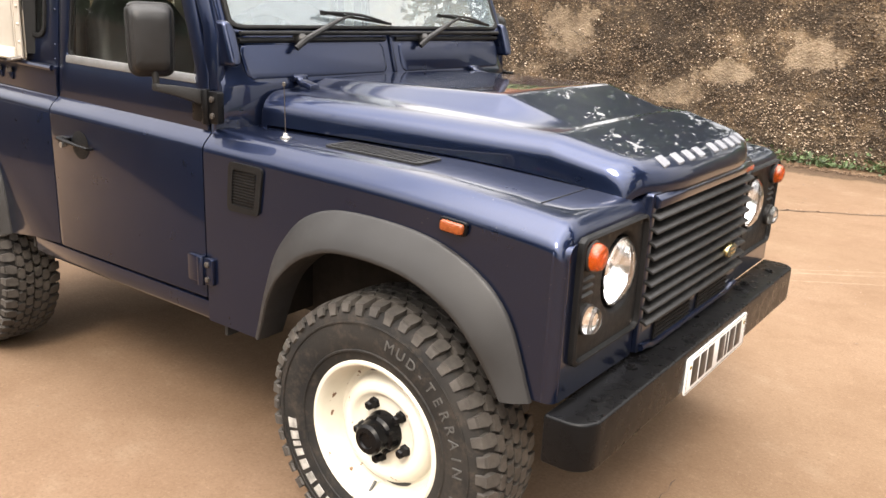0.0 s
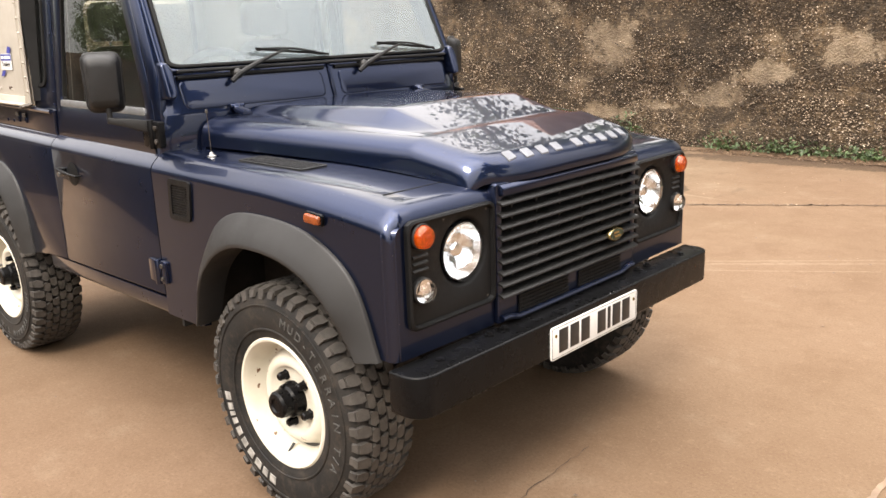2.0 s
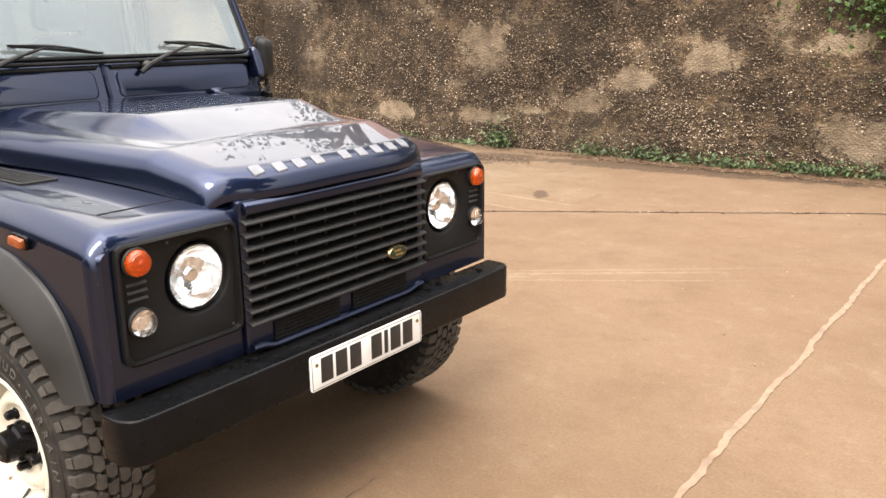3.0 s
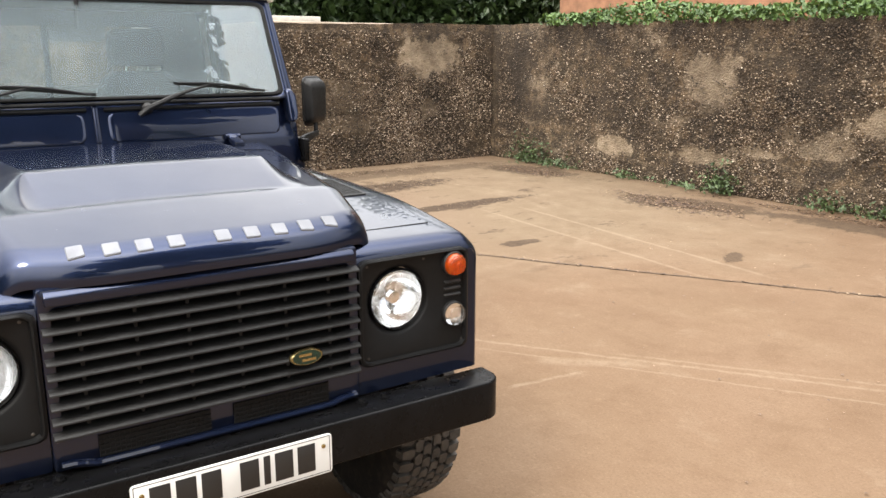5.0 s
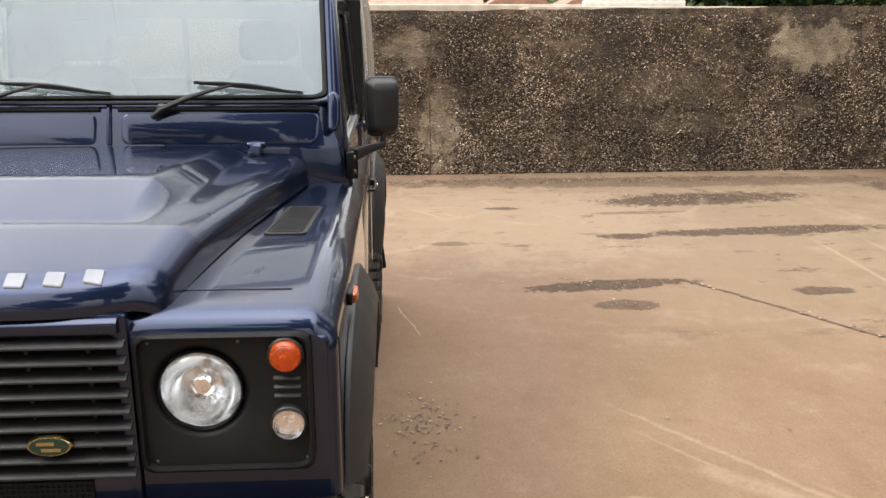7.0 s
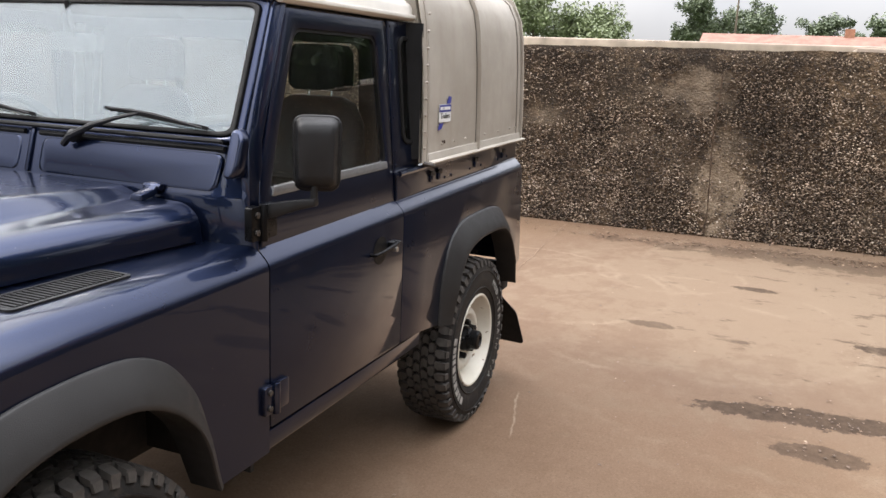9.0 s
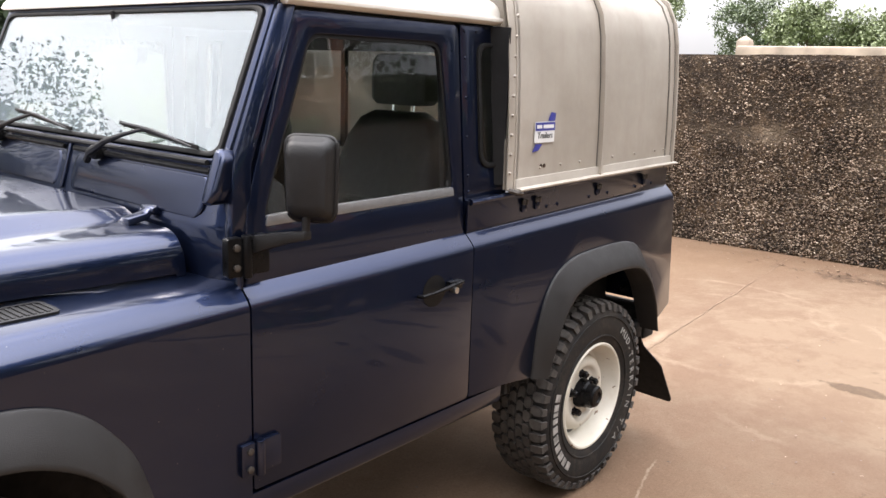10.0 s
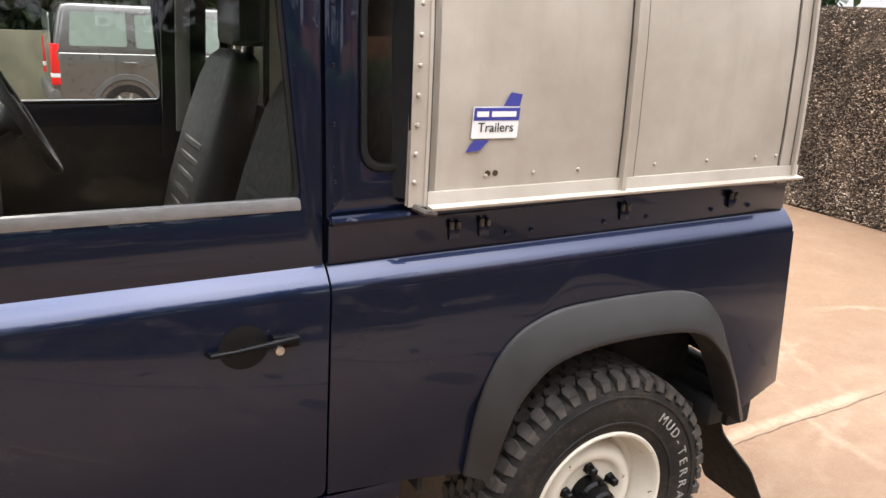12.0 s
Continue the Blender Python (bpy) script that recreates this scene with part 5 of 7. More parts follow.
    # mirror on a bent arm
    mirror = thing("door_mirror", "", "")
    mirror.parent = car
    cy = s * 0.915
    face = rounded([(-0.056, -0.0945), (0.056, -0.0945), (0.060, 0.0945), (-0.060, 0.0945)], 0.028, 6)
    turn = pose(-0.812, cy, 1.402, 0, 0, s * 28)
    bm = B()
    rings = []
    for k, d in ((1.0, -0.022), (1.06, -0.018), (1.06, -0.008), (1.0, -0.002), (0.95, 0.012), (0.84, 0.024), (0.60, 0.028)):
        rings.append([turn @ Vector((d, p[0] * k * 0.98, p[1] * k)) for p in face])
    loft(bm, rings)
    rim = [turn @ Vector((-0.014, p[0] * 1.05, p[1] * 1.05)) for p in face]
    housing = part("mirror_housing", bm, PLASTIC, mirror, "black grained plastic mirror housing", sharp=40)
    bm = B()
    tube(bm, rim + [rim[0]], 0.0065, 8, False)
    part("housing_lip", bm, PLASTIC, housing, sharp=60)
    bm = B()
    loft(bm, [[turn @ Vector((-0.0225, p[0] * 0.9, p[1] * 0.92)) for p in face], [turn @ Vector((-0.0240, p[0] * 0.9, p[1] * 0.92)) for p in face]])
    part("mirror_glass", bm, MIRROR, mirror)
    bm = B()
    loft(bm, [[(x - 0.012, s * y, z - h), (x + 0.012, s * y, z - h), (x + 0.012, s * y, z + h), (x - 0.012, s * y, z + h)] for x, y, z, h in ((-0.728, 0.800, 1.236, 0.024), (-0.748, 0.838, 1.250, 0.020), (-0.778, 0.882, 1.262, 0.014), (-0.802, 0.922, 1.270, 0.011))])
    part("mirror_arm", bm, PLASTIC, mirror, bevel=0.004)
    bm = B()
    tube(bm, [(-0.803, s * 0.912, 1.268), (-0.806, s * 0.913, 1.34)], 0.010, 10)
    part("mirror_stem", bm, PLASTIC, mirror)


def build_cab(car):
    for s in (-1, 1):
        put = lambda d, s=s: (lambda p: (p[0], s * (side_y(p[1]) + d), p[1]))
        # rear cab corner with its rubber-edged quarter light
        bm = B()
        outer = rounded([(-1.553, 1.262), (-1.772, 1.268), (-1.772, 1.806), (-1.553, 1.800)], 0.004, 6)
        inner = rounded([(-1.630, 1.358), (-1.764, 1.358), (-1.764, 1.750), (-1.630, 1.750)], [0.055, 0.02, 0.02, 0.05], 6)
        ring_plate(bm, outer, inner, put(0.0), put(-0.03))
        corner = part("cab_corner", bm, PAINT, car, bevel=0.003)
        bm = B()
        inn2 = rounded([(-1.645, 1.374), (-1.757, 1.374), (-1.757, 1.736), (-1.645, 1.736)], [0.046, 0.015, 0.015, 0.042], 6)
        ring_plate(bm, inner, inn2, put(0.007), put(-0.02))
        part("quarter_seal", bm, RUBBER, corner, bevel=0.003)
        bm = B()
        loft(bm, [[put(0.0)(p) for p in inn2], [put(-0.004)(p) for p in inn2]])
        part("quarter_glass", bm, GLASS, corner).visible_shadow = False
        for z in (1.29, 1.34, 1.46, 1.58, 1.70, 1.78):
            for x in ((-1.572,) if z < 1.75 else (-1.572, -1.63)):
                bm = B()
                lathe(bm, [(0.005, s * side_y(z)), (0.004, s * (side_y(z) + 0.003)), (0.001, s * (side_y(z) + 0.0035))], 8, (x, 0, z), "y")
                part("rivet", bm, PAINT, corner)
        # dark strip that draws the shadow gap between cab and canopy
        bm = B()
        loft(bm, [[(-1.704, s * (side_y(z) - 0.004), z), (-1.728, s * 0.808, z), (-1.734, s * 0.808, z), (-1.734, s * (side_y(z) - 0.004), z)] for z in (1.300, 1.45, 1.6, 1.80)])
        part("cab_gap_shade", bm, RUBBER, car)
        # gutter
        bm = B()
        loft(bm, [[(x, s * a, b) for a, b in ((0.730, 1.806), (0.762, 1.806), (0.775, 1.815), (0.775, 1.828), (0.768, 1.828), (0.755, 1.820), (0.730, 1.820))] for x in (-0.872, -1.2, -1.735)])
        part("roof_gutter", bm, ROOFWHITE, car, bevel=0.002)
        # A-post outside the screen
        bm = B()
        loft(bm, [[(xx + a, s * (y + b), z) for a, b in ((0.0, 0), (-0.05, 0.01), (-0.05, -0.03), (0.0, -0.03))] for xx, y, z in ((-0.685, 0.785, 1.16), (-0.700, 0.772, 1.43), (-0.860, 0.745, 1.81))])
        part("screen_pillar", bm, PAINT, car, bevel=0.006)
    # roof
    bm = B()
    rings = []
    for x, k in ((-0.838, 0.0), (-0.845, 0.35), (-0.866, 0.62), (-0.93, 0.85), (-1.06, 0.97), (-1.3, 1.0), (-1.6, 0.98), (-1.715, 0.93), (-1.733, 0.86), (-1.737, 0.7)):
        ring = []
        for j in range(25):
            a = math.pi * j / 24
            c, si = math.cos(a), math.sin(a)
            y = 0.760 * math.copysign(abs(c) ** 0.42, c)
            ring.append((x, y, 1.822 + 0.105 * k * abs(si) ** 0.55))
        ring += [(x, -0.74, 1.815), (x, 0.74, 1.815)]
        rings.append(ring)
    loft(bm, rings)
    part("cab_roof", bm, ROOFWHITE, car, "cream painted cab roof", sharp=45)
    bm = B()
    box(bm, -1.735, -0.89, -0.715, 0.715, 1.795, 1.808)
    part("headlining", bm, HEAD, car)
    # back of the cab with its window
    bm = B()
    outer = rounded([(-0.765, 0.95), (0.765, 0.95), (0.735, 1.808), (-0.735, 1.808)], 0.03)
    inner = rounded([(-0.54, 1.34), (0.54, 1.34), (0.53, 1.72), (-0.53, 1.72)], 0.05)
    ring_plate(bm, outer, inner, lambda p: (-1.742, *p), lambda p: (-1.772, *p))
    part("cab_back", bm, TRIM, car)
    bm = B()
    loft(bm, [[(-1.755, *p) for p in inner], [(-1.759, *p) for p in inner]])
    part("rear_window_glass", bm, GLASS, car).visible_shadow = False
    for y in (-0.34, 0.02):
        bm = B()
        box(bm, -1.765, -1.748, y - 0.012, y + 0.012, 1.335, 1.725)
        part("window_divider", bm, RUBBER, car)


def build_tub(car):
    for s in (-1, 1):
        bm = B()
        arch = arch_mid(REAR_OUT, REAR_IN)
        outline = [(-1.552, 0.622)] + [(-1.74, 0.612)] + arch + [(-2.91, 0.60), (-3.02, 0.655), (-3.0, 0.86), (-2.972, waist(-2.96) - 0.065)] + [(x, waist(x) - 0.065) for x in (-2.6, -2.2, -1.8, -1.552)]
        prism(bm, outline, "y", s * (HALF - 0.03), s * HALF)
        side = part("tub_side", bm, PAINT, car, "navy load bed side panel", bevel=0.002)
        bm = B()
        shoulder(bm, -1.552, -2.965, s, 0.785)
        part("tub_waist", bm, PAINT, side, sharp=45)
        # rail between the waist and the canopy
        bm = B()
        loft(bm, [[(x, s * y, waist(x) + z) for y, z in ((0.798, -0.02), (0.808, 0.0), (0.806, 0.078), (0.812, 0.082), (0.812, 0.092), (0.77, 0.094), (0.77, -0.02))] for x in (-1.553, -1.8, -2.4, -2.945)])
        part("tub_rail", bm, PAINT, side, bevel=0.002)
        bm = B()
        tube(bm, [(-1.556, s * 0.812, waist(-1.556) + 0.088), (-1.78, s * 0.812, waist(-1.78) + 0.088)], 0.011, 8)
        part("rail_bead", bm, PAINT, side)
        for x in (-1.855, -1.934, -2.351, -2.731):
            z = waist(x) + 0.034
            clamp = thing("rail_clamp", "", "")
            clamp.parent = car
            bm = B()
            box(bm, x - 0.013, x + 0.013, s * 0.806, s * 0.814, z - 0.016, z + 0.010)
            part("clamp_plate", bm, PAINT, clamp, bevel=0.002)
            bm = B()
            for dx in (-0.009, 0.009):
                lathe(bm, [(0.006, z + 0.010), (0.006, z + 0.026), (0.003, z + 0.028)], 8, (x + dx, s * 0.815, 0), "z")
            part("clamp_bolt", bm, DULL, clamp)
        for x in (-2.0, -2.07, -2.29, -2.43, -2.66, -2.80):
            bm = B()
            lathe(bm, [(0.007, s * 0.806), (0.006, s * 0.811), (0.001, s * 0.812)], 8, (x, 0, waist(x) + 0.018), "y")
            part("rail_rivet", bm, PAINT, side)
        # sill below the door
        bm = B()
        loft(bm, [[(x, s * y, z) for y, z in ((0.80, 0.545), (0.828, 0.548), (0.834, 0.56), (0.836, 0.612), (0.80, 0.618))] for x in (-0.46, -0.70, -1.2, -1.74)])
        part("sill", bm, PAINT, car, bevel=0.003)
        # mudflap
        flap = thing("mudflap", "", "")
        flap.parent = car
        bm = B()
        o = [(0.600, 0.60), (0.790, 0.60), (0.800, 0.475), (0.868, 0.385), (0.888, 0.175), (0.610, 0.185)]
        o = rounded(o, 0.02, 3)
        loft(bm, [[(-2.83 - 0.22 * smooth01((0.62 - p[1]) / 0.5), s * p[0], p[1]) for p in o], [(-2.838 - 0.22 * smooth01((0.62 - p[1]) / 0.5), s * p[0], p[1]) for p in o]])
        part("rubber_flap", bm, RUBBER, flap, "black rubber mudflap")
        bm = B()
        box(bm, -2.86, -2.80, s * 0.62, s * 0.80, 0.52, 0.60)
        part("flap_bracket", bm, UNDER, flap, bevel=0.01)
        # inner wheel box and rear corner
        bm = B()
        box(bm, -2.93, -1.80, s * 0.50, s * 0.515, 0.55, 1.0)
        box(bm, -2.93, -1.80, s * 0.50, s * (HALF - 0.032), 0.985, 1.0)
        box(bm, -1.815, -1.80, s * 0.50, s * (HALF - 0.032), 0.55, 1.0)
        part("wheel_box", bm, UNDER, car)
        bm = B()
        box(bm, -0.66, -0.645, s * 0.40, s * (HALF - 0.032), 0.50, 1.05)
        box(bm, -0.66, 0.49, s * 0.42, s * 0.435, 0.50, 1.09)
        part("inner_wing", bm, UNDER, car)
    # fuel filler recess on the right flank, drawn as a flat dark plate
    bm = B()
    sl = rounded([(-2.905, 0.93), (-2.87, 0.93), (-2.87, 1.125), (-2.905, 1.125)], 0.016)
    loft(bm, [[(p[0], -HALF - 0.0015, p[1]) for p in sl], [(p[0], -HALF + 0.005, p[1]) for p in sl]])
    part("side_recess", bm, INK, car)
    # floor, tailgate, rear crossmember
    bm = B()
    box(bm, -2.95, -1.775, -0.80, 0.80, 0.90, 0.93)
    part("load_floor", bm, ALUM, car)
    bm = B()
    box(bm, -2.985, -2.945, -0.80, 0.80, 0.66, 1.17)
    part("tailgate", bm, PAINT, car, bevel=0.008)
    bm = B()
    box(bm, -2.98, -2.88, -0.80, 0.80, 0.50, 0.63)
    part("rear_crossmember", bm, UNDER, car, bevel=0.012)
    for s in (-1, 1):
        bm = B()
        box(bm, -2.90, 0.52, s * 0.37 - 0.04, s * 0.37 + 0.04, 0.46, 0.58)
        part("chassis_rail", bm, UNDER, car, bevel=0.01)
    bm = B()
    box(bm, -1.75, -0.68, -0.78, 0.78, 0.56, 0.60)
    part("cab_floor", bm, UNDER, car)
    for x in (0.0, REAR_AXLE):
        bm = B()
        tube(bm, [(x, -0.70, HUB), (x, 0.70, HUB)], 0.045, 14)
        lathe(bm, [(0.02, -0.14), (0.10, -0.10), (0.14, 0.0), (0.10, 0.10), (0.02, 0.14)], 18, (x, -0.15, HUB), "y")
        part("axle", bm, UNDER, car)
        for s in (-1, 1):
            bm = B()
            path = [(x + 0.055 * math.cos(t), s * 0.46 + 0.055 * math.sin(t), 0.46 + 0.30 * t / 37.7) for t in [37.7 * i / 96 for i in range(97)]]
            tube(bm, path, 0.009, 6)
            part("coil_spring", bm, UNDER, car)
            bm = B()
            tube(bm, [(x - 0.12 if x < -1 else x + 0.10, s * 0.50, 0.35), (x - 0.10 if x < -1 else x + 0.08, s * 0.50, 0.92)], [0.022, 0.028], 10)
            part("damper", bm, UNDER, car)
    bm = B()
    tube(bm, [(-2.1, -0.25, 0.50), (-2.5, -0.45, 0.56), (-2.9, -0.62, 0.48)], 0.03, 10)
    part("tailpipe", bm, RUST, car)
    bm = B()
    tube(bm, [(0.10, -0.55, 0.42), (0.12, 0.5, 0.44)], 0.018, 10)
    part("steering_rod", bm, UNDER, car)


def build_wheel_wells(car):
    """Dark inner walls behind and over the rear wheels."""
    for s in (-1, 1):
        bm = B()
        box(bm, -2.90, -1.86, s * 0.565, s * 0.580, 0.60, 1.04)
        box(bm, -2.90, -1.86, s * 0.585, s * 0.800, 1.025, 1.040)
        box(bm, -1.875, -1.86, s * 0.585, s * 0.800, 0.62, 1.02)
        part("wheel_well", bm, UNDER, car)
        # stub of the rear crossmember, and the flap's hanger tube
        bm = B()
        box(bm, -2.985, -2.90, s * 0.50, s * 0.785, 0.545, 0.645)
        part("crossmember_end", bm, UNDER, car, bevel=0.012)
        bm = B()
        tube(bm, [(-2.80, s * 0.56, 0.535), (-2.80, s * 0.73, 0.535)], 0.030, 12)
        part("hanger_tube", bm, DULL, car)


def build_canopy(car):
    canopy = thing("canopy", "", "")
    canopy.parent = car
    def section(x, grow=0.0):
        pts = [(0.822, 1.285), (0.820, 1.45), (0.812, 1.65), (0.80, 1.80), (0.785, 1.88), (0.75, 1.95), (0.69, 2.0), (0.60, 2.03), (0.3, 2.05), (0.0, 2.055)]
        half = [(y + grow * (1 if z < 1.9 else 0.6), z + (grow if z > 1.9 else 0.0)) for y, z in pts]
        return [(x, y, z) for y, z in half] + [(x, -y, z) for y, z in reversed(half[:-1])]
    bm = B()
    loft(bm, [section(-1.727), section(-2.93)], False, False)
    loft(bm, [section(-2.93, -0.012), section(-1.727, -0.012)], False, False)
    part("canopy_skin", bm, ALUM, canopy, "dull weathered aluminium sheet", sharp=25)
    bm = B()
    outer = [(p[1], p[2]) for p in section(-2.93)]
    inner = [(p[0] * 0.86, 1.40 + (p[1] - 1.285) * 0.72) for p in outer]
    ring_plate(bm, outer, inner, lambda p: (-2.928, *p), lambda p: (-2.945, *p))
    part("canopy_rear", bm, ALUM, canopy)
    bm = B()
    loft(bm, [[(-2.934, *p) for p in inner], [(-2.938, *p) for p in inner]])
    part("canopy_window", bm, GLASS, canopy).visible_shadow = False
    bm = B()
    outer = [(p[1], p[2]) for p in section(-1.80)]
    inner = [(p[0] * 0.90, 1.33 + (p[1] - 1.285) * 0.80) for p in outer]
    ring_plate(bm, outer, inner, lambda p: (-1.776, *p), lambda p: (-1.792, *p))
    part("canopy_front", bm, ALUM, canopy)
    # rib seams and edge angles
    for x, w, g in ((-2.330, 0.020, 0.004), (-2.312, 0.006, 0.020), (-1.746, 0.019, 0.004), (-1.767, 0.004, 0.007), (-2.900, 0.022, 0.005), (-2.926, 0.005, 0.018)):
        bm = B()
        loft(bm, [section(x - w, 0.0), section(x - w, g), section(x + w, g), section(x + w, 0.0)], False, False)
        part("canopy_rib", bm, ALUM, canopy, sharp=30)
    # thin dark strips beside the ribs and edge angles
    for x, g in ((-2.3525, 0.0035), (-2.3035, 0.0035), (-1.7745, 0.0035), (-2.8750, 0.0035), (-2.9185, 0.0075)):
        bm = B()
        loft(bm, [section(x - 0.002, 0.0), section(x - 0.002, g - 0.002), section(x + 0.002, g - 0.002), section(x + 0.002, 0.0)], False, False)
        part("seam_gap", bm, DULL, canopy, "dark line along a seam")
    for s in (-1, 1):
        bm = B()
        loft(bm, [[(x, s * y, 1.283 - 0.018 * (x + 1.78) * 0.9 + z) for y, z in ((0.80, 0.0), (0.852, -0.004), (0.854, 0.003), (0.832, 0.006), (0.830, 0.034), (0.80, 0.034))] for x in (-1.772, -2.95)])
        part("canopy_rail", bm, ALUM, canopy, "pale aluminium bottom rail", bevel=0.001)
        for i in range(9):
            bm = B()
            lathe(bm, [(0.006, s * 0.825), (0.004, s * 0.831), (0.001, s * 0.832)], 8, (-1.739, 0, 1.34 + i * 0.062), "y")
            part("rivet", bm, ALUM, canopy)
        for x in (-1.92, -2.05, -2.18, -2.42, -2.60, -2.78, -2.86):
            bm = B()
            lathe(bm, [(0.006, s * 0.818), (0.004, s * 0.826), (0.001, s * 0.827)], 8, (x, 0, 1.345 + 0.017 * abs(x + 1.8)), "y")
            part("rivet", bm, ALUM, canopy)
        for x in (-1.925, -1.945):
            bm = B()
            lathe(bm, [(0.007, s * 0.816), (0.007, s * 0.824)], 8, (x, 0, 1.352), "y")
            part("plug", bm, RUST, canopy)
        # toggle at the front foot of the canopy
        bm = B()
        tube(bm, [(-1.742, s * 0.822, 1.284), (-1.760, s * 0.846, 1.276), (-1.785, s * 0.848, 1.272)], 0.008, 8)
        part("toggle", bm, DULL, canopy)
        # dealer sticker: blue bands, white field
        c = (-1.935, 1.468)
        def st(p, d, s=s):
            return (c[0] - s * p[0], s * (0.8235 - 0.03 * (c[1] + p[1] - 1.45) + d), c[1] + p[1])
        bm = B()
        f = rounded([(-0.062, -0.036), (0.058, -0.036), (0.062, 0.034), (-0.058, 0.034)], 0.004, 3)
        loft(bm, [[st(p, 0.0) for p in f], [st(p, 0.0012) for p in f]])
        part("sticker", bm, WHITE, canopy, "white and blue dealer sticker")
        for quad in ([(-0.058, 0.004), (0.060, 0.004), (0.062, 0.032), (-0.056, 0.032)], [(0.018, 0.036), (0.060, 0.036), (0.066, 0.062), (0.036, 0.066)], [(-0.075, -0.066), (-0.038, -0.062), (-0.015, -0.040), (-0.055, -0.040)]):
            bm = B()
            loft(bm, [[st(p, 0.0014) for p in quad], [st(p, 0.0022) for p in quad]])
            part("blue_band", bm, BLUEINK, canopy)
        for a, b in ((-0.050, -0.020), (-0.012, 0.052)):
            bm = B()
            quad = [(a, 0.012), (b, 0.012), (b, 0.024), (a, 0.024)]
            loft(bm, [[st(p, 0.0023) for p in quad], [st(p, 0.0028) for p in quad]])
            part("name_bar", bm, WHITE, canopy)
        txt = bpy.data.curves.new("sticker_text", "FONT")
        txt.body, txt.size, txt.align_x, txt.align_y, txt.extrude = "Trailers", 0.030, "CENTER", "CENTER", 0.0004
        txt.materials.append(INK)
        ob = new("sticker_text", txt)
        ob.matrix_world = pose(c[0], s * 0.8262, c[1] - 0.012, 91.7 if s > 0 else 88.3, 0, 180 if s > 0 else 0)
        if s < 0:
            ob.matrix_world = pose(c[0], -0.8262, c[1] - 0.012, 88.3, 0, 0)
        ob.parent = canopy


def build_interior(car):
    bm = B()
    loft(bm, [[(x, y, z) for x, z in ((-0.72, 1.41), (-0.80, 1.42), (-0.93, 1.36), (-0.95, 1.28), (-0.93, 1.10), (-0.72, 1.0))] for y in (-0.68, -0.3, 0.3, 0.68)])
    part("dashboard", bm, TRIM, car, "dark grey plastic dashboard", bevel=0.02)
    bm = B()
    wheel = pose(-1.02, -0.37, 1.32, 0, -62, 0)
    tube(bm, [wheel @ Vector((0.19 * math.cos(t), 0.19 * math.sin(t), 0)) for t in [2 * math.pi * i / 40 for i in range(41)]], 0.015, 10, False)
    for a in (0.5, 2.6, 4.7):
        tube(bm, [wheel @ Vector((0, 0, -0.02)), wheel @ Vector((0.19 * math.cos(a), 0.19 * math.sin(a), 0))], 0.012, 8)
    tube(bm, [wheel @ Vector((0, 0, 0.01)), wheel @ Vector((0, 0, -0.05))], 0.06, 18)
    tube(bm, [wheel @ Vector((0, 0, -0.02)), (-0.80, -0.37, 1.18)], 0.03, 12)
    part("steering_wheel", bm, TRIM, car, "black steering wheel", sharp=50)
    for y in (-0.40, 0.40):
        seat = thing("seat", "", "", (-0.04, 0, -0.028))
        seat.parent = car
        bm = B()
        rings = []
        for t, w, d in ((0.0, 0.20, 0.05), (0.06, 0.235, 0.07), (0.3, 0.245, 0.075), (0.6, 0.235, 0.07), (0.85, 0.205, 0.06), (0.96, 0.16, 0.05), (1.0, 0.11, 0.03)):
            c = Vector((-1.475 - 0.165 * t, y, 0.90 + 0.645 * t))
            o = rounded([(-w, -d), (w, -d), (w, d), (-w, d)], d * 0.9, 4)
            rings.append([c + Vector((p[1] + 0.018 * (abs(p[0]) / w) ** 3, p[0], 0)) for p in o])
        loft(bm, rings)
        part("backrest", bm, CLOTH, seat, "black fabric seat back", sharp=60)
        for i in range(6):
            bm = B()
            z = 0.98 + i * 0.052
            t = (z - 0.90) / 0.645
            tube(bm, [(-1.475 - 0.165 * t + 0.064, y - 0.12, z), (-1.475 - 0.165 * t + 0.067, y, z), (-1.475 - 0.165 * t + 0.064, y + 0.12, z)], 0.019, 8)
            part("pleat", bm, CLOTH, seat)
        bm = B()
        loft(bm, [[(-1.645 + 0.05 * a, y + 0.128 * k * b, 1.655 + c * 0.70) for a, b in ((-1, -0.9), (-0.6, -1), (0.7, -1), (1, -0.8), (1, 0.8), (0.7, 1), (-0.6, 1), (-1, 0.9))] for k, c in ((0.8, -0.125), (0.98, -0.10), (1.0, 0.0), (0.97, 0.08), (0.8, 0.115), (0.6, 0.12))])
        part("headrest", bm, CLOTH, seat, bevel=0.01, sharp=60)
        for dy in (-0.05, 0.05):
            bm = B()
            tube(bm, [(-1.640, y + dy, 1.51), (-1.645, y + dy, 1.60)], 0.006, 8)
            part("headrest_post", bm, CHROME, seat)
        bm = B()
        loft(bm, [[(x, y + 0.24 * b, z) for b in (-1, 1) for z in ((0.74, zt) if b < 0 else (zt, 0.74))] for x, zt in ((-1.45, 0.93), (-1.2, 0.95), (-1.02, 0.97), (-0.98, 0.94))])
        part("cushion", bm, CLOTH, seat, bevel=0.03)
    bm = B()
    box(bm, -1.45, -1.02, -0.13, 0.13, 0.72, 1.05)
    part("cubby_box", bm, TRIM, car, bevel=0.02)
    # pale plate on the back of the cab, between the seats
    bm = B()
    prism(bm, rounded([(-0.085, 1.262), (0.048, 1.262), (0.048, 1.362), (-0.085, 1.362)], 0.008), "x", -1.744, -1.700)
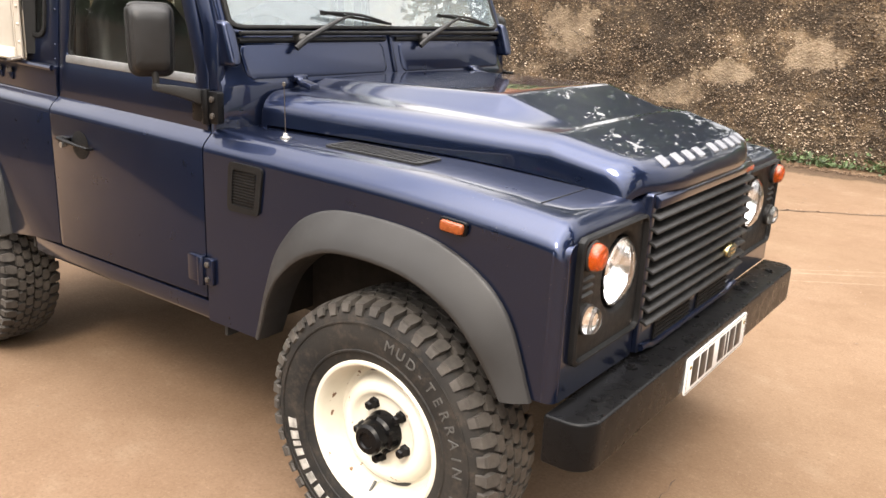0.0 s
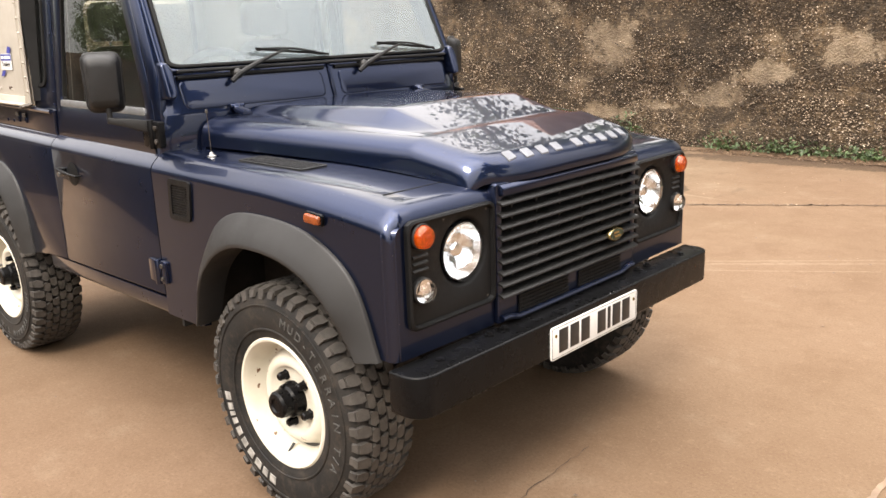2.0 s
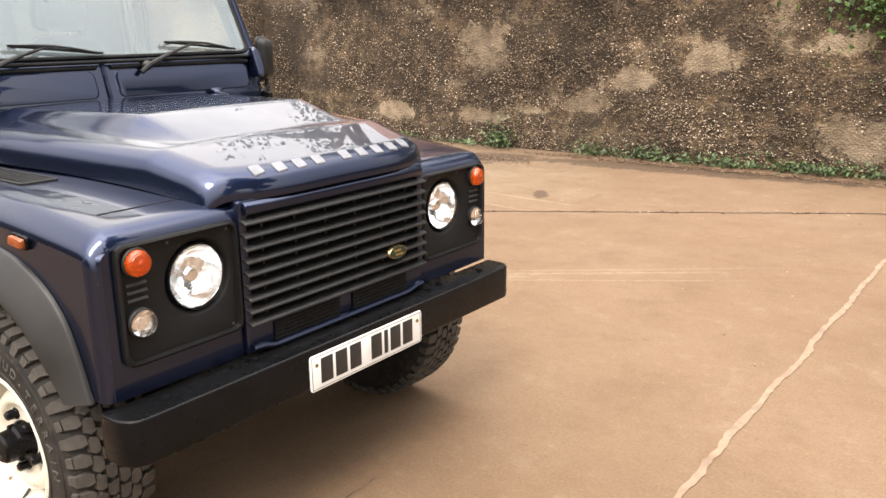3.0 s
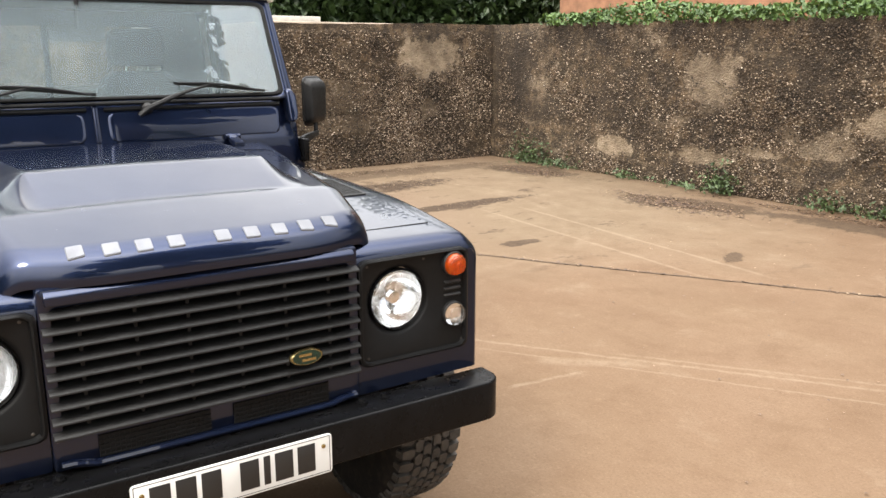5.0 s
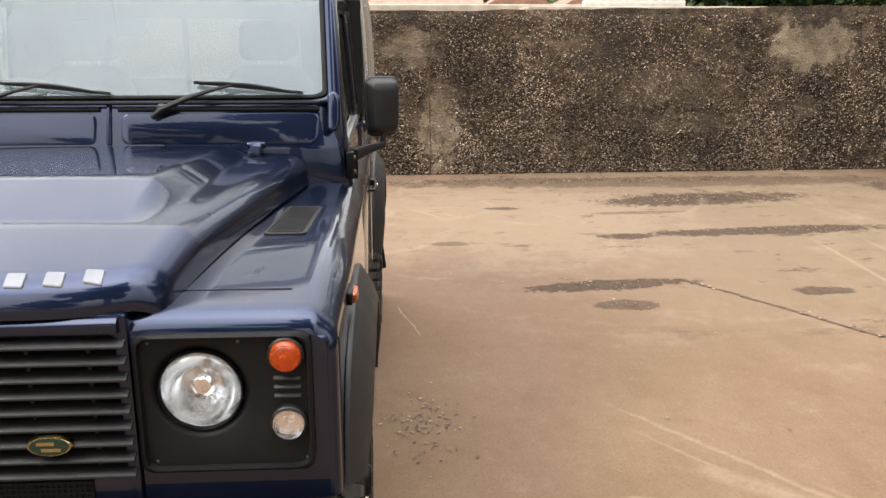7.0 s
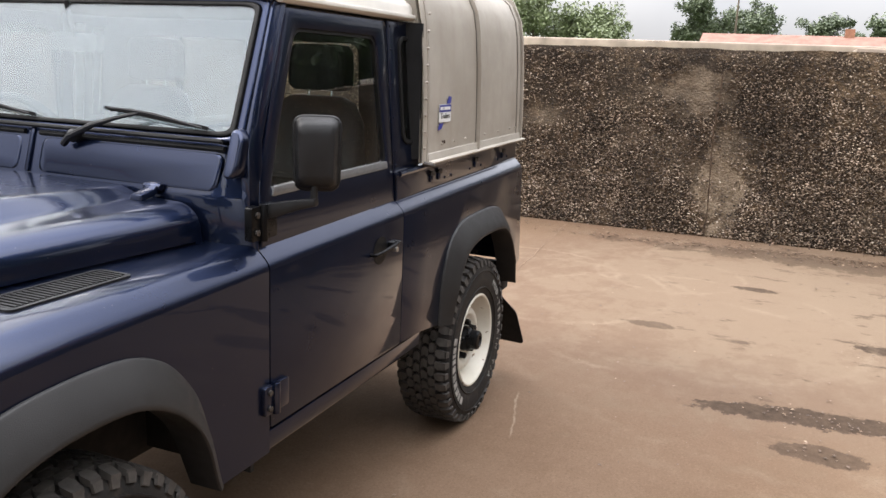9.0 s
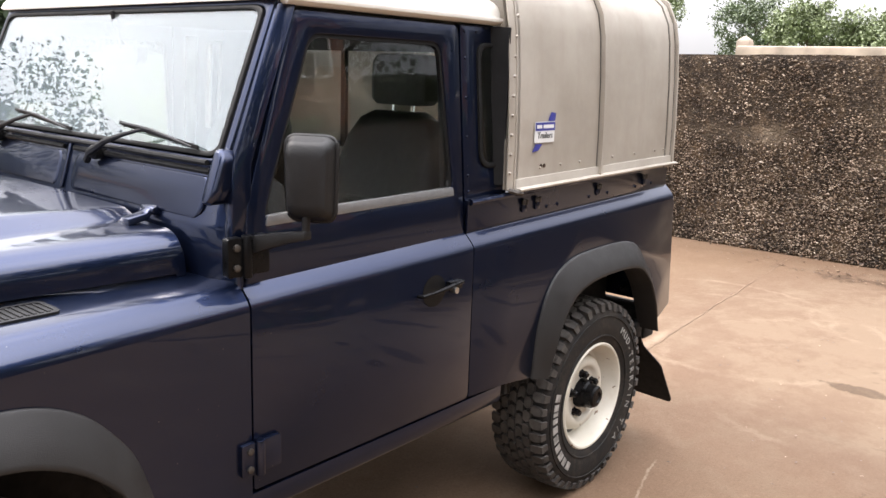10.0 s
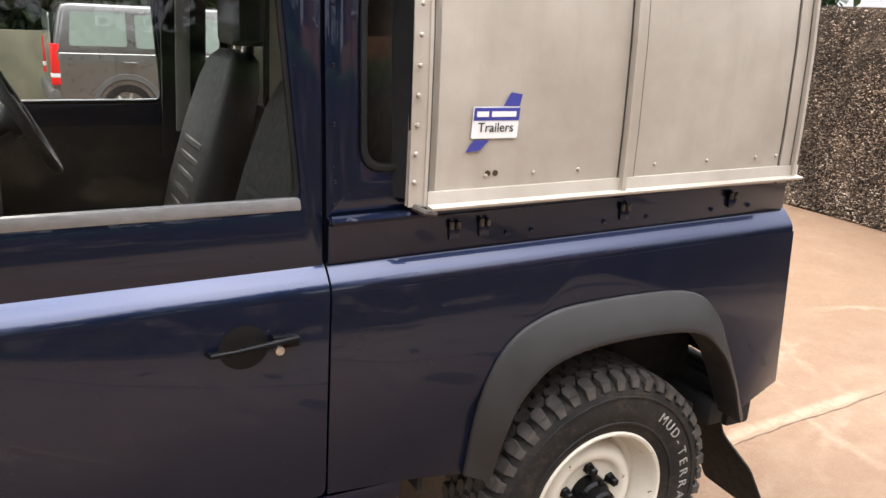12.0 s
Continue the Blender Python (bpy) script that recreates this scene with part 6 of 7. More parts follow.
    part("back_plate", bm, PALE, car, "pale grey plastic box on the cab back", bevel=0.006)
    # sun visors, inside mirror, belts and pillar trims
    bm = B()
    prism(bm, rounded([(-0.095, 1.645), (0.090, 1.645), (0.098, 1.702), (-0.103, 1.702)], 0.02), "x", -0.895, -0.865)
    tube(bm, [(-0.87, 0, 1.69), (-0.84, 0, 1.80)], 0.008, 8)
    part("inside_mirror", bm, TRIM, car)
    for s in (-1, 1):
        bm = B()
        loft(bm, [[(-1.49, s * (y - 0.030), z), (-1.49, s * (y - 0.045), z), (-1.645, s * (y - 0.045), z), (-1.645, s * (y - 0.030), z)] for y, z in ((side_y(1.10), 1.10), (side_y(1.80), 1.80))])
        part("door_post", bm, TRIM, car, "dark post behind the door")
        bm = B()
        tube(bm, [(-1.56, s * 0.715, 1.70), (-1.555, s * 0.74, 1.45), (-1.54, s * 0.765, 1.2)], 0.012, 6)
        part("belt_strap", bm, TRIM, car)
        bm = B()
        loft(bm, [[(x, s * (y - 0.006), z), (x - 0.05, s * (y - 0.006), z), (x - 0.05, s * (y - 0.02), z), (x, s * (y - 0.02), z)] for x, y, z in ((-1.535, 0.745, 1.20), (-1.535, 0.722, 1.50), (-1.535, 0.700, 1.76))])
        part("pillar_trim", bm, PALE, car, "pale grey pillar trim", bevel=0.003)
        bm = B()
        prism(bm, rounded([(-0.76, 0.68), (-1.52, 0.68), (-1.52, 1.27), (-0.76, 1.27)], 0.03), "y", s * 0.765, s * 0.785)
        part("door_card", bm, TRIM, car)


def wheel_meshes():
    """Tyre with lugs, painted steel wheel, hub: built once, outer face towards +y."""
    out = []
    r, w = 0.392, 0.118
    bm = B()
    prof = [(0.212, 0.098), (0.222, 0.108), (0.240, 0.113), (0.268, 0.120), (0.300, 0.1225), (0.330, 0.121), (0.348, 0.117), (0.360, 0.110), (0.370, 0.100), (0.376, 0.085), (0.378, 0.0)]
    prof = prof + [(a, -b) for a, b in reversed(prof[:-1])]
    lathe(bm, prof, 72, axis="y", caps=False)
    # moulded rings on the flank
    for rr in (0.252, 0.332):
        lathe(bm, [(rr - 0.004, 0.117), (rr - 0.002, 0.1225 + (0.002 if rr > 0.3 else -0.002)), (rr + 0.002, 0.1225 + (0.002 if rr > 0.3 else -0.002)), (rr + 0.004, 0.117)], 72, axis="y", caps=False)
    out.append(("tyre", mesh_of("tyre", finish(bm), TYRE, 40), ""))
    bm = B()
    n = 46
    def lug(t0, t1, pts, h0=0.371, h1=r):
        """A block between two angles; pts are (y, angle share) corners."""
        lo, hi = [], []
        for y, f in pts:
            a = t0 + (t1 - t0) * f
            drop = 0.010 * max(0.0, (abs(y) - 0.07) / 0.05) ** 2
            lo.append((h0 * math.cos(a), y, h0 * math.sin(a)))
            hi.append(((h1 - drop) * math.cos(a), y * 0.985, (h1 - drop) * math.sin(a)))
        loft(bm, [lo, hi])
    for i in range(n):
        t = 2 * math.pi * i / n
        d = 2 * math.pi / n
        for sd in (-1, 1):
            t0 = t + (0.5 * d if sd < 0 else 0)
            long = 0.117 if i % 2 else 0.111
            lug(t0 + 0.08 * d, t0 + 0.78 * d, [(sd * 0.070, 0.25), (sd * 0.086, 0.0), (sd * long, 0.06), (sd * long, 0.86), (sd * 0.086, 1.0), (sd * 0.068, 0.92)])
            # flank biter
            a0, a1 = t0 + 0.12 * d, t0 + 0.66 * d
            ra = 0.350 if i % 2 else 0.357
            ring_lo = [(q * math.cos(a), sd * yy, q * math.sin(a)) for q, yy, a in ((ra, 0.115, a0), (0.374, 0.107, a0), (0.374, 0.107, a1), (ra, 0.115, a1))]
            ring_hi = [(q * math.cos(a), sd * yy, q * math.sin(a)) for q, yy, a in ((ra + 0.003, 0.1215, a0 + 0.04 * d), (0.381, 0.1145, a0), (0.381, 0.1145, a1), (ra + 0.003, 0.1215, a1 - 0.04 * d))]
            loft(bm, [ring_lo, ring_hi])
            lug(t0 + 0.45 * d, t0 + 1.32 * d, [(sd * 0.037, 0.15), (sd * 0.050, 0.0), (sd * 0.065, 0.12), (sd * 0.066, 0.80), (sd * 0.052, 1.0), (sd * 0.036, 0.88)])
            lug(t0 + 0.02 * d, t0 + 0.90 * d, [(sd * 0.003, 0.0), (sd * 0.018, 0.20), (sd * 0.034, 0.08), (sd * 0.033, 0.80), (sd * 0.018, 1.0), (sd * 0.004, 0.86)])
    out.append(("tread", mesh_of("tread", finish(bm), TREAD, 25), "worn mud-terrain tread blocks"))
    # raised white flank lettering, as plain bars
    for name, start, words in (("flank_mark", 0.35, (0.15, 0.13, 0.16, 0.15, 0.15, 0.14, 0.10, 0.07, 0.12, 0.14)),):
        a = start
        for wd in words:
            bm = B()
            lo, hi = [], []
            for rr, aa in ((0.283, a), (0.314, a), (0.314, a + wd * 0.70), (0.283, a + wd * 0.70)):
                yy = 0.1222 if rr < 0.3 else 0.1219
                lo.append((rr * math.cos(aa), yy - 0.004, rr * math.sin(aa)))
                hi.append((rr * math.cos(aa), yy + 0.0016, rr * math.sin(aa)))
            loft(bm, [lo, hi])
            a += wd
            out.append((name, mesh_of(name, finish(bm), FLANK, 25), "worn pale raised mark"))
    bm = B()
    prof = [(0.206, -0.10), (0.214, 0.085), (0.221, 0.098), (0.2215, 0.108), (0.216, 0.113), (0.209, 0.111), (0.203, 0.102), (0.200, 0.088), (0.193, 0.062), (0.187, 0.034), (0.183, 0.026), (0.170, 0.022), (0.163, 0.026), (0.158, 0.040), (0.152, 0.054), (0.142, 0.064), (0.130, 0.069), (0.118, 0.068), (0.111, 0.062), (0.104, 0.054), (0.096, 0.051), (0.070, 0.050), (0.045, 0.050), (0.045, 0.02)]
    lathe(bm, prof, 56, axis="y", caps=False)
    out.append(("wheel_disc", mesh_of("wheel_disc", finish(bm), RIM, 40), "cream painted steel wheel, chipped"))
    bm = B()
    lathe(bm, [(0.060, 0.046), (0.060, 0.062), (0.056, 0.070), (0.055, 0.084), (0.048, 0.092), (0.045, 0.122), (0.038, 0.130), (0.024, 0.132), (0.021, 0.126), (0.001, 0.126)], 28, axis="y")
    for i in range(5):
        a = 2 * math.pi * (i + 0.5) / 5
        lathe(bm, [(0.009, 0.078), (0.009, 0.094), (0.001, 0.096)], 6, (0.050 * math.cos(a), 0, 0.050 * math.sin(a)), "y")
    out.append(("hub", mesh_of("hub", finish(bm), BLACK, 30), "black hub flange"))
    for i in range(5):
        bm = B()
        a = 2 * math.pi * i / 5 + 0.3
        lathe(bm, [(0.020, 0.048), (0.018, 0.055), (0.0150, 0.058), (0.0145, 0.078), (0.010, 0.083), (0.001, 0.083)], 6, (0.0825 * math.cos(a), 0, 0.0825 * math.sin(a)), "y")
        out.append(("wheel_nut", mesh_of("wheel_nut", finish(bm), BLACK, 30), ""))
    # dark slots between the wheel's disc and its barrel
    for i in range(4):
        bm = B()
        rings = []
        for j in range(11):
            a = math.pi / 2 * i + 0.6 * (j / 10 - 0.5)
            half = 0.0065 * math.sqrt(max(0.02, 1 - (j / 5 - 1) ** 2))
            rings.append([((0.170 + dr) * math.cos(a), y, (0.170 + dr) * math.sin(a)) for dr, y in ((-half, 0.0225), (half, 0.0225), (half, 0.027), (-half, 0.027))])
        loft(bm, rings)
        out.append(("disc_slot", mesh_of("disc_slot", finish(bm), INK, 30), "dark slot in the steel wheel"))
    bm = B()
    lathe(bm, [(0.17, -0.10), (0.17, -0.03), (0.02, -0.03)], 30, axis="y")
    out.append(("brake_disc", mesh_of("brake_disc", finish(bm), UNDER, 30), ""))
    bm = B()
    tube(bm, [(0.165, 0.050, 0.06), (0.190, 0.075, 0.066)], 0.005, 8)
    out.append(("tyre_valve", mesh_of("tyre_valve", finish(bm), INK, 30), ""))
    return out


FLANK = plain("worn_white_rubber", (0.24, 0.23, 0.21), 0.75, var=0.6, scale=26)
FADED = plain("faded_grey_rubber", (0.055, 0.053, 0.049), 0.8, var=0.6, scale=26)


def flank_letters(material):
    """One flat text a letter, with its place on the tyre's flank."""
    out, made = [], {}
    for i, ch in enumerate("MUD-TERRAIN T/A"):
        if ch == " ":
            continue
        if ch not in made:
            txt = bpy.data.curves.new("flank_letter", "FONT")
            txt.body, txt.size, txt.align_x, txt.extrude = ch, 0.042, "CENTER", 0.0012
            txt.materials.append(material)
            made[ch] = txt
        a = radians(203 + 7.4 * i)
        c, s = math.cos(a), math.sin(a)
        m = Matrix(((-s, c, 0, 0.284 * c), (0, 0, 1, 0.1232), (c, s, 0, 0.284 * s), (0, 0, 0, 1)))
        out.append((made[ch], m))
    return out


def build_wheels(car):
    meshes, clear, faded = wheel_meshes(), flank_letters(FLANK), flank_letters(FADED)
    for x, s, spin in ((0.0, -1, 100), (0.0, 1, 110), (REAR_AXLE, -1, 15), (REAR_AXLE, 1, 75)):
        wheel = thing("wheel", "black mud-terrain tyre on a cream steel wheel", "")
        wheel.parent = car
        wheel.matrix_world = pose(x, s * 0.742, HUB, 0, 0, 0 if s > 0 else 180) @ pose(0, 0, 0, 0, spin, 0)
        for name, me, label in meshes:
            ob = new(name, me)
            ob.parent = wheel
            tagged(ob, label)
        for txt, m in (clear if (x, s) == (REAR_AXLE, 1) else faded):
            ob = new("flank_letter", txt)
            ob.parent = wheel
            ob.matrix_local = m
            tagged(ob, "worn pale raised letter")


def build_pickup():
    car = thing("pickup", "dark navy off-road pickup with an aluminium canopy", "pickup truck")
    for s in (-1, 1):
        build_front_wing(car, s)
        build_arch(car, s, FRONT_OUT, FRONT_IN, True)
        build_arch(car, s, REAR_OUT, REAR_IN, False)
        build_lamps(car, s)
        build_door(car, s)
    build_bonnet(car)
    build_front(car)
    build_scuttle(car)
    build_cab(car)
    build_tub(car)
    build_wheel_wells(car)
    build_canopy(car)
    build_interior(car)
    build_wheels(car)
    return car


build_pickup()


# ---- behind the walls ----
def build_tree(at, height, spread, leaf, size, count, trunk=0.35, label="broad green tree in full leaf", name="tree", low=0.25, group="", thin=1):
    """A tapered trunk with limbs, and a crown of leaf clumps with gaps."""
    x, y, z = at
    tree = thing(name, label, "tree", at, group)
    bm = B()
    top = Vector((rng.uniform(-0.05, 0.05) * height, rng.uniform(-0.05, 0.05) * height, height * 0.75))
    r0 = trunk * height / 14
    tube(bm, [Vector((0, 0, -0.2)), Vector((0, 0, height * 0.2)), top * 0.6, top], [r0 * 1.3, r0, r0 * 0.6, r0 * 0.15], 8)
    ends = []
    for i in range(11):
        a, h = i * 2.4 + rng.uniform(-0.3, 0.3), height * rng.uniform(low, 0.72)
        reach = spread * rng.uniform(0.45, 0.95) * (1.1 - 0.5 * h / height)
        b = top * (h / top.z)
        e = b + Vector((math.cos(a) * reach, math.sin(a) * reach, height * rng.uniform(0.05, 0.22)))
        tube(bm, [b, b.lerp(e, 0.5) + Vector((0, 0, 0.03 * height)), e], [r0 * 0.45, r0 * 0.3, r0 * 0.08], 6)
        ends += [e, b.lerp(e, 0.6)]
    ends += [top + Vector((0, 0, height * 0.12)), top]
    part("trunk", bm, BARK, tree)
    spots = []
    clumps = []
    for e in ends:
        for j in range(3):
            clumps.append((e + Vector((rng.gauss(0, 1), rng.gauss(0, 1), rng.gauss(0, 0.7))) * spread * 0.16, spread * rng.uniform(0.14, 0.30)))
    for i in range(count):
        c, r = clumps[i % len(clumps)]
        d = Vector((rng.gauss(0, 1), rng.gauss(0, 1), rng.gauss(0, 0.8)))
        spots.append(c + d.normalized() * r * rng.uniform(0.35, 1.05))
    leaves("crown", spots[::thin], size, leaf, "", parent=tree)
    return tree


def build_hedge(name, a, b, depth, z0, z1, leaf, size, count, label):
    a, b = Vector(a), Vector(b)
    side = Vector((-(b - a).y, (b - a).x)).normalized()
    spots = []
    for i in range(count):
        t = rng.random()
        p = a.lerp(b, t)
        h = z0 + (z1 - z0) * (0.75 + 0.45 * noise.noise(Vector((p.x * 0.5, p.y * 0.5, 1)))) * (1 - (1 - rng.random()) ** 1.0 * 1.0)
        bulge = depth * (0.6 + 0.5 * noise.noise(Vector((p.x, p.y, h * 0.8))))
        q = p + side * rng.uniform(-1, 1) * bulge
        spots.append(Vector((q.x, q.y, h)))
    return leaves(name, spots, size, leaf, label, "hedge", "stuff")


def build_background():
    far = [(-68, -33, 9, 4.6, LEAFLIGHT), (-70, -24, 7, 4.4, LEAF), (-64, -17.5, 5.6, 3.6, LEAFLIGHT), (-64, -13, 4.8, 3.2, LEAFLIGHT), (-74, -6.0, 6.6, 3.0, LEAF),
           (-78, -1.5, 6.2, 3.2, LEAF), (-82, 4.0, 5.4, 3.0, LEAFDARK), (-76, 8.5, 5.8, 3.0, LEAF), (-80, 14.0, 5.6, 3.2, LEAFLIGHT), (-72, 17.5, 8.0, 3.2, LEAFDARK),
           (-66, -42, 12, 5.5, LEAF), (-60, -52, 11, 6.0, LEAFLIGHT), (-55, -64, 12, 6.0, LEAF)]
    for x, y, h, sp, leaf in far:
        # far crowns take the leaf colours with haze mixed in
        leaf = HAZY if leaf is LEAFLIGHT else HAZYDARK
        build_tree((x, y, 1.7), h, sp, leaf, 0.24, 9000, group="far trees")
    # tall bare-topped conifer and a mast
    bm = B()
    tube(bm, [(-62, -2.4, 1.7), (-62, -2.4, 8.6)], [0.09, 0.05], 8)
    box(bm, -62.05, -61.95, -3.1, -1.7, 7.9, 8.02)
    solid("utility_pole", bm, BARK, "weathered wooden utility pole with a crossbar", "pole")
    # low roofs between the trees
    for cx, cy, w, d, e, r, gable in ((-52, 1.5, 9.6, 6.0, 3.0, 4.15, False), (-50, 8.2, 4.6, 6.0, 3.0, 4.4, True), (-49, 12.4, 4.4, 6.0, 3.0, 4.3, True)):
        house = thing("house", "low brick house with a red-brown tiled roof", "house", (cx, cy, 1.7), "far houses")
        bm = B()
        box(bm, -d / 2, d / 2, -w / 2, w / 2, 0, e - 1.7)
        part("house_wall", bm, BRICKRED, house)
        bm = B()
        if gable:
            loft(bm, [[(x, -w / 2 - 0.2, e - 1.7), (x, w / 2 + 0.2, e - 1.7), (x, 0, r - 1.7)] for x in (-d / 2, d / 2 + 0.2)])
        else:
            loft(bm, [[(-d / 2 - 0.2, y, e - 1.7), (d / 2 + 0.2, y, e - 1.7), (0, y, r - 1.7)] for y in (-w / 2 - 0.2, w / 2 + 0.2)])
        part("house_roof", bm, ROOFTILE, house)
        bm = B()
        box(bm, -0.25, 0.25, w * 0.28, w * 0.28 + 0.5, r - 1.9, r - 1.3)
        part("chimney", bm, BRICKRED, house)
    # dark trees close behind the yard's corner
    build_hedge("corner_hedge", (-12.6, 4.6), (-13.2, 13.5), 1.3, 1.7, 3.7, LEAFDARK, 0.20, 26000, "dark dense hedge of evergreen leaves")
    for x, y, h, sp in ((-19, 12, 8, 4.0), (-22, 7, 8, 3.6), (-16, 17, 9, 4.2)):
        build_tree((x, y, 1.7), h, sp, LEAFDARK, 0.22, 2600, label="dark broad tree in full leaf", group="yard trees")
    # hedge added to give the left door's glass a dark reflection
    build_hedge("added_north_hedge", (-4.6, 11.6), (6.0, 12.4), 1.4, 1.75, 3.3, LEAFDARK, 0.20, 32000, "dark dense hedge of evergreen leaves")
    for x, y, h, sp, leaf, thin in ((5.0, 16.5, 12.5, 4.4, LEAF, 1), (1.5, 20, 12, 4.5, LEAF, 3), (-4.6, 15.5, 7.5, 3.8, LEAF, 4), (-14.0, 19.5, 15.0, 6.0, LEAF, 4)):
        build_tree((x, y, 1.8), h, sp, leaf, 0.22, 14000, group="yard trees", thin=thin)
    # unseen tree ahead of the pickup, added to dim the windscreen's reflection
    build_tree((17.0, -3.0, 0), 8.5, 3.6, LEAF, 0.34, 16000, group="yard trees")
    build_tree((-6.6, 18.5, 1.8), 19.0, 6.2, LEAF, 0.36, 10500, group="yard trees", low=0.12)
    build_tree((-2.4, 17.5, 1.8), 17.0, 5.4, LEAF, 0.36, 4800, group="yard trees", low=0.12)
    # unseen hedge, added so the right door's glass reflects something dark
    build_hedge("unseen_west_hedge", (-17.0, -30.0), (-15.0, -8.5), 1.5, 1.7, 5.2, LEAFDARK, 0.26, 14000, "dark dense hedge of evergreen leaves")
    build_tree((1.8, -18.0, -0.4), 8.6, 4.6, LEAFLIGHT, 0.24, 30000, group="yard trees", low=0.15)
    # unseen tall tree, added to keep bright sky out of the windscreen
    build_tree((15.5, 3.8, 0), 22.0, 6.4, LEAF, 0.44, 70000, group="yard trees")
    for x, y, h, sp, leaf in ((6.5, -19, 9.0, 4.0, LEAF), (-4, -16.5, 6.0, 3.6, LEAFDARK), (-10, -18, 6.5, 3.8, LEAF), (-0.5, -15.5, 5.0, 3.2, LEAFDARK), (-17, -20, 8, 4.2, LEAF)):
        build_tree((x, y, -0.4), h, sp, leaf, 0.14, 9000, group="yard trees", low=0.08)
    build_hedge("south_hedge", (-15.0, -16.4), (7.0, -16.0), 1.5, -0.6, 4.6, LEAFDARK, 0.24, 42000, "dark dense hedge of evergreen leaves")
    # brick house behind the north wall
    house = thing("brick_house", "orange brick house with white sash windows", "house", (-9.0, 13.6, 1.75))
    bm = B()
    box(bm, -2.0, 0.8, -2.4, 4.0, 0, 3.6)
    part("house_wall", bm, BRICKRED, house)
    bm = B()
    loft(bm, [[(x, -2.8, 3.55), (x, 4.4, 3.55), (x, 0.8, 6.1)] for x in (-2.3, 1.1)])
    part("house_roof", bm, ROOFTILE, house)
    for z in (1.45,):
        for x in (-1.2, 0.0):
            win = thing("house_window", "", "")
            win.parent = house
            bm = B()
            outer = rounded([(x - 0.42, z), (x + 0.42, z), (x + 0.42, z + 1.0), (x - 0.42, z + 1.0)], 0.005, 1)
            inner = rounded([(x - 0.37, z + 0.05), (x + 0.37, z + 0.05), (x + 0.37, z + 0.95), (x - 0.37, z + 0.95)], 0.005, 1)
            ring_plate(bm, outer, inner, lambda p: (p[0], -2.46, p[1]), lambda p: (p[0], -2.38, p[1]))
            box(bm, x - 0.37, x + 0.37, -2.44, -2.40, z + 0.48, z + 0.52)
            box(bm, x - 0.015, x + 0.015, -2.44, -2.40, z + 0.05, z + 0.95)
            part("frame", bm, WHITE, win)
            bm = B()
            box(bm, x - 0.37, x + 0.37, -2.415, -2.405, z + 0.05, z + 0.95)
            part("pane", bm, INK, win)
    bm = B()
    box(bm, 0.8, 3.6, -2.3, 1.0, 0, 1.15)
    part("garage_wall", bm, BRICKRED, house)
    bm = B()
    box(bm, 0.44, 0.58, -2.50, -2.38, 0, 2.4)
    part("downpipe", bm, BLACK, house)
    # ivy and weeds on and under the walls
    spots = []
    for i in range(9000):
        x = rng.uniform(-6.8, 3.5)
        f = 0.5 + 0.5 * noise.noise(Vector((x * 0.7, 3, 0)))
        y = 7.22 + 0.53 * (x + 8.3) / 17.8
        spots.append(Vector((x, y + rng.uniform(-0.10, 0.55), 1.93 - 0.012 * x * 0.5 + rng.uniform(-0.02, 0.22) * (0.4 + f))))
    for i in range(1500):
        # a curtain of ivy that hangs over the wall
        x = rng.gauss(1.1, 0.45)
        spots.append(Vector((x, 7.22 + 0.53 * (x + 8.3) / 17.8 - rng.uniform(0.02, 0.12), 1.95 - abs(rng.gauss(0, 0.28)))))
    leaves("ivy", spots, 0.062, IVY, "bright green ivy spilling over the wall top", "ivy", "stuff")
    # weed tufts at the foot of the north wall
    spots = []
    for cx, dens, wide, high in ((-6.95, 420, 0.36, 0.32), (-6.35, 160, 0.4, 0.15), (-3.62, 330, 0.22, 0.30), (-2.3, 160, 0.3, 0.16), (-1.6, 300, 0.45, 0.14), (-0.8, 300, 0.5, 0.12), (0.2, 450, 0.6, 0.13), (1.3, 450, 0.7, 0.14), (2.4, 300, 0.6, 0.14),
                                 (-5.1, 100, 0.3, 0.08), (-4.2, 90, 0.4, 0.07)):
        for i in range(dens):
            x = rng.gauss(cx, wide * 0.5)
            y = 7.20 + 0.53 * (x + 8.3) / 17.8 - abs(rng.gauss(0, 0.10)) - 0.02
            spots.append(Vector((x, y, abs(rng.gauss(0, 0.5)) * high + 0.02)))
    leaves("weeds", spots, 0.045, LEAF, "green weeds at the foot of the wall", "weeds", "stuff")
    spots = []
    for i in range(700):
        y = rng.uniform(-1.0, 7.0)
        spots.append(Vector((-7.65 - 0.36 * (y + 10.5) / 18.25 + abs(rng.gauss(0, 0.05)) + 0.02, y, rng.uniform(0.0, 0.05))))
    leaves("wall_foot_litter", spots, 0.03, LITTER, "dark dry litter at the foot of the wall", "litter", "stuff")
    # leaf litter and twigs on the concrete
    def strew(patches):
        out = []
        for cx, cy, ax, ay, n in patches:
            for i in range(n):
                x, y = rng.gauss(cx, ax * 0.55), rng.gauss(cy, ay * 0.55)
                if y < 7.1 + 0.03 * (x + 8) and x > -7.8:
                    out.append(Vector((x, y, ground_height(x, y) + 0.008)))
        return out
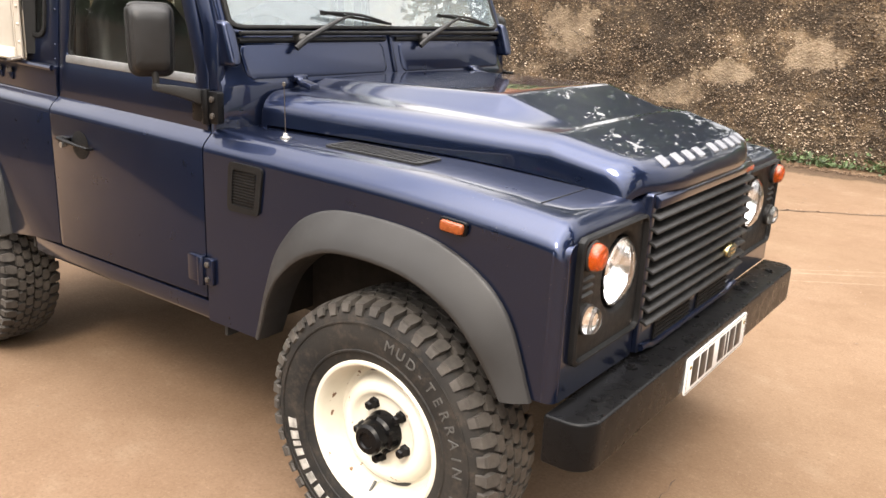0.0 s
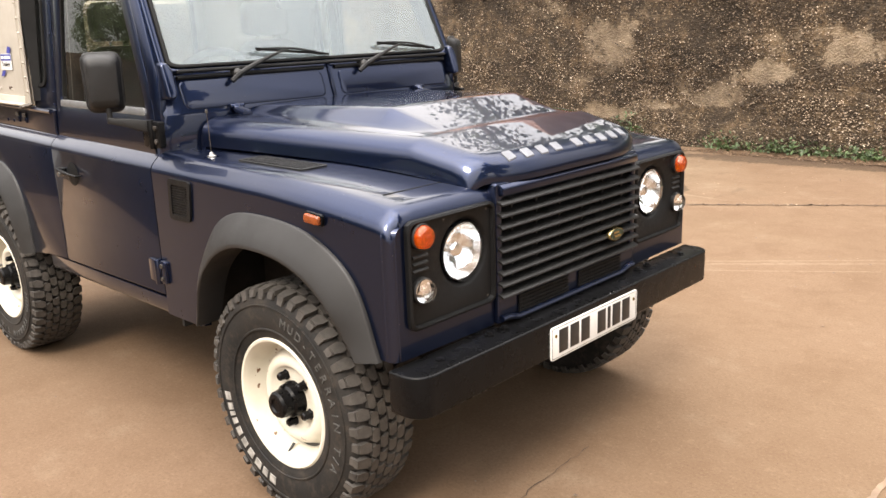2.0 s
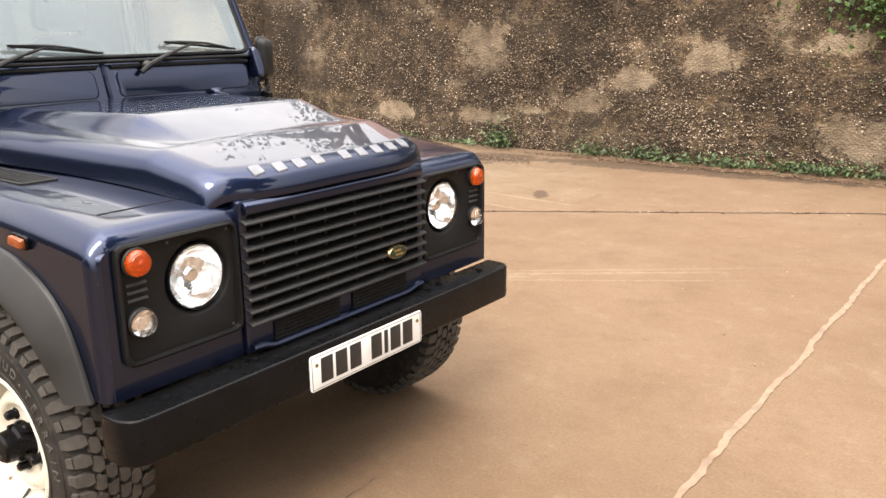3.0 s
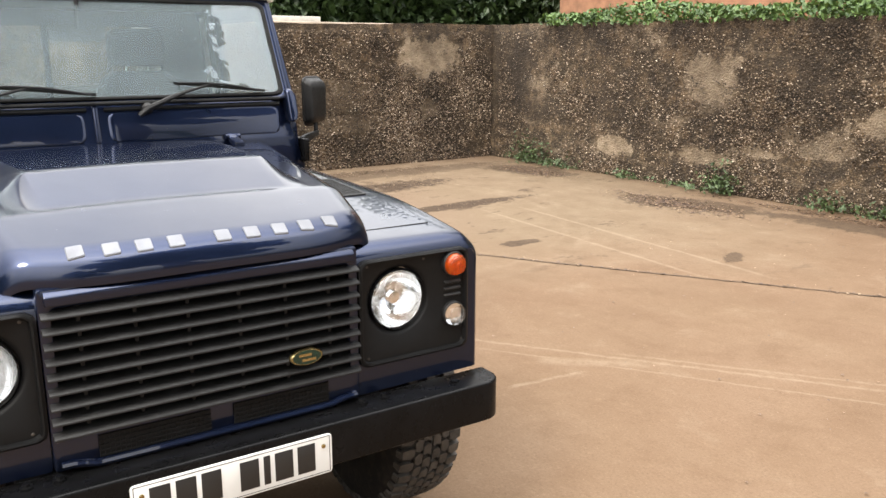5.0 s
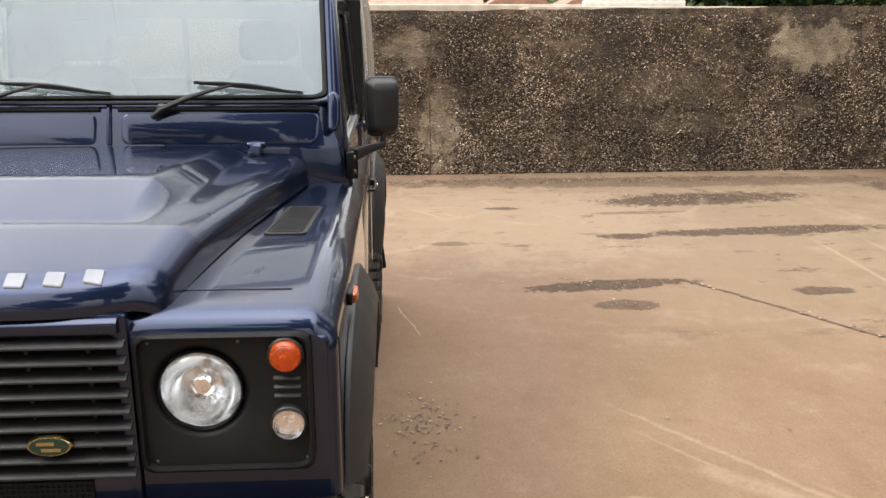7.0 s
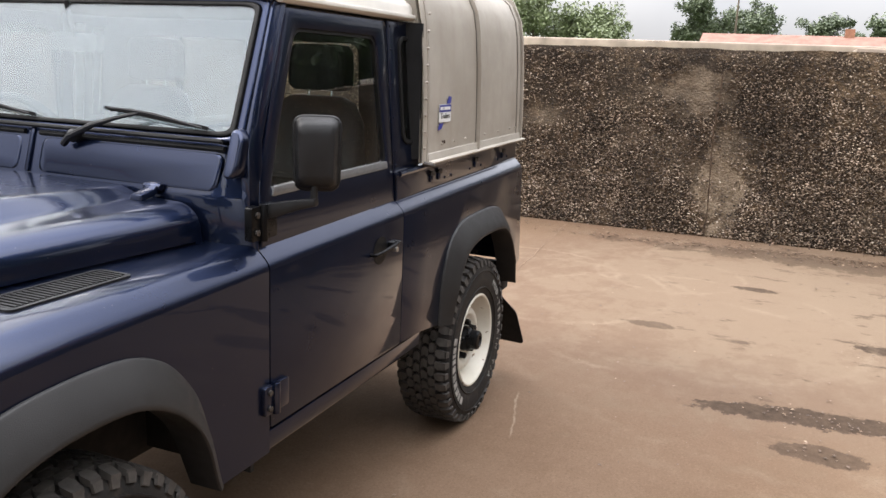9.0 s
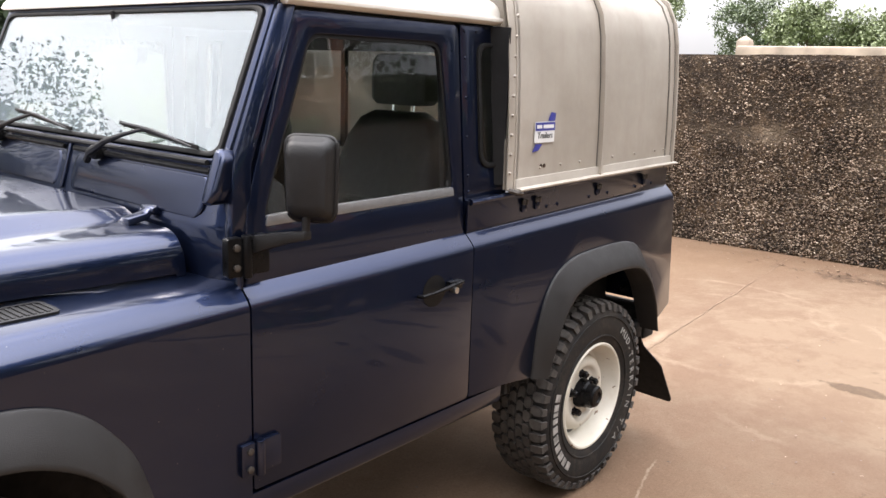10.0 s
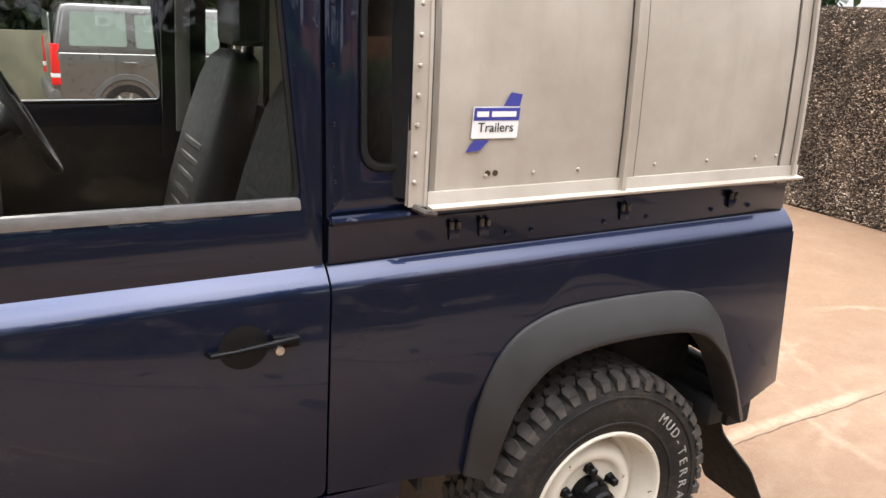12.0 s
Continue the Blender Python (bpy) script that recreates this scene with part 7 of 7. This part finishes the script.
    spots = strew(((-1.15, 1.06, 0.36, 0.16, 130), (-3.3, 2.1, 0.8, 0.9, 40), (-0.3, 3.0, 2.5, 1.6, 50), (-5.0, 1.0, 1.4, 1.2, 40), (0.6, 5.6, 1.6, 1.0, 70), (0.9, -0.3, 0.5, 0.6, 24), (1.2, 3.6, 1.0, 1.4, 30), (-2.4, -2.2, 1.5, 0.7, 30),
                   (-4.7, 4.4, 0.12, 0.9, 90), (-3.15, 2.5, 0.10, 0.45, 50), (-4.4, 2.9, 0.1, 0.3, 20), (-2.73, 2.4, 0.1, 0.2, 15), (-3.6, 1.2, 1.6, 1.0, 40), (-6.5, 5.0, 0.8, 1.4, 160), (-1.5, 6.2, 2.0, 0.5, 120), (-2.0, 5.0, 1.5, 1.0, 120)))
    leaves("grit", spots, 0.017, LITTER, "small dark bits of leaf and grit on concrete", "litter", "stuff", flat=0.85)
    spots = strew(((-3.5, 6.35, 0.7, 0.28, 1500), (-6.25, 6.63, 0.55, 0.24, 1000), (-6.2, 4.1, 0.3, 0.9, 160), (-1.2, 7.1, 2.4, 0.12, 1500), (-7.35, 3.2, 0.25, 3.0, 800)))
    # dirt along the diagonal joint
    for i in range(160):
        t = rng.random()
        spots.append(Vector((-3.28 + 6.6 * t, 2.92 + 4.26 * t, 0.008)) + Vector((rng.gauss(0, 0.02), rng.gauss(0, 0.02), 0)))
    leaves("leaf_litter", spots, 0.030, LITTER, "brown dry leaf litter lying on concrete", "leaves", "stuff", flat=0.88)


LITTER = leaf_material("brown_litter", (0.045, 0.028, 0.016), (0.20, 0.125, 0.07), ((0.0, (0.032, 0.018, 0.010)), (0.6, (0.092, 0.052, 0.030)), (0.88, (0.17, 0.105, 0.062)), (1.0, (0.29, 0.21, 0.135))))


# ---- the parked estate car ----
GREYPAINT = plain("silver_grey_paint", (0.085, 0.080, 0.078), 0.32, 0.3, var=0.1, scale=4, bump=0.05, Coat_Weight=1.0)
GREYTRIM = plain("grey_lower_trim", (0.075, 0.073, 0.07), 0.5, var=0.15)
REDLENS = plain("red_lamp_lens", (0.55, 0.012, 0.012), 0.15, var=0.15, scale=60, bump=0.3, grain=200)
# opaque panes: daylight seen in and through them is painted as pale green
DAYLIT_PANE = plain("car_glass_daylight_in_colour", (0.17, 0.205, 0.18), 0.03, var=0.1, bump=0)


def build_estate_car():
    """Length along x with its tail at x = 0 and nose at -4.8; the side towards +y is the one seen."""
    car = thing("estate_car", "silver-grey boxy off-road estate car, parked", "car", (-1.70, -11.34, -0.45))
    W = 0.955
    def side(z):
        return W - 0.015 - 0.16 * max(0.0, z - 1.12) / 0.7 - 0.03 * max(0.0, 0.55 - z)
    # lower body
    bm = B()
    rings = []
    for z in (0.38, 0.5, 0.62, 0.80, 1.0, 1.12):
        def xr(z, front):
            return (-4.82 + 0.10 * max(0, z - 0.8)) if front else (-0.03 if z < 0.6 else 0.0)
        y = side(z)
        x0, x1 = xr(z, False), xr(z, True)
        rings.append([Vector((p[0], p[1], z)) for p in rounded([(x0, -y), (x0, y), (x1, y), (x1, -y)], 0.14, 5)])
    loft(bm, rings)
    body = part("lower_body", bm, GREYPAINT, car, bevel=0.01)
    # greenhouse
    bm = B()
    rings = []
    for z, xa, xb in ((1.12, -0.02, -3.60), (1.45, -0.08, -3.22), (1.70, -0.13, -2.95), (1.78, -0.17, -2.80), (1.805, -0.28, -2.65)):
        y = side(z) - (0.05 if z > 1.79 else 0)
        rings.append([Vector((p[0], p[1], z)) for p in rounded([(xa, -y), (xa, y), (xb, y), (xb, -y)], 0.09, 5)])
    loft(bm, rings)
    part("upper_body", bm, GREYPAINT, car, bevel=0.01)
    put = lambda d, sg=1: (lambda p: (p[0], sg * (side(p[1]) + d), p[1]))
    for sg in (1, -1):
        for q in ([(-0.24, 1.24), (-1.00, 1.24), (-1.00, 1.70), (-0.28, 1.70)], [(-1.12, 1.22), (-1.80, 1.22), (-1.80, 1.68), (-1.12, 1.68)], [(-1.93, 1.18), (-3.12, 1.18), (-2.82, 1.66), (-1.93, 1.66)]):
            bm = B()
            o = rounded(q, 0.04, 4)
            loft(bm, [[put(0.006, sg)(p) for p in o], [put(-0.004, sg)(p) for p in o]])
            part("side_window", bm, DAYLIT_PANE, car, "pale green side glass, daylight put into its colour")
        for x in (-0.83, -1.85, -3.10):
            bm = B()
            loft(bm, [[put(0.002, sg)((x, z)), put(0.002, sg)((x - 0.008, z)), put(-0.01, sg)((x - 0.008, z)), put(-0.01, sg)((x, z))] for z in (0.45, 0.8, 1.12)])
            part("door_gap", bm, INK, car)
        bm = B()
        tube(bm, [put(0.004, sg)((-0.1, 1.135)), put(0.004, sg)((-1.6, 1.135)), put(0.004, sg)((-3.3, 1.135))], 0.008, 6)
        part("waist_moulding", bm, STEEL, car)
        bm = B()
        loft(bm, [[put(0.004, sg)((x, 0.40)), put(0.020, sg)((x, 0.44)), put(0.020, sg)((x, 0.56)), put(0.004, sg)((x, 0.60))] for x in (-1.45, -3.2)])
        part("side_trim", bm, GREYTRIM, car)
        for x in (-0.93, -1.97):
            bm = B()
            tube(bm, [put(0.0, sg)((x, 1.02)), put(0.035, sg)((x - 0.03, 1.025)), put(0.035, sg)((x - 0.17, 1.025)), put(0.0, sg)((x - 0.20, 1.02))], 0.014, 8)
            part("door_handle", bm, GREYPAINT, car)
        # tail lamp with a white reversing strip
        for z0, z1, mat in ((0.70, 0.80, REDLENS), (0.80, 0.86, WHITE), (0.86, 1.26, REDLENS)):
            bm = B()
            y = side((z0 + z1) / 2)
            o = rounded([(0.012, sg * (y - 0.16)), (0.012, sg * (y + 0.008)), (-0.11, sg * (y + 0.008)), (-0.11, sg * (y - 0.16))], 0.03, 3)
            loft(bm, [[Vector((p[0] - 0.05 * max(0, z - 1.12), p[1] - sg * 0.2 * max(0, z - 1.12), z)) for p in o] for z in (z0 + 0.003, z1 - 0.003)])
            part("tail_lamp", bm, mat, car, bevel=0.004)
        for x in (-0.98, -3.86):
            bm = B()
            rings = []
            for k in range(25):
                a = math.pi * k / 24
                rings.append([(x + r * math.cos(a), sg * yy, 0.37 + r * math.sin(a)) for r, yy in ((0.50, W - 0.02), (0.49, W + 0.012), (0.42, W + 0.012), (0.40, W - 0.02))])
            loft(bm, rings)
            part("arch_trim", bm, GREYTRIM, car)
            wheel = thing("wheel", "", "")
            wheel.parent = car
            wheel.location = (x, sg * (W - 0.13), 0.37)
            bm = B()
            lathe(bm, [(0.24, -0.12), (0.34, -0.125), (0.37, -0.09), (0.37, 0.09), (0.34, 0.125), (0.24, 0.12)], 36, axis="y", caps=False)
            part("tyre", bm, TYRE, wheel)
            bm = B()
            lathe(bm, [(0.245, 0.10), (0.235, 0.115), (0.225, 0.09), (0.21, 0.02), (0.02, 0.02)], 36, axis="y", caps=False)
            if sg < 0:
                for v in bm.verts:
                    v.co.y *= -1
            part("rim", bm, STEEL, wheel)
            for i in range(7):
                bm = B()
                a = 2 * math.pi * i / 7
                tube(bm, [(0.03 * math.cos(a), sg * 0.09, 0.03 * math.sin(a)), (0.225 * math.cos(a), sg * 0.10, 0.225 * math.sin(a))], [0.035, 0.026], 6)
                part("spoke", bm, STEEL, wheel)
            # black drum for the arch's hollow, its shade put into the colour
            bm = B()
            lathe(bm, [(0.47, -0.14), (0.47, 0.10)], 24, axis="y")
            arch = part("arch_void", bm, INK, car)
            arch.location = (x, sg * (W - 0.12), 0.37)
    bm = B()
    prism(bm, rounded([(-0.74, 0.98), (0.74, 0.98), (0.66, 1.66), (-0.66, 1.66)], 0.06), "x", -0.02, -0.005)
    part("tailgate_window", bm, DAYLIT_PANE, car)
    bm = B()
    loft(bm, [[(0.03, y, 0.40), (0.05, y, 0.46), (0.05, y, 0.60), (0.0, y, 0.64), (-0.1, y, 0.64), (-0.1, y, 0.40)] for y in (-0.93, -0.5, 0.5, 0.93)])
    part("rear_bumper", bm, GREYTRIM, car, bevel=0.015)
    bm = B()
    for x in (-0.98, -3.86):
        tube(bm, [(x, -0.8, 0.37), (x, 0.8, 0.37)], 0.05, 8)
    part("axle", bm, UNDER, car)


build_background()
build_estate_car()
